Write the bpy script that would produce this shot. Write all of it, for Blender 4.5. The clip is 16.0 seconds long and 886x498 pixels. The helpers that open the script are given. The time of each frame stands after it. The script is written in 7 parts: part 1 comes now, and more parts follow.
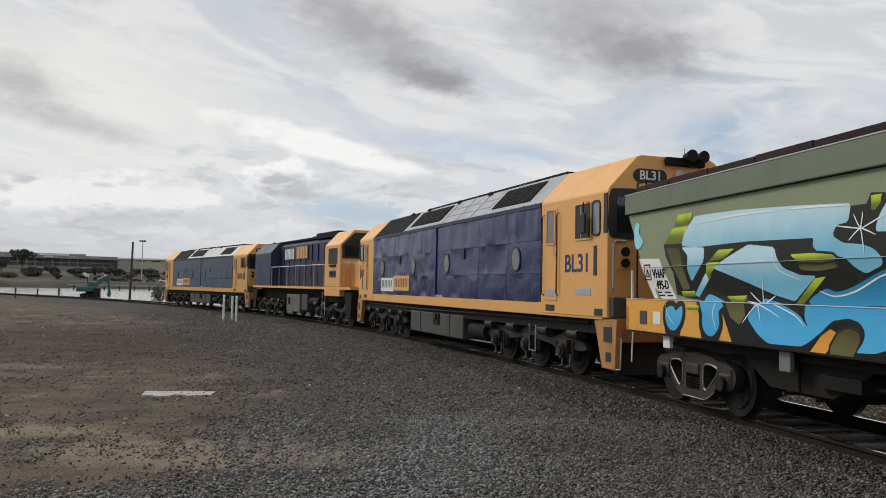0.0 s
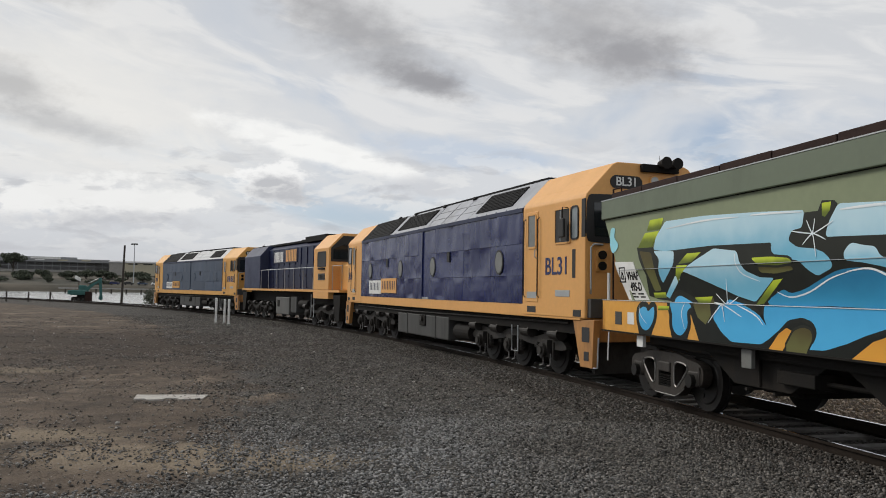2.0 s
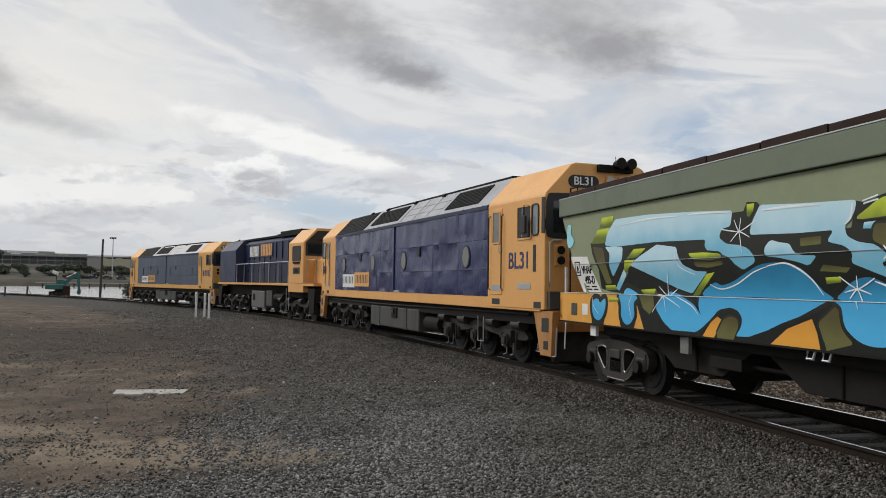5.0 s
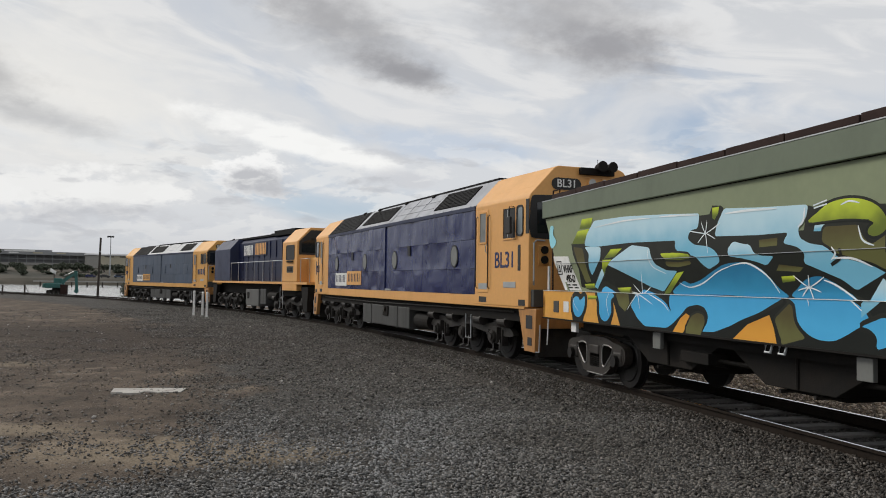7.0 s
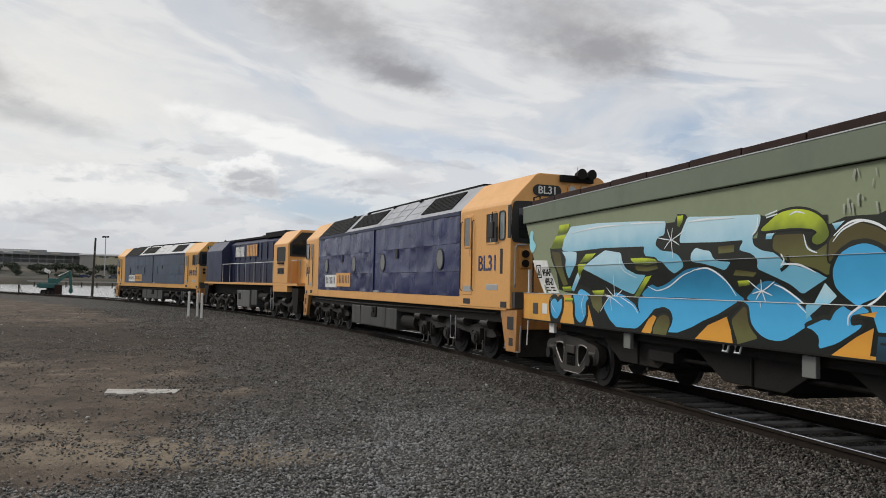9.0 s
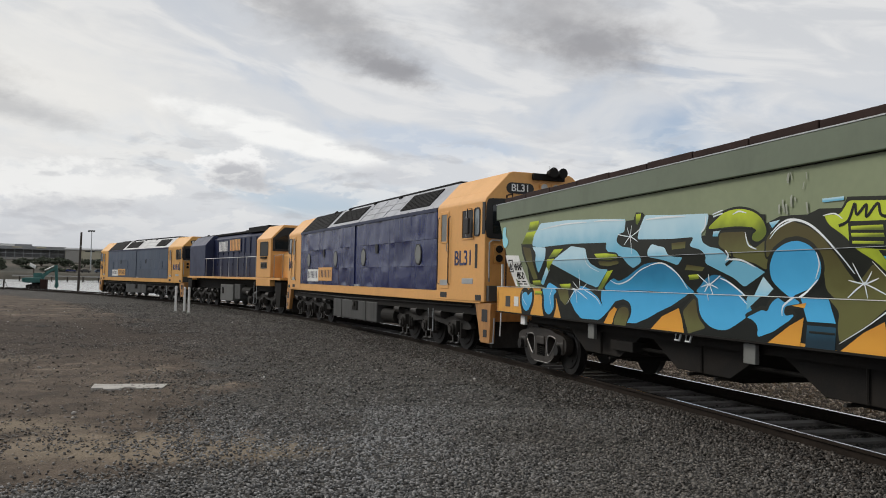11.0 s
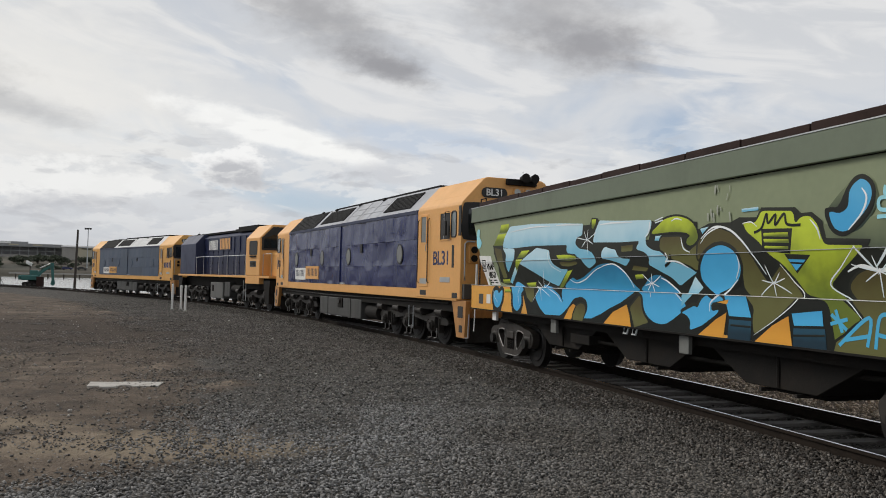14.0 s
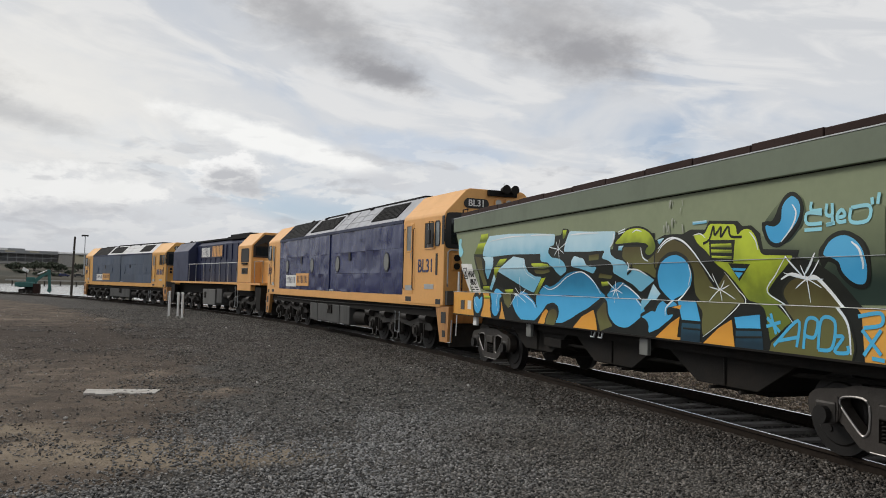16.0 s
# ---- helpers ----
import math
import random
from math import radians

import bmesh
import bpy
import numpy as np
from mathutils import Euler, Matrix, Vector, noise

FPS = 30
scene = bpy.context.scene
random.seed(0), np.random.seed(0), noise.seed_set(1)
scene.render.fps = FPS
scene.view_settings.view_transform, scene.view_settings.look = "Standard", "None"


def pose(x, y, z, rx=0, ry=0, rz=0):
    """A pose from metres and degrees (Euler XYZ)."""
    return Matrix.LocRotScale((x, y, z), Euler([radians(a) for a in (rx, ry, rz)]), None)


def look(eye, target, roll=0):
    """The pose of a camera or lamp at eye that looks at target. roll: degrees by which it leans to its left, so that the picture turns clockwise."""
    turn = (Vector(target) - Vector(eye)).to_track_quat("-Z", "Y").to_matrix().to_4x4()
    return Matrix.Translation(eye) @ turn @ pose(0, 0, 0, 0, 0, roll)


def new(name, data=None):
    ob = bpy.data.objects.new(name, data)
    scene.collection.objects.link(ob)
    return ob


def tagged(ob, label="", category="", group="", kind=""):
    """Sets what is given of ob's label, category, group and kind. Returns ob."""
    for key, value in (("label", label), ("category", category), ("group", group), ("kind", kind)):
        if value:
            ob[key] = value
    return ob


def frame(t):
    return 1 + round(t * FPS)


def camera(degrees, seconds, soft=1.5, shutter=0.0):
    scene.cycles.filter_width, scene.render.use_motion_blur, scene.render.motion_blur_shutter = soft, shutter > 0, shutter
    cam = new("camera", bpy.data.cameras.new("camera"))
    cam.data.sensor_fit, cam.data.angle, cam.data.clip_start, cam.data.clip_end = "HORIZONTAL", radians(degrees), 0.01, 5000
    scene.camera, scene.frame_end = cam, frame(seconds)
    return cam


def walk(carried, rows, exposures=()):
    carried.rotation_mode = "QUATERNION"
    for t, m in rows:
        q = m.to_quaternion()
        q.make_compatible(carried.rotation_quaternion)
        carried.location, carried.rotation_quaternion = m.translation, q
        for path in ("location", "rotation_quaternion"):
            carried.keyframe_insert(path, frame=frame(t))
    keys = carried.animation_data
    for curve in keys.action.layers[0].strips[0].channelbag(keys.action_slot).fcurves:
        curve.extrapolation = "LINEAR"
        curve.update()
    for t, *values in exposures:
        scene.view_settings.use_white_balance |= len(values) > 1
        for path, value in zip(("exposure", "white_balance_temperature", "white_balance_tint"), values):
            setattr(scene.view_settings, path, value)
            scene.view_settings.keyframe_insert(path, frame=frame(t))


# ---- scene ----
# ---- camera: a person stands still and turns slowly ----
cam = camera(57.13, 16.0, 0.95)
EYE = 1.73
TURNS = ((0, 0.00, 2.75, 1.08), (0.5, 0.07, 2.78, 1.02), (1, 0.13, 2.90, 1.00), (1.5, 0.28, 2.98, 0.92), (2, 0.50, 2.93, 0.93),
         (2.5, 0.61, 2.83, 0.85), (3, 0.80, 2.75, 0.83), (3.5, 1.11, 2.63, 0.77), (4, 1.59, 2.54, 0.70), (6.5, 1.90, 2.45, 0.80),
         (7, 1.96, 2.40, 0.80), (7.5, 2.10, 2.39, 0.90), (8, 2.24, 2.50, 0.95), (8.5, 2.24, 2.67, 1.06), (9, 2.27, 2.57, 1.14),
         (11.5, 3.49, 2.15, 1.19), (12, 3.79, 2.13, 1.30), (12.5, 3.79, 2.09, 1.25), (13, 3.44, 2.14, 1.20), (13.5, 3.32, 2.12, 1.26),
         (14, 3.32, 2.12, 1.32), (14.5, 3.42, 2.30, 1.48), (15, 3.53, 2.50, 1.47), (15.5, 3.54, 2.63, 1.41), (16, 3.49, 2.63, 1.36))


def gaze(yaw, pitch, roll):
    a, b = radians(yaw), radians(pitch)
    eye = Vector((0, 0, EYE))
    return look(eye, eye + 10 * Vector((math.sin(a) * math.cos(b), math.cos(a) * math.cos(b), math.sin(b))), roll)


walk(cam, [(t, gaze(a, b, c)) for t, a, b, c in TURNS])

# ---- world: broken overcast over a blue sky, soft sun from the front left ----
SUN_AZ, SUN_EL = -62.0, 38.0
world = bpy.data.worlds.new("sky")
scene.world = world
world.use_nodes = True
wt = world.node_tree
wt.nodes.clear()


def wn(kind, **kw):
    n = wt.nodes.new(kind)
    for k, v in kw.items():
        n.inputs[int(k[1:])].default_value = v
    return n


def wmath(op, a, b=0.0, c=None):
    n = wt.nodes.new("ShaderNodeMath")
    n.operation = op
    for i, v in enumerate((a, b) if c is None else (a, b, c)):
        if isinstance(v, (int, float)):
            n.inputs[i].default_value = v
        else:
            wt.links.new(v, n.inputs[i])
    return n.outputs[0]


def wmix(f, a, b):
    n = wt.nodes.new("ShaderNodeMix")
    n.data_type = "RGBA"
    for i, v in ((0, f), (6, a), (7, b)):
        if isinstance(v, (int, float)):
            n.inputs[i].default_value = v
        elif isinstance(v, tuple):
            n.inputs[i].default_value = (*v, 1)
        else:
            wt.links.new(v, n.inputs[i])
    return n.outputs[2]


def wramp(v, lo, hi):
    n = wt.nodes.new("ShaderNodeMapRange")
    n.interpolation_type = "SMOOTHSTEP"
    wt.links.new(v, n.inputs[0])
    n.inputs[1].default_value, n.inputs[2].default_value = lo, hi
    return n.outputs[0]


co = wt.nodes.new("ShaderNodeTexCoord").outputs["Generated"]
sx = wt.nodes.new("ShaderNodeSeparateXYZ")
wt.links.new(co, sx.inputs[0])
AZ = wmath("MULTIPLY", wmath("ARCTAN2", sx.outputs[0], sx.outputs[1]), 57.2958)
EL = wmath("MULTIPLY", wmath("ARCSINE", sx.outputs[2]), 57.2958)


def wnoise(kx, ky, detail, rough, offset, turn=0.0, dist=0.0):
    """Cloud noise over azimuth and height, with its own stretch."""
    c = wt.nodes.new("ShaderNodeCombineXYZ")
    ca, sa = math.cos(turn), math.sin(turn)
    a = wmath("ADD", wmath("MULTIPLY", AZ, ca), wmath("MULTIPLY", EL, sa))
    b = wmath("SUBTRACT", wmath("MULTIPLY", EL, ca), wmath("MULTIPLY", AZ, sa))
    wt.links.new(wmath("MULTIPLY", a, kx), c.inputs[0])
    wt.links.new(wmath("MULTIPLY", b, ky), c.inputs[1])
    c.inputs[2].default_value = offset
    n = wt.nodes.new("ShaderNodeTexNoise")
    n.inputs["Scale"].default_value = 1.0
    n.inputs["Detail"].default_value, n.inputs["Roughness"].default_value = detail, rough
    n.inputs["Distortion"].default_value = dist
    wt.links.new(c.outputs[0], n.inputs["Vector"])
    return n.outputs[0]


FINE = wnoise(0.45, 0.8, 7, 0.6, 3.1)
WISP = wnoise(0.10, 0.42, 6, 0.55, 7.7, -0.18, 0.6)
BROAD = wnoise(0.07, 0.16, 5, 0.5, 1.3, -0.3, 0.4)


def cloud(az, el, wide, high, turn, ragged, lo=0.35, hi=0.9):
    """A soft cloud: an ellipse on the sky with a ragged rim."""
    ca, sa = math.cos(radians(turn)), math.sin(radians(turn))
    a, e = wmath("SUBTRACT", AZ, az), wmath("SUBTRACT", EL, el)
    p = wmath("DIVIDE", wmath("ADD", wmath("MULTIPLY", a, ca), wmath("MULTIPLY", e, sa)), wide)
    q = wmath("DIVIDE", wmath("SUBTRACT", wmath("MULTIPLY", e, ca), wmath("MULTIPLY", a, sa)), high)
    r = wmath("SQRT", wmath("ADD", wmath("MULTIPLY", p, p), wmath("MULTIPLY", q, q)))
    r = wmath("ADD", r, wmath("MULTIPLY", wmath("SUBTRACT", FINE, 0.5), ragged))
    return wmath("SUBTRACT", 1.0, wramp(r, lo, hi))


sky = wt.nodes.new("ShaderNodeTexSky")
sky.sky_type = "NISHITA"
sky.sun_disc = False
sky.sun_elevation, sky.sun_rotation = radians(SUN_EL), radians(SUN_AZ)
blue = wt.nodes.new("ShaderNodeVectorMath")
blue.operation = "SCALE"
wt.links.new(sky.outputs[0], blue.inputs[0])
blue.inputs["Scale"].default_value = 0.085
col = wmix(0.55, blue.outputs[0], (0.52, 0.62, 0.78))
# high thin sheet, then wisps, then grey and white masses
col = wmix(wramp(BROAD, 0.30, 0.55), col, (0.66, 0.68, 0.71))
col = wmix(wmath("MULTIPLY", wramp(EL, 11.0, 17.0), 0.75), col, (0.62, 0.635, 0.66))
col = wmix(wmath("MULTIPLY", wramp(WISP, 0.47, 0.62), 0.75), col, (0.78, 0.78, 0.78))
col = wmix(wmath("MULTIPLY", cloud(-23, 11.5, 17, 8, -10, 0.6, 0.1, 1.1), 0.75), col, (0.85, 0.835, 0.80))
col = wmix(wmath("MULTIPLY", cloud(-8.5, 9.7, 11.5, 1.5, -13, 0.9, 0.4, 0.85), 0.95), col, (0.93, 0.93, 0.915))
col = wmix(wmath("MULTIPLY", cloud(2, 9.6, 10, 1.6, -6, 1.0), 0.6), col, (0.50, 0.59, 0.72))
col = wmix(wmath("MULTIPLY", cloud(-25, 10.2, 8, 1.3, -8, 1.2, 0.0, 1.0), 0.6), col, (0.42, 0.43, 0.45))
col = wmix(wmath("MULTIPLY", cloud(-28, 12.4, 5, 2.2, -10, 1.2, 0.0, 1.0), 0.6), col, (0.36, 0.36, 0.37))
col = wmix(wmath("MULTIPLY", cloud(-26, 19, 6, 2.2, 0, 1.0), 0.5), col, (0.42, 0.42, 0.43))
col = wmix(wmath("MULTIPLY", cloud(-6, 17.9, 10.5, 3.4, -24, 1.0, 0.0, 1.05), 0.85), col, (0.36, 0.36, 0.375))
col = wmix(wmath("MULTIPLY", cloud(-1.0, 14.6, 4.6, 1.4, -14, 0.9, 0.15, 1.0), 0.9), col, (0.31, 0.31, 0.33))
col = wmix(wmath("MULTIPLY", cloud(11, 17.8, 10.5, 4.4, -16, 1.0, 0.0, 1.05), 0.85), col, (0.41, 0.41, 0.425))
col = wmix(wmath("MULTIPLY", cloud(13.5, 16.2, 5.5, 2.0, -12, 0.9, 0.15, 1.0), 0.85), col, (0.33, 0.33, 0.35))
col = wmix(wmath("MULTIPLY", cloud(27, 20.3, 9, 2.2, -6, 1.0), 0.6), col, (0.45, 0.45, 0.47))
# low heaped clouds and haze over the horizon
col = wmix(wmath("MULTIPLY", cloud(-23, 5.4, 10, 2.4, 3, 2.2, 0.45, 0.8), 0.95), col, (0.87, 0.87, 0.86))
col = wmix(wmath("MULTIPLY", cloud(-22, 4.2, 9, 1.1, 2, 2.0), 0.6), col, (0.55, 0.56, 0.59))
col = wmix(cloud(-11.4, 7.2, 4.1, 2.2, -4, 1.5, 0.5, 0.75), col, (0.91, 0.91, 0.905))
col = wmix(wmath("MULTIPLY", cloud(-11.0, 6.8, 3.5, 1.45, -4, 1.4), 0.85), col, (0.46, 0.47, 0.50))
col = wmix(wmath("MULTIPLY", cloud(-0.8, 7.3, 3.0, 0.9, -6, 1.6), 0.6), col, (0.60, 0.61, 0.64))
LOW = wmath("SUBTRACT", 1.0, wramp(EL, 7.0, 12.0))
HEAP = wnoise(0.24, 0.62, 8, 0.58, 11.3, 0.05, 0.3)
BASES = wnoise(0.20, 0.75, 7, 0.55, 15.9, 0.0, 0.3)
col = wmix(wmath("MULTIPLY", wmath("MULTIPLY", wramp(HEAP, 0.51, 0.59), LOW), 0.5), col, (0.83, 0.83, 0.82))
col = wmix(wmath("MULTIPLY", wmath("MULTIPLY", wramp(BASES, 0.53, 0.64), LOW), 0.5), col, (0.47, 0.48, 0.51))
col = wmix(wmath("MULTIPLY", wmath("SUBTRACT", 1.0, wramp(EL, 0.5, 5.0)), 0.7), col, (0.54, 0.55, 0.58))
bg = wt.nodes.new("ShaderNodeBackground")
wt.links.new(col, bg.inputs[0])
bg.inputs[1].default_value = 1.0
wt.links.new(bg.outputs[0], wt.nodes.new("ShaderNodeOutputWorld").inputs[0])

sun = new("sun", bpy.data.lights.new("sun", "SUN"))
sun.data.energy, sun.data.angle, sun.data.color = 1.9, radians(20), (1.0, 0.95, 0.87)
_a, _e = radians(SUN_AZ), radians(SUN_EL)
sun.matrix_world = look((0, 0, 60), Vector((0, 0, 60)) - Vector((math.sin(_a) * math.cos(_e), math.cos(_a) * math.cos(_e), math.sin(_e))))
scene.view_settings.exposure = 0.0


# ---- materials ----
def mat(name, rgb, rough=0.6, metal=0.0, dirt=(0.05, 0.042, 0.035), amount=0.3, scale=2.0, grain=30.0, bump=0.15, streak=1.0, vary=0.0, coat=0.0, speck=0.08, spec=0.5, wave=0.0):
    """Paint, metal or earth with stains at a large scale and grain at a small one."""
    m = bpy.data.materials.new(name)
    m.use_nodes = True
    nt = m.node_tree
    b = nt.nodes["Principled BSDF"]
    tc = nt.nodes.new("ShaderNodeTexCoord")
    mp = nt.nodes.new("ShaderNodeMapping")
    mp.inputs["Scale"].default_value = (1, 1, 1.0 / streak)
    nt.links.new(tc.outputs["Object"], mp.inputs[0])
    n1 = nt.nodes.new("ShaderNodeTexNoise")
    n1.inputs["Scale"].default_value, n1.inputs["Detail"].default_value, n1.inputs["Roughness"].default_value = scale, 6, 0.6
    n2 = nt.nodes.new("ShaderNodeTexNoise")
    n2.inputs["Scale"].default_value, n2.inputs["Detail"].default_value = grain, 4
    nt.links.new(mp.outputs[0], n1.inputs["Vector"])
    nt.links.new(tc.outputs["Object"], n2.inputs["Vector"])
    r = nt.nodes.new("ShaderNodeMapRange")
    nt.links.new(n1.outputs[0], r.inputs[0])
    r.inputs[1].default_value, r.inputs[2].default_value, r.inputs[4].default_value = 0.45, 0.75, amount
    mx = nt.nodes.new("ShaderNodeMix")
    mx.data_type = "RGBA"
    nt.links.new(r.outputs[0], mx.inputs[0])
    mx.inputs[6].default_value, mx.inputs[7].default_value = (*rgb, 1), (*dirt, 1)
    hs = nt.nodes.new("ShaderNodeHueSaturation")
    nt.links.new(mx.outputs[2], hs.inputs["Color"])
    g = nt.nodes.new("ShaderNodeMapRange")
    nt.links.new(n2.outputs[0], g.inputs[0])
    g.inputs[3].default_value, g.inputs[4].default_value = 1 - speck, 1 + speck
    val = g.outputs[0]
    if vary:
        oi = nt.nodes.new("ShaderNodeObjectInfo")
        v = nt.nodes.new("ShaderNodeMath")
        v.operation = "MULTIPLY_ADD"
        nt.links.new(oi.outputs["Random"], v.inputs[0])
        v.inputs[1].default_value, v.inputs[2].default_value = vary, 1 - vary / 2
        w = nt.nodes.new("ShaderNodeMath")
        w.operation = "MULTIPLY"
        nt.links.new(v.outputs[0], w.inputs[0])
        nt.links.new(val, w.inputs[1])
        val = w.outputs[0]
    nt.links.new(val, hs.inputs["Value"])
    nt.links.new(hs.outputs[0], b.inputs["Base Color"])
    rr = nt.nodes.new("ShaderNodeMapRange")
    nt.links.new(n1.outputs[0], rr.inputs[0])
    rr.inputs[3].default_value, rr.inputs[4].default_value = max(0.02, rough - 0.12), min(1, rough + 0.15)
    nt.links.new(rr.outputs[0], b.inputs["Roughness"])
    b.inputs["Metallic"].default_value = metal
    b.inputs["Coat Weight"].default_value = coat
    b.inputs["Specular IOR Level"].default_value = spec
    if bump:
        bp = nt.nodes.new("ShaderNodeBump")
        bp.inputs["Strength"].default_value, bp.inputs["Distance"].default_value = bump, 0.01
        nt.links.new(n2.outputs[0], bp.inputs["Height"])
        nt.links.new(bp.outputs[0], b.inputs["Normal"])
        if wave:
            n3 = nt.nodes.new("ShaderNodeTexNoise")
            n3.inputs["Scale"].default_value, n3.inputs["Detail"].default_value = 1.5, 2
            nt.links.new(tc.outputs["Object"], n3.inputs["Vector"])
            b2 = nt.nodes.new("ShaderNodeBump")
            b2.inputs["Strength"].default_value, b2.inputs["Distance"].default_value = 1.0, wave
            nt.links.new(n3.outputs[0], b2.inputs["Height"])
            nt.links.new(bp.outputs[0], b2.inputs["Normal"])
            nt.links.new(b2.outputs[0], b.inputs["Normal"])
    return m


YELLOW = mat("yellow_paint", (0.71, 0.365, 0.112), 0.5, amount=0.22, scale=1.1, grain=14, bump=0.015, streak=3, dirt=(0.36, 0.19, 0.07))
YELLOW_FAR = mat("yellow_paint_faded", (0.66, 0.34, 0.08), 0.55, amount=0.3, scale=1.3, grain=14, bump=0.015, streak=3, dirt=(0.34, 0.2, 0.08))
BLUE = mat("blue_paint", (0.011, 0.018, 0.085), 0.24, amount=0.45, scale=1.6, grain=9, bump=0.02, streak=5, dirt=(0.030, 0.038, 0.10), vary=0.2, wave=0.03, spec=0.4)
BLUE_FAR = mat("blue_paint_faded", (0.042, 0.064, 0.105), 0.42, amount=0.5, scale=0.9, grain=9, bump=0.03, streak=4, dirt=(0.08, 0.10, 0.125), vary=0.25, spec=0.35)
NAVY = mat("navy_paint", (0.008, 0.013, 0.046), 0.4, amount=0.4, scale=1.4, grain=12, bump=0.04, streak=3, dirt=(0.010, 0.012, 0.028), vary=0.2, spec=0.25)
SLATE = mat("slate_blue_paint", (0.026, 0.034, 0.075), 0.5, amount=0.5, scale=1.0, grain=10, bump=0.04, dirt=(0.018, 0.02, 0.036), spec=0.3)
YELLOW_DIRTY = mat("grimy_yellow_paint", (0.46, 0.22, 0.065), 0.6, amount=0.6, scale=3, grain=14, bump=0.03, streak=3, dirt=(0.13, 0.07, 0.035))
DUSTY = mat("dusty_pane", (0.17, 0.175, 0.165), 0.35, amount=0.4, scale=6, bump=0.0, dirt=(0.09, 0.09, 0.085))
# pale grey-blue base stands for the sky mirrored in the pane
SKYGLASS = mat("painted_sky_glass", (0.20, 0.23, 0.24), 0.12, amount=0.2, bump=0.0, dirt=(0.12, 0.14, 0.15))
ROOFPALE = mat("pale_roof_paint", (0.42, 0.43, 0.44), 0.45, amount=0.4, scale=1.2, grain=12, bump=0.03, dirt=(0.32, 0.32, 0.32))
# shade inside the far shed and distance haze are mixed into this grey
SHEDHAZE = mat("hazed_shed_wall", (0.17, 0.172, 0.175), 0.8, amount=0.6, scale=0.15, grain=1.5, bump=0, dirt=(0.08, 0.082, 0.086))
EARTHWALL = mat("earthen_bank", (0.06, 0.048, 0.036), 0.95, amount=0.5, scale=0.2, grain=2, bump=0.2, dirt=(0.03, 0.028, 0.022))
ROOFGREY = mat("grey_roof_paint", (0.34, 0.35, 0.38), 0.4, amount=0.55, scale=1.2, grain=12, bump=0.06, dirt=(0.16, 0.16, 0.17))
GRILLE = mat("black_grille", (0.009, 0.009, 0.010), 0.8, amount=0.3, dirt=(0.02, 0.018, 0.015), spec=0.15)
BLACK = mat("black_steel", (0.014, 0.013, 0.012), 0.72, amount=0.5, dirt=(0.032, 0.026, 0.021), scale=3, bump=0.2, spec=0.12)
GRIME = mat("grimy_steel", (0.042, 0.038, 0.034), 0.5, 0.3, amount=0.6, dirt=(0.011, 0.010, 0.009), scale=4, bump=0.3, speck=0.25, spec=0.35)
CAST = mat("brown_cast_steel", (0.042, 0.036, 0.031), 0.5, 0.2, amount=0.6, dirt=(0.02, 0.017, 0.014), scale=4, bump=0.3, speck=0.25)
TANK = mat("grey_tank_paint", (0.062, 0.062, 0.06), 0.55, amount=0.6, dirt=(0.022, 0.02, 0.018), scale=1.6, streak=5, spec=0.3)
TANKPALE = mat("dusty_grey_tank_paint", (0.115, 0.115, 0.11), 0.6, amount=0.6, dirt=(0.07, 0.065, 0.06), scale=1.6, streak=5, spec=0.3)
GLASS = mat("dark_glass", (0.012, 0.016, 0.018), 0.08, amount=0.1, bump=0.0, coat=0.3)
RUBBER = mat("black_rubber", (0.012, 0.012, 0.012), 0.6, bump=0.0)
WHITE = mat("white_paint", (0.72, 0.72, 0.70), 0.5, amount=0.25, scale=4, dirt=(0.3, 0.28, 0.25))
STEEL = mat("worn_steel", (0.42, 0.42, 0.42), 0.35, 0.9, amount=0.3, bump=0.05)
WORN = mat("rubbed_bright_steel", (0.30, 0.29, 0.28), 0.4, 0.6, amount=0.6, dirt=(0.06, 0.05, 0.045), scale=7, bump=0.1)
WHEEL = mat("wheel_steel", (0.016, 0.0145, 0.0135), 0.5, 0.4, amount=0.5, dirt=(0.010, 0.009, 0.008), speck=0.2)
HOPGREEN = mat("olive_green_paint", (0.225, 0.262, 0.155), 0.48, amount=0.5, scale=0.7, grain=10, bump=0.02, streak=2.5, dirt=(0.16, 0.192, 0.118), spec=0.35)
HOPRIM = mat("dark_green_rim_paint", (0.122, 0.152, 0.10), 0.5, amount=0.6, scale=1.2, grain=12, bump=0.03, streak=2.0, dirt=(0.078, 0.096, 0.066))
HOPYELLOW = mat("amber_sill_paint", (0.70, 0.34, 0.05), 0.5, amount=0.35, scale=2.5, grain=16, bump=0.02, dirt=(0.42, 0.2, 0.05))
RUST = mat("rusty_cover_bars", (0.032, 0.017, 0.014), 0.8, amount=0.6, scale=2.5, dirt=(0.016, 0.011, 0.010), bump=0.3, speck=0.2, spec=0.2)


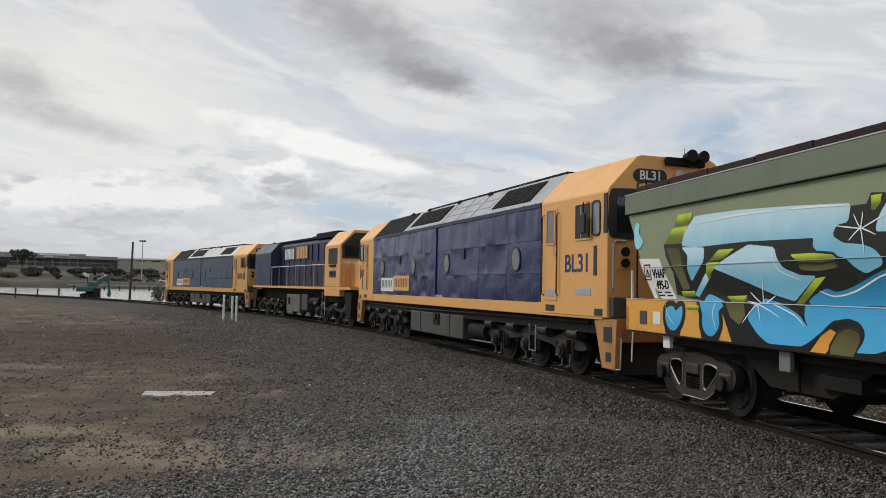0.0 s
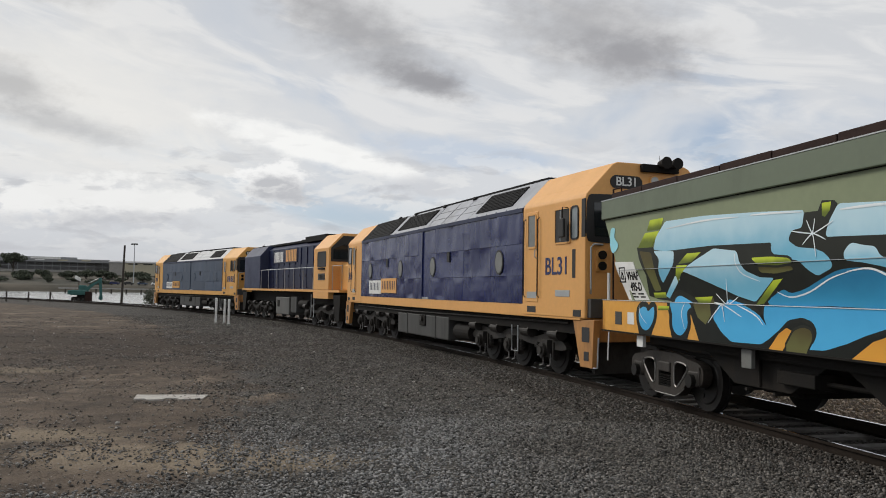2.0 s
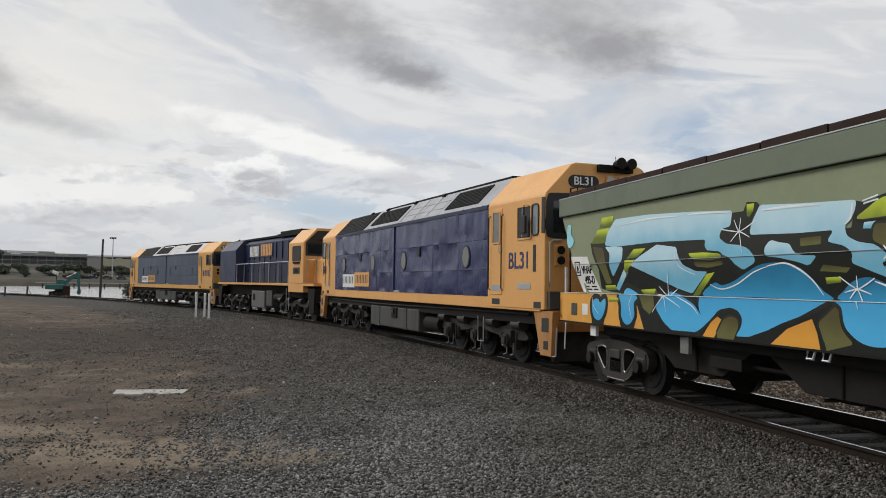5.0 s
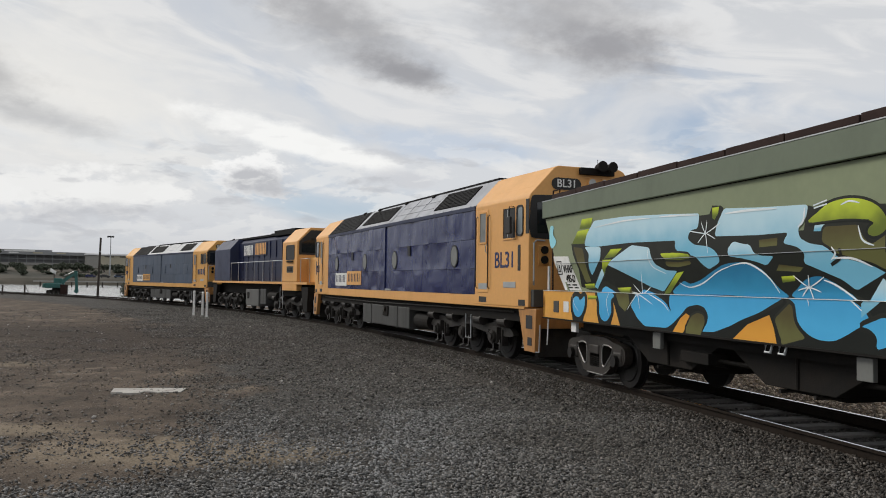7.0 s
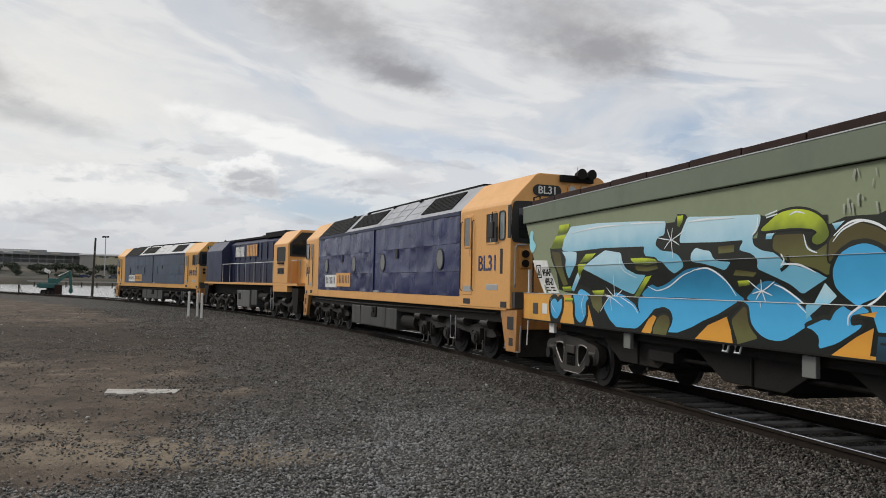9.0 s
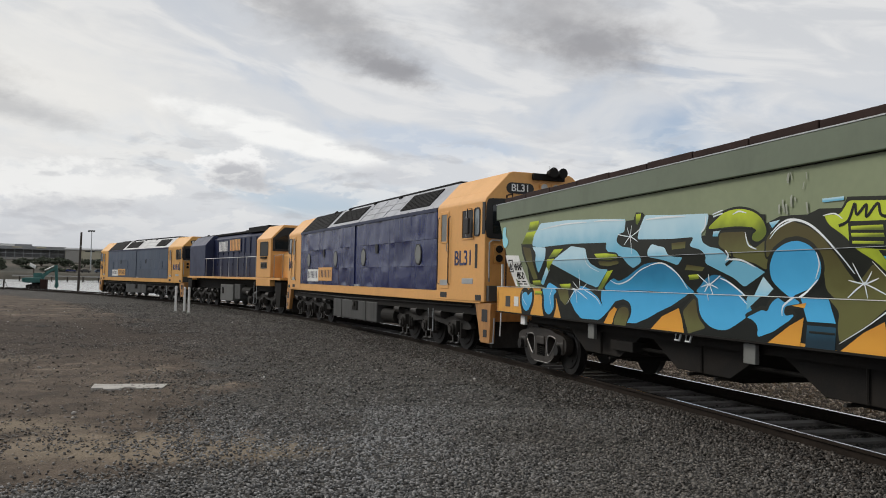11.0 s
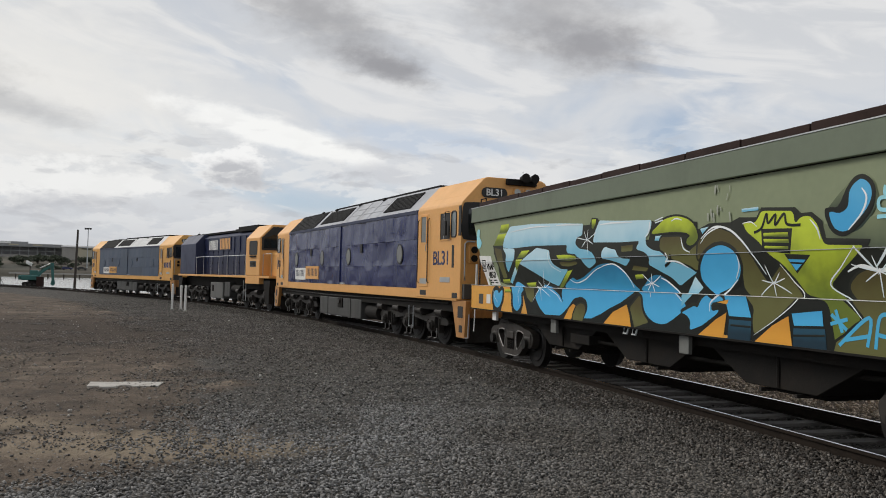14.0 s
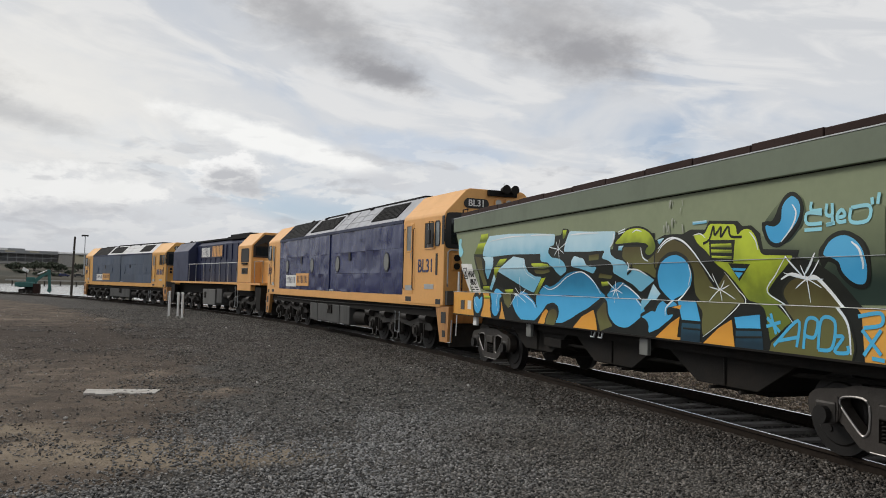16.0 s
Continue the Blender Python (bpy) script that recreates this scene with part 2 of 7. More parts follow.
def spray(name, low, high, wisps=0.35):
    """Spray paint that fades from one tone at a shape's foot to another at its head."""
    m = mat(name, low, 0.5, amount=0.0, scale=2.2, grain=6, bump=0.015, spec=0.22)
    nt = m.node_tree
    b = nt.nodes["Principled BSDF"]
    tc = nt.nodes.new("ShaderNodeTexCoord")
    sp = nt.nodes.new("ShaderNodeSeparateXYZ")
    nt.links.new(tc.outputs["Generated"], sp.inputs[0])
    n = nt.nodes.new("ShaderNodeTexNoise")
    n.inputs["Scale"].default_value, n.inputs["Detail"].default_value = 3.0, 4
    nt.links.new(tc.outputs["Object"], n.inputs["Vector"])
    f = nt.nodes.new("ShaderNodeMath")
    f.operation = "MULTIPLY_ADD"
    nt.links.new(n.outputs[0], f.inputs[0])
    f.inputs[1].default_value = wisps * 2
    nt.links.new(sp.outputs[2], f.inputs[2])
    r = nt.nodes.new("ShaderNodeMapRange")
    r.interpolation_type = "SMOOTHSTEP"
    nt.links.new(f.outputs[0], r.inputs[0])
    r.inputs[1].default_value, r.inputs[2].default_value = 0.2 + wisps, 0.95 + wisps
    mx = nt.nodes.new("ShaderNodeMix")
    mx.data_type = "RGBA"
    nt.links.new(r.outputs[0], mx.inputs[0])
    mx.inputs[6].default_value, mx.inputs[7].default_value = (*low, 1), (*high, 1)
    nt.links.new(mx.outputs[2], b.inputs["Base Color"])
    return m


SPRAY = {
    "pale": spray("spray_pale_blue", (0.17, 0.46, 0.63), (0.50, 0.70, 0.79), 0.2),
    "blue": spray("spray_blue", (0.075, 0.42, 0.74), (0.06, 0.36, 0.66)),
    "lime": spray("spray_lime", (0.13, 0.17, 0.025), (0.50, 0.60, 0.045)),
    "olive": spray("spray_olive", (0.13, 0.13, 0.045), (0.085, 0.07, 0.025)),
    "ink": spray("spray_black", (0.010, 0.012, 0.010), (0.022, 0.024, 0.018)),
    "orange": spray("spray_orange", (0.72, 0.34, 0.05), (0.62, 0.28, 0.04)),
    # deeper blue for above the sill; the leaning sheet's shade is in the colour
    "navy": spray("spray_shaded_blue", (0.035, 0.26, 0.46), (0.025, 0.19, 0.36)),
    "sky": spray("spray_bright_blue", (0.06, 0.36, 0.66), (0.10, 0.42, 0.70)),
    "teal": spray("spray_dark_teal", (0.012, 0.035, 0.055), (0.02, 0.075, 0.12)),
    "white": spray("spray_white", (0.66, 0.74, 0.78), (0.82, 0.85, 0.86)),
    "tag": spray("spray_sky_blue", (0.30, 0.66, 0.76), (0.30, 0.62, 0.70)),
    "forest": spray("spray_dark_green_fade", (0.02, 0.038, 0.030), (0.185, 0.215, 0.124), 0.15),
    "scuff": spray("bare_scuffed_primer", (0.30, 0.32, 0.26), (0.36, 0.38, 0.32), 0.2),
    "tagb": spray("spray_mid_blue", (0.075, 0.42, 0.68), (0.08, 0.40, 0.64)),
}
CONCRETE = mat("concrete", (0.30, 0.29, 0.27), 0.85, amount=0.5, scale=3, dirt=(0.16, 0.14, 0.12), bump=0.4, speck=0.2)
SLEEPER = mat("sleeper_concrete", (0.15, 0.14, 0.13), 0.9, amount=0.6, scale=4, dirt=(0.035, 0.03, 0.027), bump=0.5, vary=0.4)
RAILSIDE = mat("rusty_rail", (0.022, 0.016, 0.012), 0.85, 0.0, amount=0.5, dirt=(0.010, 0.008, 0.007), scale=8, speck=0.3, spec=0.15)
RAILTOP = mat("polished_rail_head", (0.62, 0.62, 0.63), 0.10, 1.0, amount=0.2, bump=0.02, dirt=(0.25, 0.22, 0.2), scale=3)
WOOD = mat("weathered_timber", (0.05, 0.042, 0.035), 0.85, amount=0.4, scale=5, bump=0.4)
GALV = mat("galvanised_steel", (0.42, 0.44, 0.45), 0.45, 0.4, amount=0.3, dirt=(0.25, 0.25, 0.24))
TEAL = mat("teal_machine_paint", (0.025, 0.115, 0.105), 0.5, amount=0.35, dirt=(0.05, 0.08, 0.07))
# grey lightened for the haze over the far bank
CLAD = mat("grey_cladding", (0.25, 0.255, 0.26), 0.7, amount=0.5, scale=0.12, grain=1.5, bump=0.1, dirt=(0.15, 0.15, 0.15))
CREAM = mat("cream_cladding", (0.42, 0.38, 0.28), 0.7, amount=0.4, scale=0.15, grain=1.5, bump=0.1, dirt=(0.32, 0.31, 0.27))
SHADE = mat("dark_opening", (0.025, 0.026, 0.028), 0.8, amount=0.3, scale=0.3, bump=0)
BARK = mat("bark", (0.06, 0.05, 0.042), 0.9, amount=0.4, bump=0.5)


def leaf_material(name, a, b, fresh=None):
    m = bpy.data.materials.new(name)
    m.use_nodes = True
    nt = m.node_tree
    p = nt.nodes["Principled BSDF"]
    gi = nt.nodes.new("ShaderNodeNewGeometry")
    mx = nt.nodes.new("ShaderNodeMix")
    mx.data_type = "RGBA"
    nt.links.new(gi.outputs["Random Per Island"], mx.inputs[0])
    mx.inputs[6].default_value, mx.inputs[7].default_value = (*a, 1), (*b, 1)
    col = mx.outputs[2]
    if fresh:
        # newly tipped stone, cleaner and bluer, where the "fresh" attribute says so
        m2 = nt.nodes.new("ShaderNodeMix")
        m2.data_type = "RGBA"
        nt.links.new(gi.outputs["Random Per Island"], m2.inputs[0])
        m2.inputs[6].default_value, m2.inputs[7].default_value = (*fresh[0], 1), (*fresh[1], 1)
        at = nt.nodes.new("ShaderNodeAttribute")
        at.attribute_name = "fresh"
        m3 = nt.nodes.new("ShaderNodeMix")
        m3.data_type = "RGBA"
        nt.links.new(at.outputs["Fac"], m3.inputs[0])
        nt.links.new(col, m3.inputs[6])
        nt.links.new(m2.outputs[2], m3.inputs[7])
        col = m3.outputs[2]
    nt.links.new(col, p.inputs["Base Color"])
    p.inputs["Roughness"].default_value = 0.8
    return m


LEAF = leaf_material("grey_green_leaves", (0.04, 0.05, 0.034), (0.10, 0.112, 0.075))
STONE = leaf_material("blue_grey_ballast_stones", (0.018, 0.0158, 0.0135), (0.182, 0.164, 0.144), ((0.036, 0.036, 0.036), (0.335, 0.333, 0.33)))
PALESTONE = leaf_material("pale_loose_stones", (0.2, 0.18, 0.16), (0.5, 0.48, 0.45))


# ---- the line of the track: a curve to the left ----
X0, Y0, TH0, K0, K1, HALF_GAUGE = 4.468, 14.382, radians(104.916), 0.007217, -0.0000346, 0.80
S0, DS = -70.0, 0.25
SS = S0 + DS * np.arange(int(260 / DS))
KC = np.where(SS < 120, SS, 120.0)
TH = TH0 + K0 * SS + K1 * KC * SS / 2
_cx, _cy = np.cumsum(np.cos(TH)) * DS, np.cumsum(np.sin(TH)) * DS
_i = int(-S0 / DS)
CX, CY = _cx - _cx[_i] + X0, _cy - _cy[_i] + Y0


def on_track(s, side=0.0):
    """The place at s metres along the track, side metres to its left, and the heading there."""
    x, y, h = np.interp(s, SS, CX), np.interp(s, SS, CY), np.interp(s, SS, TH)
    return float(x - math.sin(h) * side), float(y + math.cos(h) * side), float(h)


def off_track(x, y):
    """Signed distance from the track's middle, to its left positive."""
    x, y = np.asarray(x, float), np.asarray(y, float)
    sub = slice(None, None, 8)
    px, py, th = CX[sub], CY[sub], TH[sub]
    out = np.empty(x.shape)
    flat, xf, yf = out.ravel(), x.ravel(), y.ravel()
    for a in range(0, xf.size, 4000):
        dx, dy = xf[a:a + 4000, None] - px, yf[a:a + 4000, None] - py
        k = np.argmin(dx * dx + dy * dy, 1)
        r = np.arange(k.size)
        flat[a:a + 4000] = -np.sin(th[k]) * dx[r, k] + np.cos(th[k]) * dy[r, k]
    return flat.reshape(x.shape)


# ---- mesh helpers ----
def part(name, bm, material, parent=None, label="", smooth=False, bevel=0.0):
    if bevel:
        bmesh.ops.bevel(bm, geom=list(bm.edges), offset=bevel, segments=2, affect="EDGES", profile=0.5, clamp_overlap=True)
    bmesh.ops.recalc_face_normals(bm, faces=list(bm.faces))
    me = bpy.data.meshes.new(name)
    bm.to_mesh(me)
    bm.free()
    me.materials.append(material)
    if smooth:
        me.polygons.foreach_set("use_smooth", [True] * len(me.polygons))
    ob = new(name, me)
    if parent:
        ob.parent = parent
    if label:
        tagged(ob, label)
    return ob


def empty(name, label, category, group="", kind=""):
    return tagged(new(name), label, category, group, kind)


def box(bm, x0, x1, y0, y1, z0, z1):
    v = [bm.verts.new(c) for c in ((x0, y0, z0), (x1, y0, z0), (x1, y1, z0), (x0, y1, z0), (x0, y0, z1), (x1, y0, z1), (x1, y1, z1), (x0, y1, z1))]
    for f in ((3, 2, 1, 0), (4, 5, 6, 7), (0, 1, 5, 4), (1, 2, 6, 5), (2, 3, 7, 6), (3, 0, 4, 7)):
        bm.faces.new([v[i] for i in f])
    return bm


def prism(bm, outline, a0, a1, axis="x"):
    """An outline drawn across an axis and drawn out along it; x: (y, z), y: (x, z), z: (x, y)."""
    def at(p, a):
        return {"x": (a, p[0], p[1]), "y": (p[0], a, p[1]), "z": (p[0], p[1], a)}[axis]
    lo, hi = [bm.verts.new(at(p, a0)) for p in outline], [bm.verts.new(at(p, a1)) for p in outline]
    bm.faces.new(lo[::-1])
    bm.faces.new(hi)
    n = len(outline)
    for i in range(n):
        bm.faces.new((lo[i], lo[(i + 1) % n], hi[(i + 1) % n], hi[i]))
    return bm


def cyl(bm, c, axis, r, half, n=16, r2=None):
    r2 = r if r2 is None else r2
    q = Vector((0, 0, 1)).rotation_difference({"x": Vector((1, 0, 0)), "y": Vector((0, 1, 0)), "z": Vector((0, 0, 1))}[axis])
    bmesh.ops.create_cone(bm, cap_ends=True, segments=n, radius1=r, radius2=r2, depth=2 * half, matrix=Matrix.Translation(c) @ q.to_matrix().to_4x4())
    return bm


def tube(bm, pts, r, n=6):
    pts = [Vector(p) for p in pts]
    rings = []
    for i, p in enumerate(pts):
        d = (pts[min(i + 1, len(pts) - 1)] - pts[max(i - 1, 0)]).normalized()
        u = d.cross(Vector((0, 0, 1)) if abs(d.z) < 0.9 else Vector((1, 0, 0))).normalized()
        w = d.cross(u)
        rings.append([bm.verts.new(p + r * (math.cos(2 * math.pi * k / n) * u + math.sin(2 * math.pi * k / n) * w)) for k in range(n)])
    for a, b in zip(rings, rings[1:]):
        for k in range(n):
            bm.faces.new((a[k], a[(k + 1) % n], b[(k + 1) % n], b[k]))
    bm.faces.new(rings[0][::-1])
    bm.faces.new(rings[-1])
    return bm


def B():
    return bmesh.new()


def raw(name, verts, faces, material, parent=None, smooth=False):
    me = bpy.data.meshes.new(name)
    me.from_pydata(verts, [], faces)
    me.materials.append(material)
    me.update()
    if smooth:
        me.polygons.foreach_set("use_smooth", [True] * len(me.polygons))
    ob = new(name, me)
    if parent:
        ob.parent = parent
    return ob


def lettering(name, text, size, m, material, parent, label="", extrude=0.004, squeeze=1.0):
    """Words in the built-in font, turned into a mesh."""
    cu = bpy.data.curves.new(name, "FONT")
    cu.body, cu.size, cu.extrude, cu.offset = text, size, extrude, size * 0.012
    cu.align_x, cu.align_y = "CENTER", "CENTER"
    tmp = bpy.data.objects.new(name, cu)
    me = bpy.data.meshes.new_from_object(tmp)
    bpy.data.objects.remove(tmp)
    me.materials.append(material)
    ob = new(name, me)
    ob.parent = parent
    ob.matrix_basis = m @ Matrix.Diagonal((squeeze, 1, 1, 1))
    if label:
        tagged(ob, label)
    return ob


# ---- ground, river, far bank ----
def height(x, y):
    d = off_track(x, y)
    r = np.hypot(x, y)
    z = np.full(x.shape, -0.21)
    away = np.clip((r - 40) / 20, 0, 1) * (y > 20)
    z = z - away * (0.97 * np.clip((-d - 5.0) / 5.0, 0, 1) + 1.3 * np.clip((-d - 19.0) / 5.0, 0, 1))
    z = z + np.clip((r - 370) / 5, 0, 1) * 4.0 + np.clip((r - 380) / 90, 0, 1) * 6.8
    return z


def ground_material():
    m = bpy.data.materials.new("gravel_and_dirt")
    m.use_nodes = True
    nt = m.node_tree
    p = nt.nodes["Principled BSDF"]
    tc = nt.nodes.new("ShaderNodeTexCoord")

    def noise_at(scale, detail, rough=0.6):
        n = nt.nodes.new("ShaderNodeTexNoise")
        n.inputs["Scale"].default_value, n.inputs["Detail"].default_value, n.inputs["Roughness"].default_value = scale, detail, rough
        nt.links.new(tc.outputs["Object"], n.inputs["Vector"])
        return n.outputs[0]

    def mix(f, a, b):
        n = nt.nodes.new("ShaderNodeMix")
        n.data_type = "RGBA"
        for i, v in ((0, f), (6, a), (7, b)):
            if isinstance(v, tuple):
                n.inputs[i].default_value = (*v, 1)
            elif isinstance(v, float):
                n.inputs[i].default_value = v
            else:
                nt.links.new(v, n.inputs[i])
        return n.outputs[2]

    def span(v, lo, hi, top=1.0):
        n = nt.nodes.new("ShaderNodeMapRange")
        nt.links.new(v, n.inputs[0])
        n.inputs[1].default_value, n.inputs[2].default_value, n.inputs[4].default_value = lo, hi, top
        return n.outputs[0]

    vo = nt.nodes.new("ShaderNodeTexVoronoi")
    vo.inputs["Scale"].default_value = 26
    nt.links.new(tc.outputs["Object"], vo.inputs["Vector"])
    bw = nt.nodes.new("ShaderNodeSeparateColor")
    nt.links.new(vo.outputs["Color"], bw.inputs[0])
    gravel = mix(bw.outputs[0], (0.034, 0.0305, 0.027), (0.15, 0.138, 0.125))
    gravel = mix(span(vo.outputs["Distance"], 0.38, 0.62, 0.85), gravel, (0.03, 0.029, 0.027))
    dirt = mix(span(noise_at(1.1, 10, 0.72), 0.40, 0.62), (0.125, 0.096, 0.072), (0.052, 0.040, 0.031))
    dirt = mix(span(noise_at(0.38, 10, 0.75), 0.555, 0.62, 0.8), dirt, (0.23, 0.18, 0.135))
    dirt = mix(span(noise_at(45, 6, 0.7), 0.55, 0.7, 0.75), dirt, (0.17, 0.15, 0.13))
    at = nt.nodes.new("ShaderNodeAttribute")
    at.attribute_name = "earth"
    edge = nt.nodes.new("ShaderNodeMath")
    edge.operation = "ADD"
    nt.links.new(at.outputs["Fac"], edge.inputs[0])
    nz = nt.nodes.new("ShaderNodeMapRange")
    nt.links.new(noise_at(0.55, 8, 0.68), nz.inputs[0])
    nz.inputs[1].default_value, nz.inputs[2].default_value, nz.inputs[3].default_value, nz.inputs[4].default_value = 0.2, 0.8, -0.6, 0.6
    nt.links.new(nz.outputs[0], edge.inputs[1])
    c = mix(span(edge.outputs[0], 0.4, 0.6), gravel, dirt)
    ta = nt.nodes.new("ShaderNodeAttribute")
    ta.attribute_name = "clay"
    cl = nt.nodes.new("ShaderNodeMath")
    cl.operation = "MULTIPLY_ADD"
    nt.links.new(noise_at(1.3, 9, 0.7), cl.inputs[0])
    cl.inputs[1].default_value = 1.1
    nt.links.new(ta.outputs["Fac"], cl.inputs[2])
    c = mix(span(cl.outputs[0], 0.9, 1.3, 0.65), c, (0.26, 0.21, 0.15))
    da = nt.nodes.new("ShaderNodeAttribute")
    da.attribute_name = "damp"
    dm = nt.nodes.new("ShaderNodeMath")
    dm.operation = "MULTIPLY_ADD"
    nt.links.new(noise_at(0.7, 9, 0.72), dm.inputs[0])
    dm.inputs[1].default_value = 1.4
    nt.links.new(da.outputs["Fac"], dm.inputs[2])
    c = mix(span(dm.outputs[0], 0.95, 1.5, 0.85), c, (0.042, 0.031, 0.024))
    fa = nt.nodes.new("ShaderNodeAttribute")
    fa.attribute_name = "bank"
    grass = mix(span(noise_at(0.04, 6), 0.35, 0.65), (0.115, 0.10, 0.08), (0.052, 0.052, 0.042))
    c = mix(fa.outputs["Fac"], c, grass)
    nt.links.new(c, p.inputs["Base Color"])
    p.inputs["Roughness"].default_value = 0.95
    p.inputs["Specular IOR Level"].default_value = 0.2
    bp = nt.nodes.new("ShaderNodeBump")
    bp.inputs["Strength"].default_value, bp.inputs["Distance"].default_value = 0.7, 0.03
    hm = nt.nodes.new("ShaderNodeMath")
    hm.operation = "SUBTRACT"
    nt.links.new(noise_at(35, 5), hm.inputs[0])
    nt.links.new(vo.outputs["Distance"], hm.inputs[1])
    nt.links.new(hm.outputs[0], bp.inputs["Height"])
    nt.links.new(bp.outputs[0], p.inputs["Normal"])
    return m


def make_ground():
    radii = np.concatenate([np.arange(0.5, 40, 0.5), np.arange(40, 130, 1.5), np.arange(130, 380, 8), (371, 373, 376, 379, 384), np.arange(390, 520, 12), (560, 700, 1000, 1800, 4200)])
    radii = np.unique(np.sort(radii))
    ang = np.unique(np.concatenate([np.arange(-40, 40, 0.5), np.arange(40, 320, 5)]))
    n, k = len(radii), len(ang)
    R, A = np.meshgrid(radii, np.radians(ang), indexing="ij")
    x, y = R * np.sin(A), R * np.cos(A)
    z = height(x, y)
    rng = np.random.default_rng(4)
    near = (R < 60) & (np.abs(off_track(x, y)) > 2.0)
    z = z + near * rng.normal(0, 0.008, z.shape)
    verts = [(0.0, 0.0, -0.21)] + [tuple(v) for v in np.stack([x.ravel(), y.ravel(), z.ravel()], 1).tolist()]
    faces = [(0, 1 + (j + 1) % k, 1 + j) for j in range(k)]
    for i in range(n - 1):
        for j in range(k):
            a, b = 1 + i * k + j, 1 + i * k + (j + 1) % k
            faces.append((a, b, b + k, a + k))
    ob = raw("ground", verts, faces, ground_material(), smooth=True)
    d = off_track(x, y).ravel()
    yy, xx, rr = y.ravel(), x.ravel(), R.ravel()
    earth = np.clip((d - 5.6) / 3.4, 0, 1) * np.clip((rr - 7.5) / 1.3, 0.0, 1) + np.where((d < -1.9), 0.8, 0)
    at = ob.data.attributes.new("earth", "FLOAT", "POINT")
    at.data.foreach_set("value", np.concatenate([[0.5], earth]).astype(np.float32))
    # patches of pale trodden clay
    clay = np.zeros(rr.size)
    for cx, cy, wx, wy in ((-2.6, 9.4, 2.4, 0.9), (-5.4, 10.6, 1.8, 0.6), (-13.5, 25, 3.2, 2.0), (-9.5, 18.5, 2, 0.7)):
        clay = np.maximum(clay, np.exp(-((xx - cx) / wx) ** 2 - ((yy - cy) / wy) ** 2))
    at = ob.data.attributes.new("clay", "FLOAT", "POINT")
    at.data.foreach_set("value", np.concatenate([[0], clay]).astype(np.float32))
    # damp, darker earth further out
    damp = np.exp(-((xx + 12) / 12.0) ** 2 - ((yy - 27) / 10.0) ** 2)
    at = ob.data.attributes.new("damp", "FLOAT", "POINT")
    at.data.foreach_set("value", np.concatenate([[0], damp]).astype(np.float32))
    at = ob.data.attributes.new("bank", "FLOAT", "POINT")
    at.data.foreach_set("value", np.concatenate([[0], (rr > 365) * 1.0]).astype(np.float32))
    return tagged(ob, "grey gravel and brown dirt ground beside the track", "ground", kind="structure")


make_ground()


def make_river():
    m = bpy.data.materials.new("river_water")
    m.use_nodes = True
    nt = m.node_tree
    p = nt.nodes["Principled BSDF"]
    # pale base adds part of the sky's reflection as colour
    p.inputs["Base Color"].default_value = (0.34, 0.35, 0.345, 1)
    p.inputs["Roughness"].default_value = 0.18
    p.inputs["IOR"].default_value = 1.33
    tc = nt.nodes.new("ShaderNodeTexCoord")
    n = nt.nodes.new("ShaderNodeTexNoise")
    n.inputs["Scale"].default_value, n.inputs["Detail"].default_value = 0.5, 5
    nt.links.new(tc.outputs["Object"], n.inputs["Vector"])
    bp = nt.nodes.new("ShaderNodeBump")
    bp.inputs["Strength"].default_value, bp.inputs["Distance"].default_value = 1.0, 0.25
    nt.links.new(n.outputs[0], bp.inputs["Height"])
    nt.links.new(bp.outputs[0], p.inputs["Normal"])
    bm = B()
    ring = [(math.sin(radians(a)), math.cos(radians(a))) for a in range(-60, 61, 3)]
    lo = [bm.verts.new((50 * a, 50 * b, -1.25)) for a, b in ring]
    hi = [bm.verts.new((375 * a, 375 * b, -1.25)) for a, b in ring]
    for i in range(len(ring) - 1):
        bm.faces.new((lo[i], lo[i + 1], hi[i + 1], hi[i]))
    tagged(part("water", bm, m), "pale grey river reflecting the overcast sky", "water", kind="structure")


make_river()


# ---- railway track ----
def sweep(name, outline, s0, s1, step, side, material, parent):
    verts, faces, n = [], [], len(outline)
    ss = np.arange(s0, s1, step)
    for s in ss:
        for v, z in outline:
            x, y, _ = on_track(s, side + v)
            verts.append((x, y, z))
    for i in range(len(ss) - 1):
        for j in range(n):
            a, b = i * n + j, i * n + (j + 1) % n
            faces.append((a, b, b + n, a + n))
    return raw(name, verts, faces, material, parent)


def make_track():
    track = empty("railway_track", "curved railway track of two steel rails on sleepers", "railway track", kind="structure")
    for side in (HALF_GAUGE + 0.035, -HALF_GAUGE - 0.035):
        rail = sweep("rail", ((-0.035, -0.004), (-0.035, -0.035), (-0.009, -0.045), (-0.009, -0.145), (-0.07, -0.16), (-0.07, -0.172), (0.07, -0.172), (0.07, -0.16),
                              (0.009, -0.145), (0.009, -0.045), (0.035, -0.035), (0.035, -0.004)), -45, 150, 0.5, side, RAILSIDE, track)
        sweep("rail_head", ((-0.031, -0.016), (0.031, -0.016), (0.031, -0.002), (0.015, 0.0), (-0.015, 0.0), (-0.031, -0.002)), -45, 150, 0.5, side, RAILTOP, rail)
    return track


TRACK = make_track()
# ---- how the train rolls ----
def rolled(t):
    """Metres that the train has gone at t seconds: it draws away, slowly gaining speed."""
    return max(0.0, 0.3094 * t + 0.00078 * t * t + 0.000243 * t ** 3 - 0.00000102 * t ** 4 - 0.008)


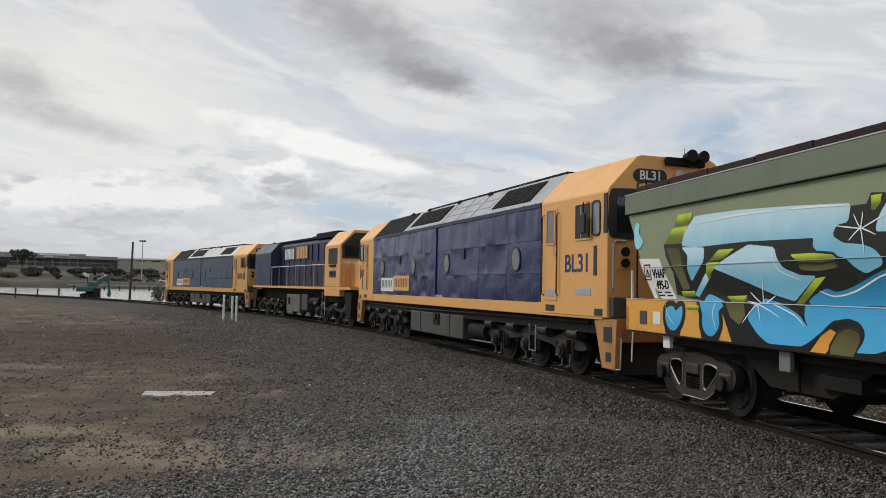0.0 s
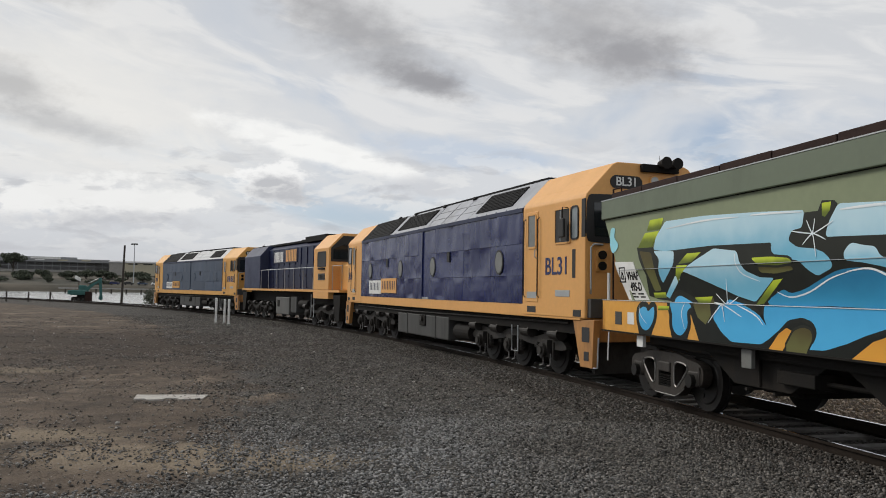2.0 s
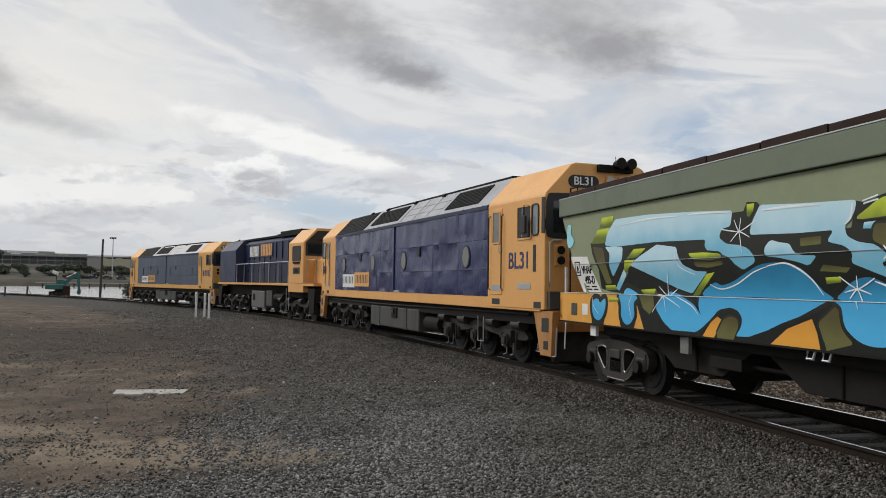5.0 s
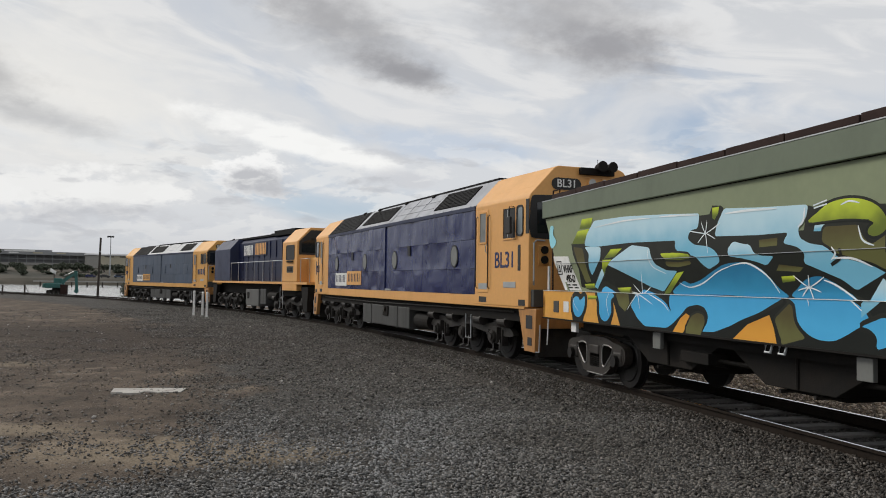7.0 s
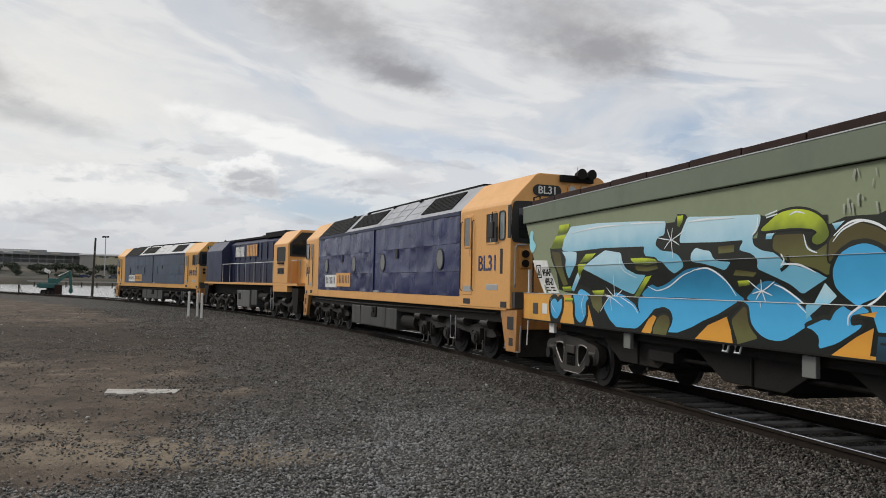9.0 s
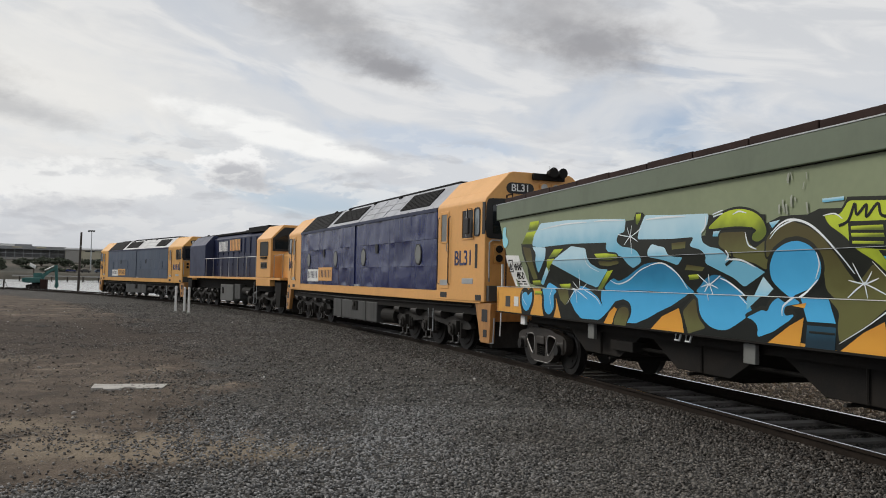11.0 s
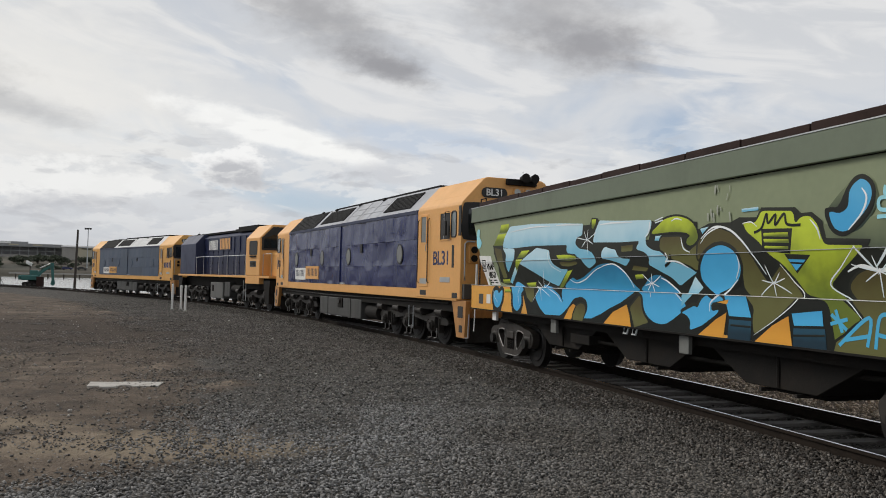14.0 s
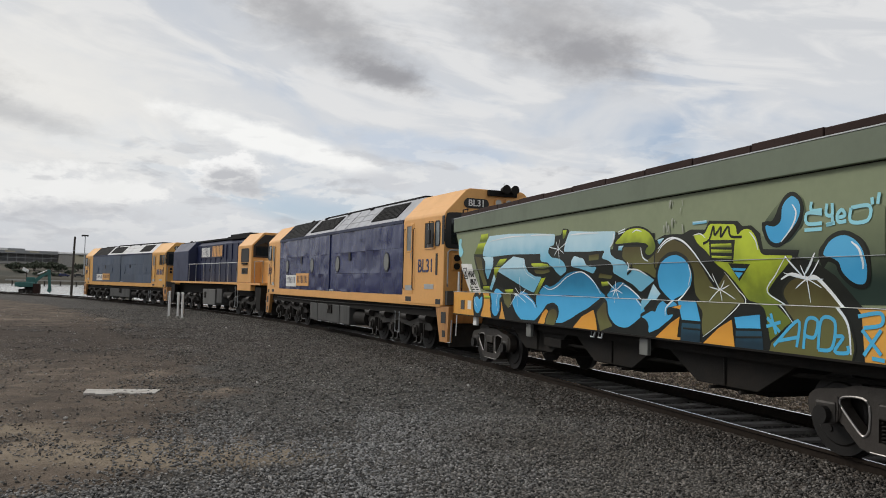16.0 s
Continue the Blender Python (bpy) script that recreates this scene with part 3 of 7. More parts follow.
def vehicle_pose(front, length, base, t):
    """The pose of a vehicle whose bogies, base metres off its middle, follow the track; its x axis points ahead."""
    m = front - length / 2 + rolled(t)
    ax, ay, _ = on_track(m + base)
    bx, by, _ = on_track(m - base)
    return pose((ax + bx) / 2, (ay + by) / 2, 0, 0, 0, math.degrees(math.atan2(ay - by, ax - bx)))


BEATS = [i * 0.8 for i in range(21)]
MOVERS, WHEELS = [], []
LOCO_L, MID_L, HOP_L = 19.59, 16.99, 14.40
HALF = 1.475


# ---- parts that all vehicles share ----
def wheelset(parent, x, r, gauge=HALF_GAUGE):
    bm = B()
    for k in (-1, 1):
        cyl(bm, (0, k * (gauge + 0.045), 0), "y", r, 0.055, 40)
        cyl(bm, (0, k * (gauge + 0.105), 0), "y", r * 0.80, 0.012, 40, r * 0.74)
        cyl(bm, (0, k * (gauge - 0.015), 0), "y", r + 0.028, 0.014, 40)
        cyl(bm, (0, k * (gauge + 0.12), 0), "y", r * 0.30, 0.05, 20)
        for j in range(3):
            a = j * 2.094
            cyl(bm, (math.cos(a) * r * 0.5, k * (gauge + 0.118), math.sin(a) * r * 0.5), "y", 0.035, 0.012, 10)
    cyl(bm, (0, 0, 0), "y", 0.085, gauge, 12)
    ob = part("wheelset", bm, WHEEL, parent, "dark steel wheelset with worn treads")
    ob.location = (x, 0, r)
    WHEELS.append((ob, x, r))
    return ob


def curve_outline(pts, steps=5, closed=True):
    """A smooth line through a few points."""
    out, n = [], len(pts)
    for i in range(n if closed else n - 1):
        g = [pts[(i + k) % n] if closed else pts[min(max(i + k, 0), n - 1)] for k in (-1, 0, 1, 2)]
        for j in range(steps):
            t = j / steps
            out.append(tuple(0.5 * ((2 * g[1][c]) + (-g[0][c] + g[2][c]) * t + (2 * g[0][c] - 5 * g[1][c] + 4 * g[2][c] - g[3][c]) * t * t
                                    + (-g[0][c] + 3 * g[1][c] - 3 * g[2][c] + g[3][c]) * t ** 3) for c in (0, 1)))
    if not closed:
        out.append(tuple(pts[-1]))
    return out


def loco_bogie(parent, xc, flip):
    """A three-axle bogie; its frame, springs and brake gear hang outside the wheels."""
    bogie = part("bogie_frame", B(), GRIME, parent, "grimy cast steel three-axle bogie frame")
    bm = B()
    for k in (-1, 1):
        y = k * 1.08
        prism(bm, curve_outline([(-2.55, 0.62), (-1.9, 0.86), (-0.9, 0.74), (0, 0.9), (0.9, 0.74), (1.9, 0.86), (2.55, 0.62), (2.3, 0.52), (1.2, 0.56), (0, 0.66), (-1.2, 0.56), (-2.3, 0.52)], 3), y - 0.07, y + 0.07, "y")
        for x in (-1.75, 0, 1.75):
            box(bm, x - 0.17, x + 0.17, y - 0.03, y + 0.15 * k + 0.03, 0.36, 0.72)
            for e in (-0.27, 0.27):
                box(bm, x + e - 0.03, x + e + 0.03, y - 0.05, y + 0.10, 0.30, 0.68)
    box(bm, -0.4, 0.4, -1.05, 1.05, 0.55, 0.8)
    box(bm, -1.1, -0.9, -1.05, 1.05, 0.5, 0.75)
    box(bm, 0.9, 1.1, -1.05, 1.05, 0.5, 0.75)
    bmesh.ops.recalc_face_normals(bm, faces=list(bm.faces))
    bm.to_mesh(bogie.data)
    bm.free()
    bogie.location = (xc, 0, 0)
    for x in (-1.75, 0, 1.75):
        wheelset(bogie, x, 0.5)
        for k in (-1, 1):
            bm = B()
            cyl(bm, (0, 0, 0), "y", 0.15, 0.09, 18)
            cyl(bm, (0, k * 0.1, 0), "y", 0.09, 0.03, 14)
            for j in range(4):
                cyl(bm, (math.cos(j * 1.571 + 0.78) * 0.11, k * 0.095, math.sin(j * 1.571 + 0.78) * 0.11), "y", 0.02, 0.02, 6)
            part("axle_box", bm, GRIME, bogie).location = (x, k * 1.24, 0.5)
            bm = B()
            tube(bm, [(0, 0, -0.06), (0.02, 0, -0.30), (0.16, 0, -0.33)], 0.014)
            tube(bm, [(0.34, 0, -0.02), (0.34, 0, -0.30), (0.5, 0, -0.34)], 0.014)
            part("brake_rod", bm, WORN, bogie, "worn bright brake rod").location = (x - 0.35, k * 1.27, 0.5)
    for x in (-2.2, -0.85, 0.85, 2.2):
        for k in (-1, 1):
            bm = B()
            cyl(bm, (0, 0, 0), "x", 0.12, 0.2, 16)
            cyl(bm, (0.22 * flip, 0, 0), "x", 0.135, 0.025, 16)
            cyl(bm, (-0.34 * flip, 0, 0), "x", 0.028, 0.16, 8)
            part("brake_cylinder", bm, GRIME, bogie).location = (x, k * 1.2, 0.86)
    for x in (-1.3, -0.45, 0.45, 1.3):
        for k in (-1, 1):
            bm = B()
            for j in range(7):
                cyl(bm, (0, 0, -0.11 + j * 0.036), "z", 0.075 if j % 2 else 0.06, 0.017, 12)
            part("coil_spring", bm, BLACK, bogie).location = (x, k * 1.12, 0.52)
    return bogie


def window(parent, name, x0, x1, z0, z1, y, k, round_by=0.06, glass=GLASS, rim_paint=RUBBER):
    """A side window: a rubber surround and a pane set back in it."""
    def rim(d):
        r = round_by + d
        out = []
        for cx, cz, a0 in ((x1 + d - r, z1 + d - r, 0), (x0 - d + r, z1 + d - r, 90), (x0 - d + r, z0 - d + r, 180), (x1 + d - r, z0 - d + r, 270)):
            for j in range(5):
                a = radians(a0 + j * 22.5)
                out.append((cx + r * math.cos(a), cz + r * math.sin(a)))
        return out
    bm = B()
    a, b = rim(0.0), rim(0.035)
    ring = []
    for o, yy in ((a, y), (a, y + k * 0.018), (b, y + k * 0.018), (b, y - k * 0.01)):
        ring.append([bm.verts.new((p[0], yy, p[1])) for p in o])
    n = len(a)
    for p, q in zip(ring, ring[1:]):
        for j in range(n):
            bm.faces.new((p[j], p[(j + 1) % n], q[(j + 1) % n], q[j]))
    w = part(name, bm, rim_paint, parent, "black rubber window surround" if rim_paint == RUBBER else "painted window frame")
    bm = B()
    prism(bm, a, y - k * 0.02, y + k * 0.005, "y")
    part("pane", bm, glass, w, "pane filling the window opening")
    return w


def rivets(bm, pts, axis, r=0.012):
    for p in pts:
        cyl(bm, p, axis, r, 0.006, 6)


def cab_number(name, number, size, m, material, parent, label="", squeeze=1.0):
    """The painted number where it can be read, else plain bars of its size."""
    if number == 31:
        return lettering(name, "BL31", size, m, material, parent, label, squeeze=squeeze)
    bm = B()
    for j in range(4):
        x = (j - 1.5) * size * 0.62
        box(bm, x - size * 0.2, x + size * 0.2, -size * 0.35, size * 0.35, -0.004, 0.004)
    ob = part(name, bm, material, parent, "dark painted bars")
    ob.matrix_basis = m @ Matrix.Diagonal((squeeze, 1, 1, 1))
    return ob


# ---- the two full-width diesel locomotives ----
def locomotive(label, blue, yellow, roofpaint, number):
    loco = empty("diesel_locomotive", label, "locomotive", "locomotives of the train")
    X = lambda u: LOCO_L / 2 - u
    zs, zb, zt, zr, vr = 1.20, 1.46, 3.58, 4.27, 0.82
    # frame and sill
    part("underframe", box(B(), X(19.2), X(0.4), -1.3, 1.3, 0.92, 1.22), BLACK, loco, "black underframe")
    bm = box(B(), X(19.3), X(0.3), -HALF + 0.012, HALF - 0.012, 1.2, 1.47)
    part("side_sill", bm, yellow, loco, "yellow side sill with scuffed edge", bevel=0.012)
    # inner body behind the panels
    hull = [(-1.44, 1.46), (1.44, 1.46), (1.44, 3.55), (0.78, 4.22), (-0.78, 4.22), (-1.44, 3.55)]
    part("body_core", prism(B(), hull, X(16.8), X(2.3)), NAVY, loco)
    # blue side panels, slightly buckled
    cols = [(2.37, 5.17), (5.17, 7.94), (7.94, 9.72), (10.40, 13.16), (13.16, 14.96), (14.96, 16.75)]
    rows = [(1.47, 2.09), (2.09, 2.80), (2.80, 3.58)]
    rng = random.Random(number)
    for k in (-1, 1):
        for u0, u1 in cols:
            for z0, z1 in rows:
                bm = B()
                nx, nz = 19, 8
                px, pz, amp = rng.uniform(0, 50), rng.uniform(0, 50), rng.uniform(0.02, 0.045) * (1.0 if number == 31 else 0.45)
                grid = []
                for i in range(nx):
                    line = []
                    for j in range(nz):
                        u, z = u0 + 0.006 + (u1 - u0 - 0.012) * i / (nx - 1), z0 + 0.005 + (z1 - z0 - 0.010) * j / (nz - 1)
                        edge = min(i, nx - 1 - i, j, nz - 1 - j) > 0
                        d = amp * (noise.noise((px + u * 1.3, pz + z * 0.8, k)) + 0.35 * noise.noise((px + u * 4.2, pz + z * 0.7, k + 3))) if edge else 0.0
                        line.append(bm.verts.new((X(u), k * (HALF - 0.004 + d), z)))
                    grid.append(line)
                for i in range(nx - 1):
                    for j in range(nz - 1):
                        bm.faces.new((grid[i][j], grid[i + 1][j], grid[i + 1][j + 1], grid[i][j + 1]))
                rim = [grid[i][0] for i in range(nx)] + [grid[-1][j] for j in range(1, nz)] + [grid[i][-1] for i in range(nx - 2, -1, -1)] + [grid[0][j] for j in range(nz - 2, 0, -1)]
                back = [bm.verts.new((v.co.x, k * 1.43, v.co.z)) for v in rim]
                for i in range(len(rim)):
                    bm.faces.new((rim[i], rim[(i + 1) % len(rim)], back[(i + 1) % len(rim)], back[i]))
                part("side_panel", bm, blue, loco, smooth=True).data.set_sharp_from_angle(angle=radians(30))
        # the recessed door between the panels, its step and post
        d = part("body_door", box(B(), X(10.36), X(9.76), k * 1.40, k * 1.452, 1.5, 3.5), blue, loco, "recessed blue body side door")
        part("door_step", box(B(), X(10.34), X(9.78), k * 1.40, k * 1.475, 1.48, 1.53), GALV, d)
        part("door_post", box(B(), X(9.78), X(9.70), k * 1.44, k * 1.487, 1.48, 3.56), blue, loco)
        # round-ended portholes and small vents
        for u in (3.75, 7.55, 10.75, 15.5):
            bm = B()
            ell = [(X(u) + 0.24 * math.cos(a * math.pi / 14), 2.42 + 0.29 * math.sin(a * math.pi / 14)) for a in range(28)]
            prism(bm, ell, k * 1.47, k * 1.492, "y")
            w = part("porthole", bm, RUBBER if number == 31 else blue, loco, "oval porthole with dark rim")
            bm = B()
            prism(bm, [(X(u) + 0.20 * math.cos(a * math.pi / 14), 2.42 + 0.25 * math.sin(a * math.pi / 14)) for a in range(28)], k * 1.47, k * 1.497, "y")
            part("pane", bm, DUSTY if number == 31 else blue, w, "dusty porthole pane")
        for u in (5.95, 12.05):
            part("vent", box(B(), X(u + 0.1), X(u - 0.1), k * 1.46, k * 1.493, 2.52, 2.8), SHADE, loco, "small black vent slot")
        # operator's mark as plain blocks
        m1 = part("name_board", box(B(), X(5.25), X(3.64), k * 1.47, k * 1.494, 1.58, 2.06), WHITE if k > 0 else yellow, loco, "white painted block with dark bars")
        for j in range(7):
            u = 5.05 - j * 0.2
            part("mark_bar", box(B(), X(u), X(u - 0.07), k * 1.49, k * 1.499, 1.72, 1.98), NAVY, m1)
        m2 = part("name_board", box(B(), X(7.12), X(5.27), k * 1.47, k * 1.494, 1.62, 2.12), yellow, loco, "orange painted block with dark bars")
        for j in range(8):
            u = 6.95 - j * 0.2
            part("mark_bar", box(B(), X(u), X(u - 0.07), k * 1.49, k * 1.499, 1.74, 2.03), NAVY, m2)
        # sloped roof side with its grilles
        sl = Vector((0, vr - HALF, zr - zt)).normalized()
        out = Vector((0, -sl.z * -1, 0))
        nrm = Vector((0, zr - zt, HALF - vr)).normalized()
        def slope(u, f, lift):
            p = Vector((X(u), HALF + (vr - HALF) * f, zt + (zr - zt) * f)) + nrm * lift
            return (p.x, k * p.y, p.z)
        def slab(u0, u1, f0, f1, lift, thick):
            bm = B()
            lo = [bm.verts.new(slope(u, f, lift - thick)) for u, f in ((u0, f0), (u1, f0), (u1, f1), (u0, f1))]
            hi = [bm.verts.new(slope(u, f, lift)) for u, f in ((u0, f0), (u1, f0), (u1, f1), (u0, f1))]
            bm.faces.new(lo[::-1]); bm.faces.new(hi)
            for i in range(4):
                bm.faces.new((lo[i], lo[(i + 1) % 4], hi[(i + 1) % 4], hi[i]))
            return bm
        for u0, u1 in ((2.40, 6.35), (6.37, 9.95), (9.97, 13.40), (13.42, 16.72)):
            part("roof_panel", slab(u0, u1, 0.0, 1.0, 0.0, 0.05), roofpaint, loco, "weathered grey sloping roof panel")
        for u0, u1, f0, f1 in ((2.42, 6.2, 0.02, 1.0), (6.75, 9.7, 0.2, 0.9), (13.7, 15.9, 0.2, 0.9)):
            g = part("roof_grille", slab(u0, u1, f0, f1, 0.025, 0.03), GRILLE, loco, "black louvred roof grille")
            for j in range(9):
                f = f0 + 0.04 + j * (f1 - f0 - 0.06) / 9
                part("louvre", slab(u0 + 0.05, u1 - 0.05, f, f + 0.03, 0.034, 0.012), GRILLE, g)
        for u in (5.3, 7.1, 9.9, 12.3):
            part("lifting_lug", slab(u, u + 0.2, 0.94, 1.03, 0.06, 0.08), BLACK, loco)
        for u in (10.1, 11.3, 12.4):
            part("roof_seam", slab(u, u + 0.025, 0.05, 0.97, 0.012, 0.014), roofpaint, loco)
        for f in (0.34, 0.66):
            part("roof_seam", slab(10.0, 13.4, f, f + 0.02, 0.01, 0.012), roofpaint, loco)
        bm = B()
        for j in range(24):
            cyl(bm, slope(2.6 + j * 0.6, 0.06, 0.005), "z", 0.016, 0.012, 6)
        tagged(part("rivet_row", bm, roofpaint, loco), kind="stuff")
        part("gutter", box(B(), X(16.75), X(2.37), k * 1.44, k * 1.495, 3.50, 3.60), SLATE, loco, "pale weathered eave strip", bevel=0.006)
    part("roof_top", prism(B(), [(-vr, zr - 0.03), (vr, zr - 0.03), (0.78, zr + 0.02), (-0.78, zr + 0.02)], X(16.74), X(2.38)), roofpaint, loco, "flat grey roof top")
    for u, w, h, d in ((4.4, 2.6, 0.09, 0.6), (8.0, 1.2, 0.07, 0.55), (11.0, 1.6, 0.10, 0.4), (13.0, 0.6, 0.12, 0.3)):
        part("roof_hatch", box(B(), X(u + w / 2), X(u - w / 2), -d, d, zr, zr + h), roofpaint if u > 7 else GRILLE, loco, "low roof hatch", bevel=0.02)
    part("roof_walkway", box(B(), X(16.3), X(6.6), -0.62, 0.62, zr + 0.02, zr + 0.13), GRILLE, loco, "black raised roof walkway", bevel=0.02)
    # cabs at both ends
    for end in (-1, 1):
        e = lambda u: X(u) if end < 0 else -X(u)
        prof = [(-HALF, 1.24), (HALF, 1.24), (HALF, 3.56), (HALF - 0.03, 3.64), (vr + 0.05, 4.24), (vr - 0.05, zr + 0.015), (-vr + 0.05, zr + 0.015), (-vr - 0.05, 4.24), (-HALF + 0.03, 3.64), (-HALF, 3.56)]
        u0, u1 = (16.77, 19.50) if end < 0 else (17.24, 19.50)
        cab = part("cab", prism(B(), prof, e(u0), e(u1)), yellow, loco, "yellow steel driver's cab", bevel=0.02)
        fx = e(19.50)
        out = -1 if end < 0 else 1
        # windscreens in a black mask wrapping the corners
        mask = curve_outline([(-1.44, 2.78), (-1.2, 2.70), (0, 2.69), (1.2, 2.70), (1.44, 2.78), (1.455, 3.2), (1.42, 3.56), (1.2, 3.63), (0, 3.645), (-1.2, 3.63), (-1.42, 3.56), (-1.455, 3.2)], 3)
        ms = part("windscreen_mask", prism(B(), mask, fx - 0.03 * out, fx + 0.02 * out), RUBBER, cab, "black windscreen surround")
        for k in (-1, 1):
            sc = [(k * 0.12, 2.80), (k * 1.28, 2.82), (k * 1.30, 3.46), (k * 0.12, 3.54)]
            part("windscreen", prism(B(), sc, fx + 0.021 * out, fx + 0.028 * out), GLASS, ms, "dark windscreen glass")
            part("wiper", tube(B(), [(fx + 0.05 * out, k * 0.7, 2.8), (fx + 0.05 * out, k * 0.9, 3.3)], 0.01), BLACK, ms)
            part("mask_return", box(B(), min(fx, fx - 0.14 * out), max(fx, fx - 0.14 * out), k * 1.46, k * 1.482, 2.80, 3.54), RUBBER, cab, bevel=0.008)
            # marker lights
            h = part("marker_light_housing", box(B(), fx - 0.01 * out if out > 0 else fx + out * 0.03, fx + 0.03 * out if out > 0 else fx - out * 0.01, k * 1.12 - 0.13, k * 1.12 + 0.13, 2.14, 2.56), yellow, cab, bevel=0.01)
            for z in (2.46, 2.25):
                part("marker_light", cyl(B(), (fx + 0.045 * out, k * 1.12, z), "x", 0.085, 0.02, 20), BLACK, h, "dark round marker light")
            # number boards
            nb = [(k * 0.58 + 0.22 * (1 if math.cos(a) > 0 else -1) + 0.14 * math.cos(a), 3.895 + 0.13 * math.sin(a)) for a in [j * math.pi / 12 for j in range(24)]]
            nbo = part("number_board", prism(B(), nb, fx, fx + 0.02 * out), RUBBER, cab, "black oval number board")
            cab_number("board_number", number, 0.24, pose(fx + 0.024 * out, k * 0.58, 3.895, 90, 0, 90 if out > 0 else -90), WHITE, nbo, "white cab number")
            # handrails
            tube_pts = [(fx + 0.02 * out, k * 1.36, 1.72), (fx + 0.09 * out, k * 1.40, 1.80), (fx + 0.09 * out, k * 1.40, 2.60), (fx + 0.02 * out, k * 1.30, 2.66), (fx + 0.02 * out, k * 1.1, 2.66)]
            part("grab_rail", tube(B(), tube_pts, 0.02), GALV, cab, "bright steel grab rail")
            # side door with window, handle and kick panel
            ux = 17.25 if end < 0 else 18.35
            a, b = sorted((e(ux - 0.28), e(ux + 0.28)))
            if end < 0 or k != 0:
                dr = part("cab_door", box(B(), a, b, k * 1.45, k * 1.487, 1.52, 3.46), yellow, cab, "yellow cab side door", bevel=0.01)
                window(dr, "door_window", a + 0.11, b - 0.11, 2.70, 3.38, k * 1.487, k, 0.02, DUSTY, yellow)
                part("door_handle", tube(B(), [(a + 0.06, k * 1.49, 2.45), (a + 0.06, k * 1.53, 2.48), (a + 0.06, k * 1.53, 2.62), (a + 0.06, k * 1.49, 2.65)], 0.012), GALV, dr, "small steel door handle")
                part("kick_plate", box(B(), a + 0.05, b - 0.05, k * 1.48, k * 1.491, 1.6, 1.74), GALV, dr, "worn bare kick plate")
                part("step_slot", box(B(), a + 0.1, b - 0.05, k * 1.45, k * 1.478, 1.30, 1.43), SHADE, cab, "dark step opening")
                for hx in (a - 0.05, b + 0.05):
                    part("door_rail", tube(B(), [(hx, k * 1.48, 1.62), (hx, k * 1.525, 1.66), (hx, k * 1.525, 3.28), (hx, k * 1.48, 3.32)], 0.014), GRIME, cab, "long vertical hand rail")
            # driver's side window
            if end < 0:
                a, b = sorted((e(18.30), e(18.90)))
                # open window: the dark fill stands for the shade inside the cab
                window(cab, "cab_window", a, b, 2.74, 3.40, k * HALF, k, 0.015, SHADE, yellow)
                part("sliding_pane", box(B(), e(18.52), e(18.50), k * 1.478, k * 1.486, 2.76, 3.38) if e(18.52) < e(18.50) else box(B(), e(18.50), e(18.52), *sorted((k * 1.478, k * 1.486)), 2.76, 3.38), GALV, cab, "bright edge of the sliding pane")
                a2, b2 = sorted((e(18.98), e(19.22)))
                window(cab, "quarter_window", a2, b2, 2.80, 3.40, k * HALF, k, 0.06, SKYGLASS)
                mi = part("mirror", box(B(), e(18.78) - 0.1, e(18.78) + 0.1, k * 1.56, k * 1.62, 2.82, 3.2), RUBBER, cab, "black rear-view mirror", bevel=0.02)
                part("mirror_arm", tube(B(), [(e(18.85), k * 1.47, 3.42), (e(18.8), k * 1.59, 3.42), (e(18.8), k * 1.59, 2.9)], 0.012), BLACK, mi)
                part("side_slot", box(B(), *sorted((e(19.01), e(19.13))), k * 1.46, k * 1.482, 2.02, 2.58), SHADE, cab, "tall black slot")
                part("side_vent", box(B(), *sorted((e(18.31), e(18.91))), k * 1.46, k * 1.483, 1.65, 1.78), GALV, cab, "steel louvre plate", bevel=0.004)
                cab_number("side_number", number, 0.50, pose(e(18.36), k * 1.479, 2.25, 90, 0, 180 if k > 0 else 0), BLUE, cab, "dark blue painted number")
            else:
                a, b = sorted((e(18.80), e(19.32)))
                window(cab, "cab_window", a, b, 2.78, 3.38, k * HALF, k, 0.05)
                part("side_slot", box(B(), *sorted((e(19.2), e(19.3))), k * 1.46, k * 1.482, 2.02, 2.58), SHADE, cab, "tall black slot")
                cab_number("side_number", number, 0.42, pose(e(18.9), k * 1.479, 2.25, 90, 0, 180 if k > 0 else 0), BLUE, cab, "dark blue painted number", squeeze=0.75)
            part("step_hole", box(B(), *sorted((e(19.05), e(19.35))), k * 1.46, k * 1.480, 1.27, 1.40), SHADE, cab, "dark foot hole")
            # corner steps down to the rail
            st = [(e(18.98), 1.22), (e(19.78), 1.22), (e(19.72), 0.32), (e(19.28), 0.32)]
            sp = part("corner_steps", prism(B(), st, *sorted((k * 1.30, k * 1.44)), "y"), YELLOW_DIRTY, loco, "grimy yellow corner step housing", bevel=0.01)
            part("step_opening", box(B(), *sorted((e(19.34), e(19.62))), k * 1.40, k * 1.446, 0.80, 1.08), SHADE, sp)
            part("step_opening", box(B(), *sorted((e(19.42), e(19.6))), k * 1.40, k * 1.446, 0.45, 0.62), SHADE, sp)
            part("step_rail", tube(B(), [(e(19.6), k * 1.40, 0.32), (e(19.88), k * 1.42, 0.34), (e(19.92), k * 1.42, 0.9)], 0.018), GALV, sp, "bright bent step rail")
        for y in (-0.05, -0.36):
            l = part("headlight", cyl(B(), (fx + 0.02 * out, y, 3.95), "x", 0.115, 0.025, 20), yellow, cab, "round headlight in yellow rim")
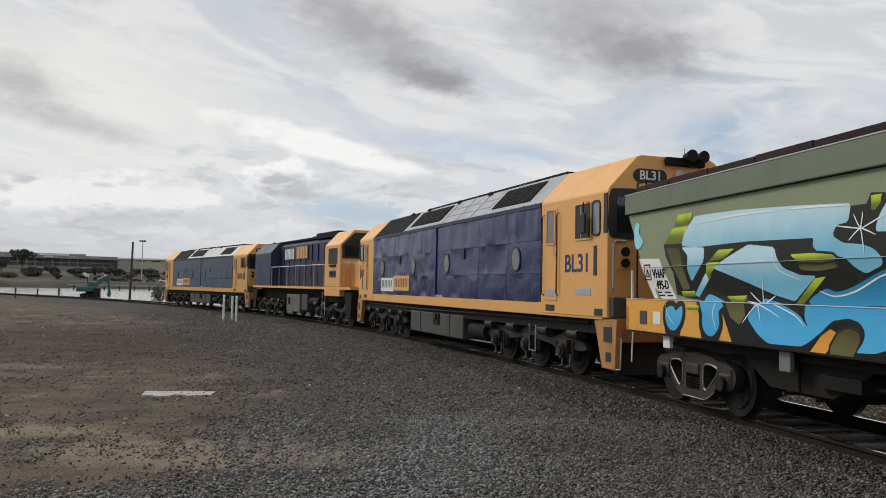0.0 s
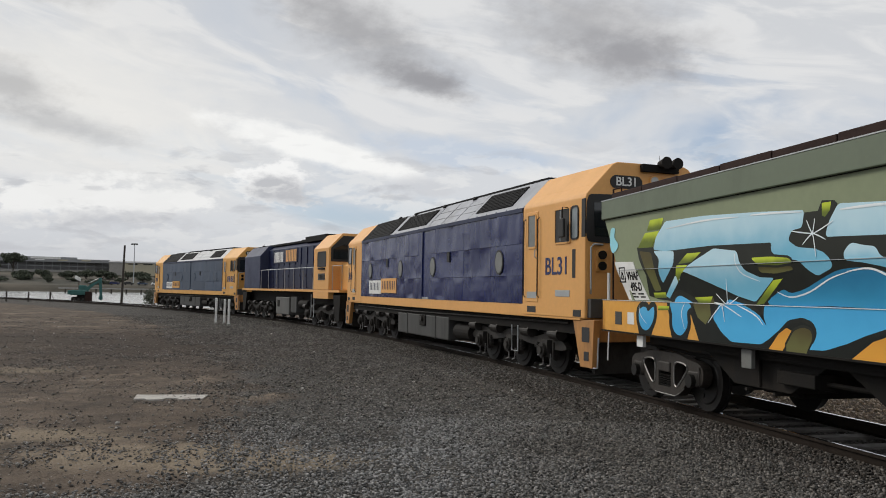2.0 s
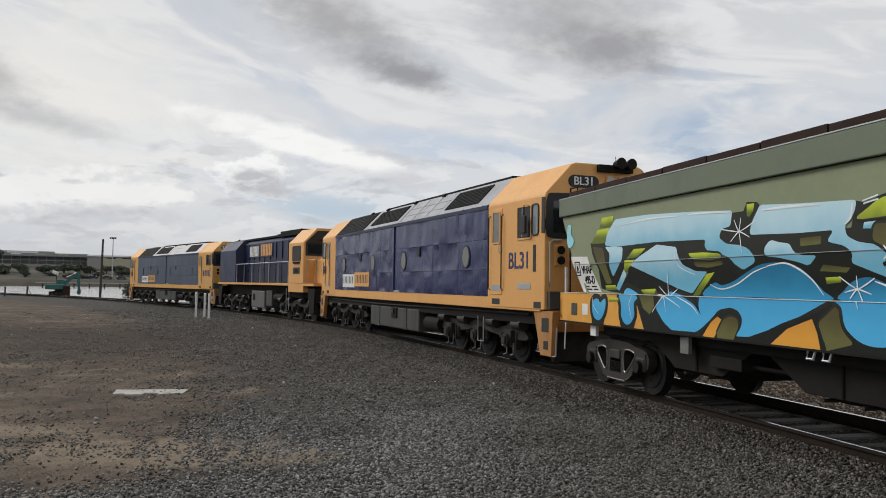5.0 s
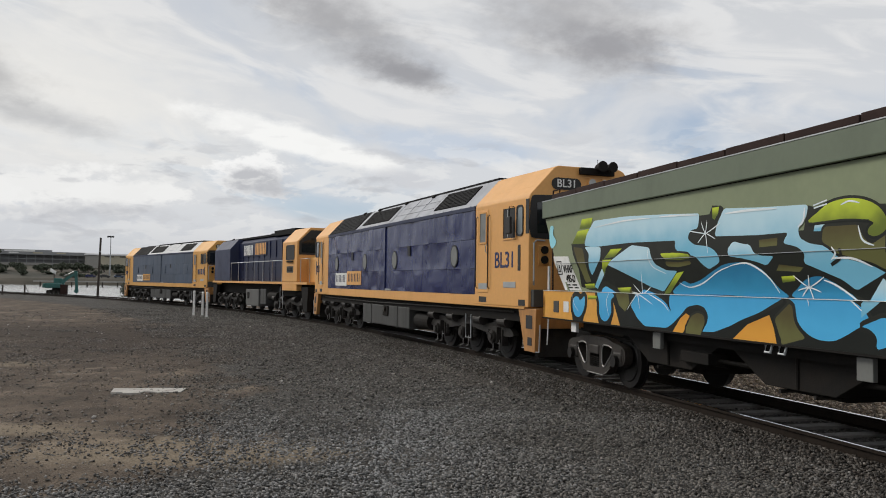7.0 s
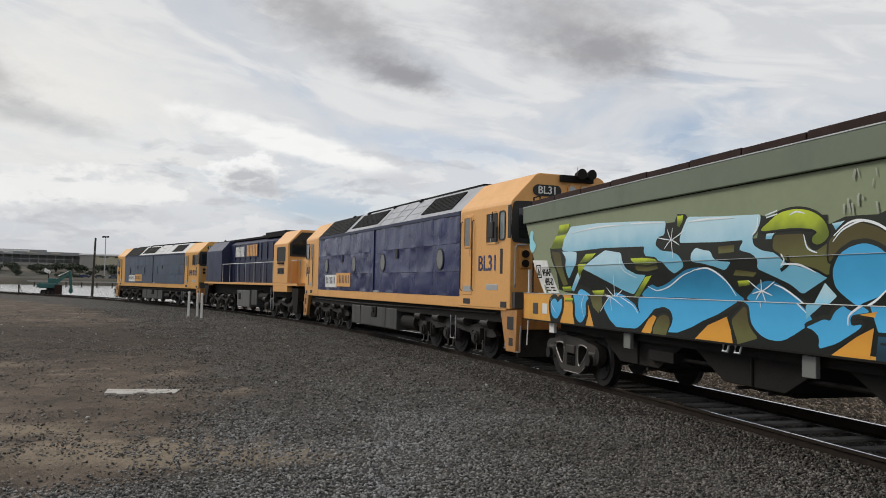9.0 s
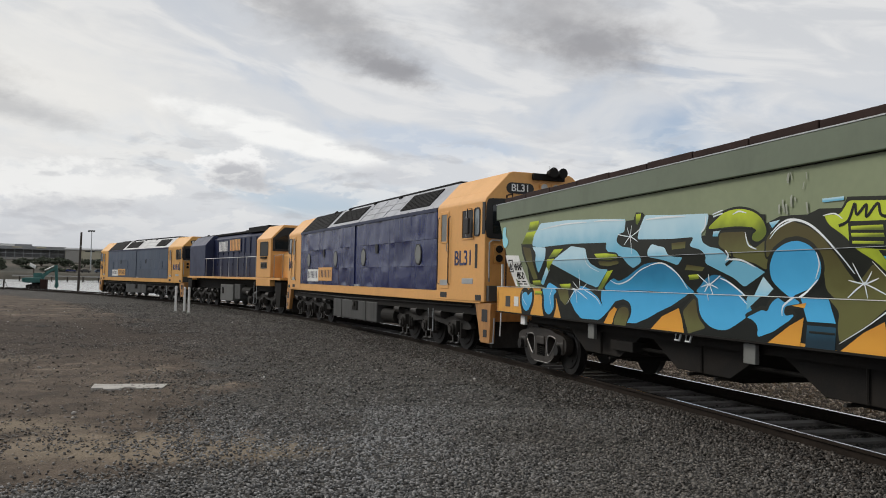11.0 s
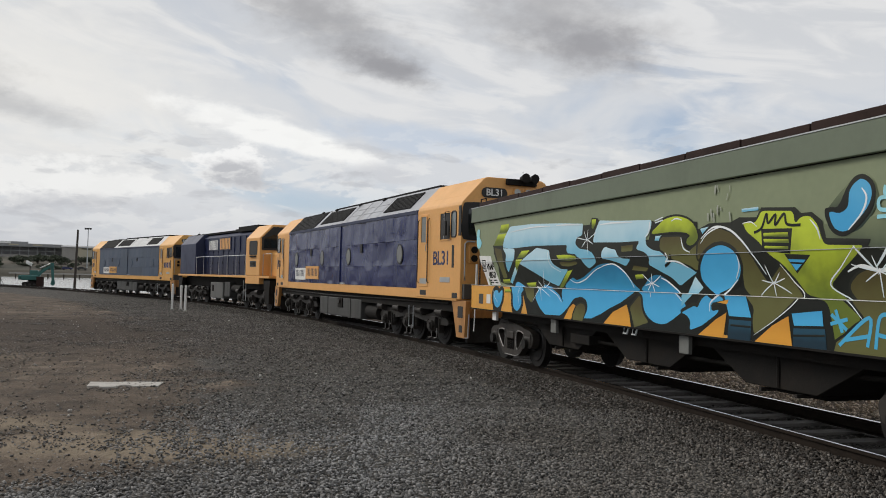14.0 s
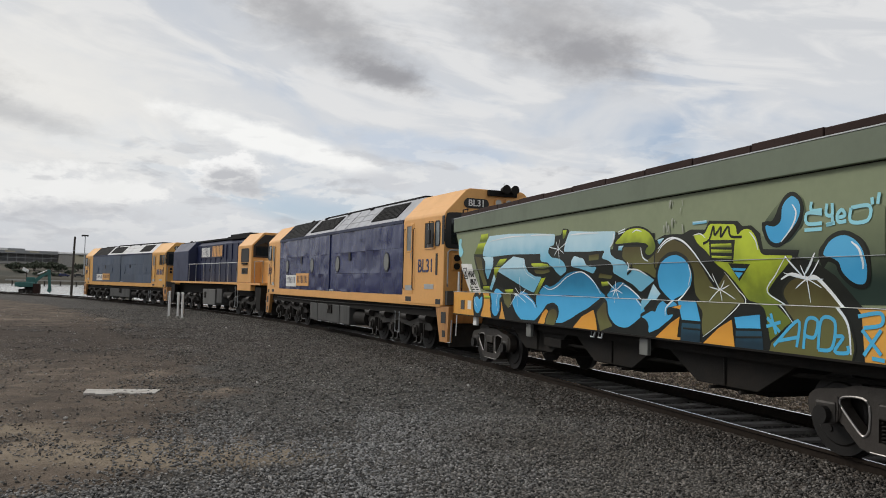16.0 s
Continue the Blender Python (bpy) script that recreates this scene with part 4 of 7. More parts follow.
            part("lens", cyl(B(), (fx + 0.048 * out, y, 3.95), "x", 0.085, 0.006, 20), GALV, l, "pale headlight lens")
        # horns at the roof edge
        hp = part("horn_bracket", box(B(), *sorted((fx + 0.005 * out, fx + 0.10 * out)), -0.58, 0.27, 4.12, 4.27), BLACK, loco, "black horn bracket", bevel=0.01)
        for y, r in ((-0.42, 0.115), (-0.16, 0.12)):
            part("horn", cyl(B(), (fx + 0.17 * out, y, 4.29), "x", r if out < 0 else 0.06, 0.12, 22, 0.06 if out < 0 else r), BLACK, hp, "black trumpet horn")
        part("aerial", tube(B(), [(fx - 0.3 * out, -0.4, zr), (fx - 0.3 * out, -0.4, zr + 0.26)], 0.006), BLACK, loco)
        part("headstock", box(B(), *sorted((fx - 0.25 * out, fx + 0.12 * out)), -1.34, 1.34, 0.80, 1.24), YELLOW_DIRTY, loco, "grimy yellow headstock", bevel=0.015)
        part("bellows_step", box(B(), *sorted((fx, fx + 0.13 * out)), 0.85, 1.42, 1.26, 1.62), TANK, loco, "ribbed grey step box", bevel=0.01)
        cp = part("coupler", box(B(), *sorted((fx + 0.1 * out, fx + 0.62 * out)), -0.11, 0.11, 0.76, 0.98), GRIME, loco, "grimy knuckle coupler", bevel=0.03)
        part("air_hose", tube(B(), [(fx + 0.12 * out, 0.35, 0.85), (fx + 0.3 * out, 0.36, 0.55), (fx + 0.55 * out, 0.3, 0.42)], 0.025), RUBBER, loco)
        part("plough", prism(B(), [(-1.25, 0.2), (1.25, 0.2), (1.3, 0.8), (-1.3, 0.8)], fx - 0.1 * out, fx + 0.02 * out), GRIME, loco)
        # roof ribs on the cab
        for f in (0.3, 0.62):
            for k in (-1, 1):
                y, z = HALF - 0.03 + (vr - HALF + 0.05) * f, 3.64 + 0.6 * f
                part("roof_rib", tube(B(), [(e(u0 + 0.2), k * y, z), (e(19.3), k * y, z)], 0.010), yellow, cab)
    # fuel tank, reservoirs, bogies, ladder
    for k in (-1, 1):
        t = part("fuel_tank", box(B(), X(11.7), X(6.85), k * 0.35, k * 1.32, 0.34, 0.99), TANK, loco, "grey slab-sided fuel tank", bevel=0.03)
        part("tank_gauge", box(B(), X(9.75), X(9.25), k * 1.30, k * 1.36, 0.66, 0.98), BLACK, t, bevel=0.01)
        part("filler", cyl(B(), (X(9.5), k * 1.37, 0.88), "y", 0.08, 0.04, 14), GRIME, t)
        for u in (7.9, 10.6):
            part("tank_strap", box(B(), X(u + 0.03), X(u - 0.03), k * 1.3, k * 1.335, 0.33, 1.0), TANK, t)
        part("air_reservoir", cyl(B(), (X(12.55), k * 1.05, 0.62), "x", 0.24, 0.55, 20), BLACK, loco, "black air reservoir", bevel=0.0)
        part("side_ladder", tube(B(), [(X(16.0), k * 1.36, 0.98), (X(16.0), k * 1.36, 0.4), (X(16.32), k * 1.36, 0.4), (X(16.32), k * 1.36, 0.98)], 0.016), GALV, loco, "small steel step ladder")
        part("pipe", tube(B(), [(X(1.5), k * 1.33, 1.10), (X(8), k * 1.33, 1.06), (X(14), k * 1.33, 1.10), (X(18.6), k * 1.33, 1.12)], 0.022), GRIME, loco)
    loco_bogie(loco, LOCO_L / 2 - 3.35, 1)
    loco_bogie(loco, -LOCO_L / 2 + 3.95, -1)
    return loco


# ---- the hood locomotive between them ----
def hood_locomotive():
    L = MID_L
    X = lambda u: L / 2 - u
    loco = empty("hood_locomotive", "navy and yellow hood diesel locomotive coupled between two others", "locomotive", "locomotives of the train")
    part("underframe", box(B(), X(L - 0.2), X(0.2), -0.95, 0.95, 1.0, 1.57), BLACK, loco)
    part("walkway", box(B(), X(L + 0.1), X(-0.1), -1.45, 1.45, 1.57, 1.68), YELLOW, loco, "yellow edged walkway", bevel=0.01)
    full = [(-1.43, 1.69), (1.43, 1.69), (1.43, 3.55), (0.95, 4.12), (-0.95, 4.12), (-1.43, 3.55)]
    part("radiator_house", prism(B(), full, X(3.9), X(0.3)), SLATE, loco, "slate blue full-width radiator housing", bevel=0.02)
    hood = [(-0.92, 1.69), (0.92, 1.69), (0.92, 3.86), (0.55, 4.10), (-0.55, 4.10), (-0.92, 3.86)]
    part("hood", prism(B(), hood, X(13.6), X(3.9)), NAVY, loco, "navy engine hood", bevel=0.015)
    for k in (-1, 1):
        for j in range(9):
            u = 4.5 + j * 1.0
            d = part("hood_door", box(B(), X(u + 0.47), X(u - 0.47), k * 0.91, k * 0.945, 1.8, 2.95), NAVY, loco, bevel=0.008)
            part("door_catch", box(B(), X(u + 0.4), X(u + 0.36), k * 0.94, k * 0.965, 2.3, 2.45), GRIME, d)
            part("hood_rib", box(B(), X(u + 0.52), X(u + 0.48), k * 0.91, k * 0.96, 1.75, 3.8), NAVY, loco)
        m1 = part("name_board", box(B(), X(7.0), X(5.0), k * 0.92, k * 0.955, 3.08, 3.74), NAVY, loco, "navy panel with white bars")
        m2 = part("name_board", box(B(), X(9.4), X(7.05), k * 0.92, k * 0.955, 3.08, 3.80), NAVY, loco, "navy panel with yellow bars")
        for j in range(7):
            part("mark_bar", box(B(), X(6.85 - j * 0.25), X(6.68 - j * 0.25), k * 0.95, k * 0.962, 3.14, 3.70), WHITE, m1)
            part("mark_bar", box(B(), X(9.25 - j * 0.28), X(9.06 - j * 0.28), k * 0.95, k * 0.962, 3.14, 3.76), YELLOW, m2)
        part("handrail", tube(B(), [(X(4.0), k * 1.4, 2.72), (X(13.5), k * 1.4, 2.72)], 0.022), GALV, loco, "pale steel walkway handrail")
        for j in range(7):
            part("stanchion", tube(B(), [(X(4.1 + j * 1.55), k * 1.4, 1.68), (X(4.1 + j * 1.55), k * 1.4, 2.72)], 0.018), GALV, loco)
    part("grille_band", box(B(), X(13.4), X(10.2), -0.8, 0.8, 4.05, 4.33), GRILLE, loco, "dark roof grille box", bevel=0.02)
    part("roof_walkway", box(B(), X(10.1), X(0.5), -0.7, 0.7, 4.08, 4.2), GRILLE, loco, "dark raised roof strip", bevel=0.02)
    part("exhaust", box(B(), X(8.6), X(7.9), -0.25, 0.25, 4.08, 4.32), BLACK, loco, bevel=0.02)
    cabp = [(-1.45, 1.69), (1.45, 1.69), (1.45, 3.56), (0.82, 4.22), (-0.82, 4.22), (-1.45, 3.56)]
    cab = part("cab", prism(B(), cabp, X(15.7), X(13.6)), YELLOW, loco, "yellow full-width cab with dark windows", bevel=0.02)
    fx = X(15.7)
    mk = part("windscreen_mask", prism(B(), [(-1.36, 2.95), (1.36, 2.95), (1.36, 3.55), (0.80, 4.10), (-0.80, 4.10), (-1.36, 3.55)], fx - 0.02, fx + 0.02), RUBBER, cab, "black windscreen surround")
    for k in (-1, 1):
        part("windscreen", prism(B(), [(k * 0.1, 3.05), (k * 1.25, 3.05), (k * 1.25, 3.5), (k * 0.75, 3.72), (k * 0.1, 3.72)], fx - 0.028, fx - 0.021), GLASS, mk)
        window(cab, "cab_window", X(15.3), X(14.2), 2.75, 3.38, k * 1.45, k, 0.05, SHADE)
        part("arm_rest", box(B(), X(15.2), X(14.4), k * 1.45, k * 1.53, 2.60, 2.68), BLACK, cab, bevel=0.01)
        p = part("number_plate_panel", box(B(), X(15.2), X(14.3), k * 1.44, k * 1.468, 2.12, 2.42), TANK, cab, "grey plate with dark bars")
        for j in range(4):
            part("number_bar", box(B(), X(15.06 - j * 0.18), X(14.96 - j * 0.18), k * 1.465, k * 1.475, 2.18, 2.36), BLACK, p)
        part("nose_rail", tube(B(), [(X(15.8), k * 1.3, 1.68), (X(15.8), k * 1.3, 2.75), (X(17.0), k * 1.3, 2.75), (X(17.0), k * 1.3, 1.68)], 0.02), GALV, loco, "steel end handrail")
        st = [(X(16.2), 1.46), (X(17.1), 1.46), (X(17.0), 0.35), (X(16.5), 0.35)]
        part("corner_steps", prism(B(), st, *sorted((k * 1.2, k * 1.4)), "y"), BLACK, loco)
        st = [(X(0.9), 1.46), (X(-0.1), 1.46), (X(0.0), 0.35), (X(0.5), 0.35)]
        part("corner_steps", prism(B(), st, *sorted((k * 1.2, k * 1.4)), "y"), BLACK, loco)
        lx = 13.2
        part("side_ladder", tube(B(), [(X(lx), k * 1.4, 1.46), (X(lx), k * 1.4, 0.4), (X(lx + 0.4), k * 1.4, 0.4), (X(lx + 0.4), k * 1.4, 1.46)], 0.018), GALV, loco)
        ft = part("fuel_tank", box(B(), X(9.3), X(6.9), *sorted((k * 0.3, k * 1.3)), 0.36, 1.26), TANKPALE, loco, "pale grey dusty fuel tank", bevel=0.04)
        part("tank_gauge", box(B(), X(7.6), X(7.25), *sorted((k * 1.29, k * 1.325)), 0.75, 1.1), BLACK, ft, bevel=0.01)
        part("battery_box", box(B(), X(10.5), X(9.55), *sorted((k * 0.6, k * 1.28)), 0.5, 1.3), TANK, loco, "grey battery box", bevel=0.03)
        part("cab_apron", box(B(), X(15.7), X(13.62), *sorted((k * 1.2, k * 1.452)), 1.28, 1.57), YELLOW, loco, "yellow apron below the cab", bevel=0.01)
        part("air_reservoir", cyl(B(), (X(11.4), k * 1.05, 0.95), "x", 0.22, 0.7, 18), BLACK, loco)
    part("nose", prism(B(), [(-0.95, 1.69), (0.95, 1.69), (0.95, 2.75), (0.7, 2.92), (-0.7, 2.92), (-0.95, 2.75)], X(16.9), X(15.7)), YELLOW, loco, "short yellow nose", bevel=0.03)
    for end in (-1, 1):
        fx = end * L / 2
        part("headstock", box(B(), *sorted((fx, fx + 0.1 * end)), -1.3, 1.3, 0.85, 1.46), BLACK, loco)
        part("coupler", box(B(), *sorted((fx + 0.1 * end, fx + 0.66 * end)), -0.11, 0.11, 0.76, 0.98), GRIME, loco, bevel=0.03)
    loco_bogie(loco, L / 2 - 3.0, 1)
    loco_bogie(loco, -L / 2 + 3.0, -1)
    return loco


# ---- the grain hopper with its spray-painted side ----
def paint_side(coat, line):
    """The piece on the wagon's side, from the dark fields to the last white lines: (metres from the front end, height)."""
    coat("forest", ((10.96, 2.39), (11.93, 2.46), (12.78, 2.63), (12.78, 1.65), (11.85, 1.63), (11.01, 1.65)))
    coat("ink", ((1.36, 2.49), (1.69, 2.51), (2.24, 2.41), (3.03, 2.42), (4.01, 2.40), (4.99, 2.40), (5.18, 2.51), (5.55, 2.69), (5.82, 2.69), (5.89, 2.80), (6.09, 2.78), (6.14, 2.74), (6.02, 2.41), (6.87, 2.36), (7.39, 2.37), (7.64, 2.37), (7.71, 2.64), (7.87, 2.60), (8.05, 2.66), (8.16, 2.58), (8.30, 2.60), (8.81, 2.56), (8.79, 1.14), (8.29, 1.14), (7.18, 1.13), (5.96, 1.13), (5.18, 1.11), (4.02, 1.11), (3.30, 1.12), (3.09, 1.43), (2.93, 1.60), (1.98, 1.65), (1.68, 1.70), (1.66, 2.03), (1.43, 2.30)))
    coat("ink", ((8.57, 2.38), (9.05, 2.52), (9.26, 2.52), (9.49, 2.51), (9.66, 2.56), (9.99, 2.54), (10.05, 2.65), (10.61, 2.61), (10.70, 2.54), (10.86, 2.54), (11.01, 2.44), (11.07, 2.25), (11.65, 2.22), (11.62, 2.15), (11.89, 2.08), (12.14, 1.93), (12.34, 1.72), (12.50, 1.55), (12.54, 1.13), (11.90, 1.13), (11.25, 1.14), (9.96, 1.11), (8.60, 1.18)))
    coat("forest", ((11.03, 2.51), (11.24, 2.70), (11.48, 2.88), (11.69, 2.80), (11.75, 2.60), (11.66, 2.45), (11.52, 2.32), (11.29, 2.26), (11.12, 2.33)))
    coat("ink", ((11.05, 2.56), (11.22, 2.57), (11.34, 2.75), (11.44, 2.85), (11.55, 2.86), (11.67, 2.76), (11.70, 2.61), (11.65, 2.48), (11.48, 2.33), (11.31, 2.27), (11.16, 2.32), (11.08, 2.42)), True)
    coat("ink", ((11.93, 2.20), (12.07, 2.32), (12.27, 2.38), (12.48, 2.32), (12.60, 2.17), (12.59, 1.95), (12.52, 1.82), (12.39, 1.81), (12.24, 1.91), (12.19, 2.04), (12.07, 2.09), (11.97, 2.02)), True)
    coat("olive", ((1.44, 2.43), (1.85, 2.39), (1.93, 2.21), (2.04, 1.92), (2.12, 1.79), (1.89, 1.77), (1.77, 1.97)))
    coat("lime", ((1.82, 2.91), (2.26, 2.91), (2.17, 2.74), (1.71, 2.74)))
    coat("lime", ((1.65, 2.71), (2.12, 2.72), (1.89, 2.47), (1.39, 2.48)))
    coat("pale", ((2.32, 2.85), (3.43, 2.84), (4.66, 2.78), (5.59, 2.72), (5.55, 2.52), (5.36, 2.50), (5.29, 2.39), (5.46, 2.30), (5.76, 2.27), (5.92, 2.22), (6.03, 2.13), (6.04, 2.05), (5.78, 1.96), (5.63, 2.03), (5.49, 2.14), (5.06, 2.21), (4.95, 2.29), (4.99, 2.38), (3.63, 2.41), (2.30, 2.39), (1.93, 2.43), (2.02, 2.63)))
    coat("pale", ((1.93, 2.41), (2.59, 2.38), (2.57, 2.18), (2.18, 1.89), (2.09, 2.06), (2.12, 2.28)))
    coat("pale", ((2.59, 2.01), (2.72, 1.96), (2.34, 1.67), (2.22, 1.70)))
    coat("pale", ((3.68, 2.37), (4.24, 2.31), (4.28, 2.18), (4.40, 2.05), (4.70, 1.96), (4.99, 1.95), (4.54, 1.65), (4.17, 1.72), (3.66, 1.86), (3.20, 1.98), (2.80, 2.08), (3.19, 2.22)))
    coat("lime", ((2.97, 2.33), (3.35, 2.33), (3.09, 2.20), (2.71, 2.18)))
    coat("lime", ((2.66, 2.16), (2.99, 2.16), (2.77, 2.03), (2.66, 1.91), (2.61, 2.02)))
    coat("lime", ((1.84, 1.75), (2.23, 1.76), (2.25, 1.68), (1.86, 1.67)))
    coat("lime", ((4.54, 2.21), (4.95, 2.21), (5.31, 2.18), (5.37, 2.12), (5.09, 2.10), (4.70, 2.11)))
    coat("olive", ((4.68, 2.09), (5.09, 2.07), (5.33, 2.09), (5.38, 2.04), (5.03, 2.00), (4.72, 2.02)))
    coat("lime", ((4.96, 1.92), (5.15, 1.94), (4.71, 1.63), (4.53, 1.61)))
    coat("lime", ((5.89, 2.77), (6.04, 2.77), (6.02, 2.68), (5.94, 2.61), (5.89, 2.63)))
    coat("pale", ((6.15, 2.74), (6.87, 2.69), (7.72, 2.65), (7.68, 2.50), (7.55, 2.41), (7.57, 2.29), (7.73, 2.22), (8.00, 2.18), (8.14, 2.11), (8.16, 2.04), (8.04, 1.98), (8.29, 2.10), (8.53, 2.10), (8.71, 2.03), (8.79, 1.98), (8.78, 1.90), (8.35, 1.71), (8.18, 1.82), (7.91, 1.91), (7.61, 2.01), (7.66, 2.11), (7.54, 2.19), (7.34, 2.23), (7.29, 2.25), (7.39, 2.36), (6.81, 2.36), (5.94, 2.39), (5.99, 2.54)))
    coat("pale", ((6.34, 2.31), (6.52, 2.27), (6.69, 2.25), (6.75, 2.15), (6.89, 2.11), (7.13, 2.10), (6.98, 1.99), (6.79, 2.04), (6.51, 2.09), (6.24, 2.12), (6.22, 2.21)))
    coat("olive", ((6.86, 2.30), (7.20, 2.31), (7.19, 2.22), (6.87, 2.21)))
    coat("olive", ((7.20, 2.00), (7.60, 1.96), (7.53, 1.91), (7.14, 1.93)))
    coat("lime", ((7.21, 1.86), (7.44, 1.87), (7.44, 1.81), (7.22, 1.79)))
    coat("pale", ((7.82, 2.42), (8.06, 2.42), (8.02, 2.34), (7.80, 2.35)))
    coat("olive", ((3.07, 1.70), (3.56, 1.71), (3.62, 1.45), (3.48, 1.32), (3.27, 1.41)))
    coat("lime", ((3.09, 1.69), (3.55, 1.71), (3.47, 1.61), (3.05, 1.61)))
    coat("blue", ((3.66, 1.42), (3.83, 1.61), (3.94, 1.68), (4.46, 1.59), (4.71, 1.50), (4.89, 1.35), (4.81, 1.46), (4.83, 1.62), (5.91, 1.62), (6.86, 1.61), (7.29, 1.61), (6.86, 1.43), (6.52, 1.33), (6.28, 1.24), (5.92, 1.14), (5.63, 1.13), (5.76, 1.23), (5.80, 1.35), (5.72, 1.45), (5.55, 1.49), (5.29, 1.45), (5.11, 1.32), (4.91, 1.20), (4.75, 1.13), (4.11, 1.12), (3.88, 1.23)))
    coat("navy", ((5.10, 1.80), (5.28, 1.77), (5.54, 1.82), (5.84, 1.93), (6.13, 2.02), (6.50, 2.04), (6.78, 1.99), (6.98, 1.87), (7.15, 1.72), (7.28, 1.62), (6.75, 1.61), (5.91, 1.63), (4.82, 1.62)), True)
    coat("orange", ((4.91, 1.13), (5.11, 1.28), (5.26, 1.36), (5.35, 1.33), (5.30, 1.21), (5.18, 1.13)))
    coat("olive", ((5.39, 1.33), (5.55, 1.38), (5.70, 1.35), (5.72, 1.23), (5.58, 1.13), (5.23, 1.13)))
    coat("orange", ((6.34, 1.15), (6.64, 1.28), (7.05, 1.41), (7.13, 1.26), (7.18, 1.13)))
    coat("olive", ((7.14, 1.37), (7.43, 1.57), (7.48, 1.51), (7.54, 1.30), (7.67, 1.17), (7.25, 1.14)))
    coat("blue", ((7.49, 1.55), (7.40, 1.62), (7.86, 1.63), (8.28, 1.62), (8.47, 1.55), (8.59, 1.41), (8.45, 1.34), (8.25, 1.24), (8.08, 1.18), (7.86, 1.18), (7.68, 1.24), (7.54, 1.36)), True)
    coat("navy", ((7.40, 1.62), (7.47, 1.73), (7.63, 1.83), (7.84, 1.86), (8.03, 1.80), (8.16, 1.73), (8.28, 1.62)), True)
    coat("inkdrop", ((1.45, 1.45), (1.58, 1.52), (1.70, 1.51), (1.77, 1.46), (1.95, 1.53), (1.97, 1.40), (1.90, 1.27), (1.75, 1.16), (1.58, 1.17), (1.46, 1.28)), True)
    coat("inkdrop", ((2.63, 1.71), (2.84, 1.67), (3.09, 1.57), (2.98, 1.48), (2.99, 1.28), (2.83, 1.14), (2.66, 1.15), (2.55, 1.26), (2.54, 1.44), (2.47, 1.61)), True)
    coat("lime", ((2.10, 1.55), (2.45, 1.55), (2.45, 1.49), (2.10, 1.48)))
    coat("tag", ((0.34, 2.86), (0.51, 2.86), (0.49, 2.71), (0.64, 2.58), (0.55, 2.47), (0.40, 2.45), (0.31, 2.60)), True)
    coat("olive", ((7.95, 2.39), (8.45, 2.38), (8.51, 2.25), (8.62, 2.17), (8.83, 2.27), (8.96, 2.37), (9.22, 2.43), (9.38, 2.42), (9.38, 2.22), (9.02, 2.16), (8.86, 2.00), (8.79, 1.91), (8.62, 1.99), (8.13, 2.10), (8.05, 2.17), (7.92, 2.23)))
    coat("lime", ((7.73, 2.45), (7.88, 2.56), (8.06, 2.64), (8.33, 2.66), (8.58, 2.61), (8.75, 2.51), (8.83, 2.37), (8.78, 2.29), (8.67, 2.25), (8.58, 2.28), (8.59, 2.34), (8.65, 2.38), (8.56, 2.42), (8.25, 2.45)), True)
    coat("pale", ((8.48, 1.58), (8.72, 1.84), (8.87, 1.70), (8.48, 1.44)))
    coat("blue", ((8.47, 1.35), (8.77, 1.46), (8.85, 1.43), (8.90, 1.53), (9.01, 1.60), (9.28, 1.61), (9.40, 1.55), (9.13, 1.51), (9.13, 1.40), (9.30, 1.43), (9.24, 1.37), (8.94, 1.21), (8.67, 1.13), (8.69, 1.26), (8.58, 1.34)))
    coat("olive", ((8.83, 2.29), (9.05, 2.41), (9.26, 2.45), (9.50, 2.38), (9.72, 2.25), (9.90, 2.06), (10.02, 1.89), (10.13, 1.77), (10.37, 1.98), (10.54, 1.78), (10.67, 1.63), (10.33, 1.38), (9.95, 1.16), (9.92, 1.32), (9.95, 1.48), (9.79, 1.62), (9.69, 1.70), (9.69, 1.97), (9.62, 2.15), (9.41, 2.26), (9.17, 2.28), (8.99, 2.20), (8.82, 2.04)))
    coat("blue", ((8.87, 1.99), (8.98, 2.13), (9.15, 2.21), (9.35, 2.23), (9.56, 2.15), (9.66, 2.00), (9.62, 1.84), (9.49, 1.73), (9.22, 1.64), (9.13, 1.61), (8.90, 1.76), (8.85, 1.87)), True)
    coat("lime", ((9.72, 2.50), (9.94, 2.47), (10.01, 2.53), (10.06, 2.61), (10.58, 2.57), (10.61, 2.42), (10.70, 2.50), (10.84, 2.50), (10.95, 2.40), (11.01, 2.24), (11.06, 2.18), (11.57, 2.16), (11.43, 2.04), (11.25, 1.91), (11.08, 1.76), (11.21, 1.67), (11.55, 1.43), (11.45, 1.38), (11.29, 1.25), (11.21, 1.15), (11.13, 1.50), (11.08, 1.59), (10.73, 1.65), (10.58, 1.82), (10.39, 1.99), (10.19, 2.10), (10.02, 2.25), (9.80, 2.38)))
    coat("ink", ((10.06, 2.40), (10.57, 2.38), (10.54, 2.10), (10.08, 2.14)))
    coat("lime", ((10.10, 2.35), (10.50, 2.34), (10.51, 2.29), (10.10, 2.31)))
    coat("lime", ((10.10, 2.28), (10.51, 2.26), (10.52, 2.22), (10.11, 2.24)))
    coat("lime", ((10.12, 2.20), (10.51, 2.18), (10.51, 2.15), (10.12, 2.17)))
    coat("ink", ((10.44, 2.10), (10.84, 2.08), (10.61, 1.88)))
    coat("blue", ((10.49, 2.04), (10.76, 2.03), (10.60, 1.91)))
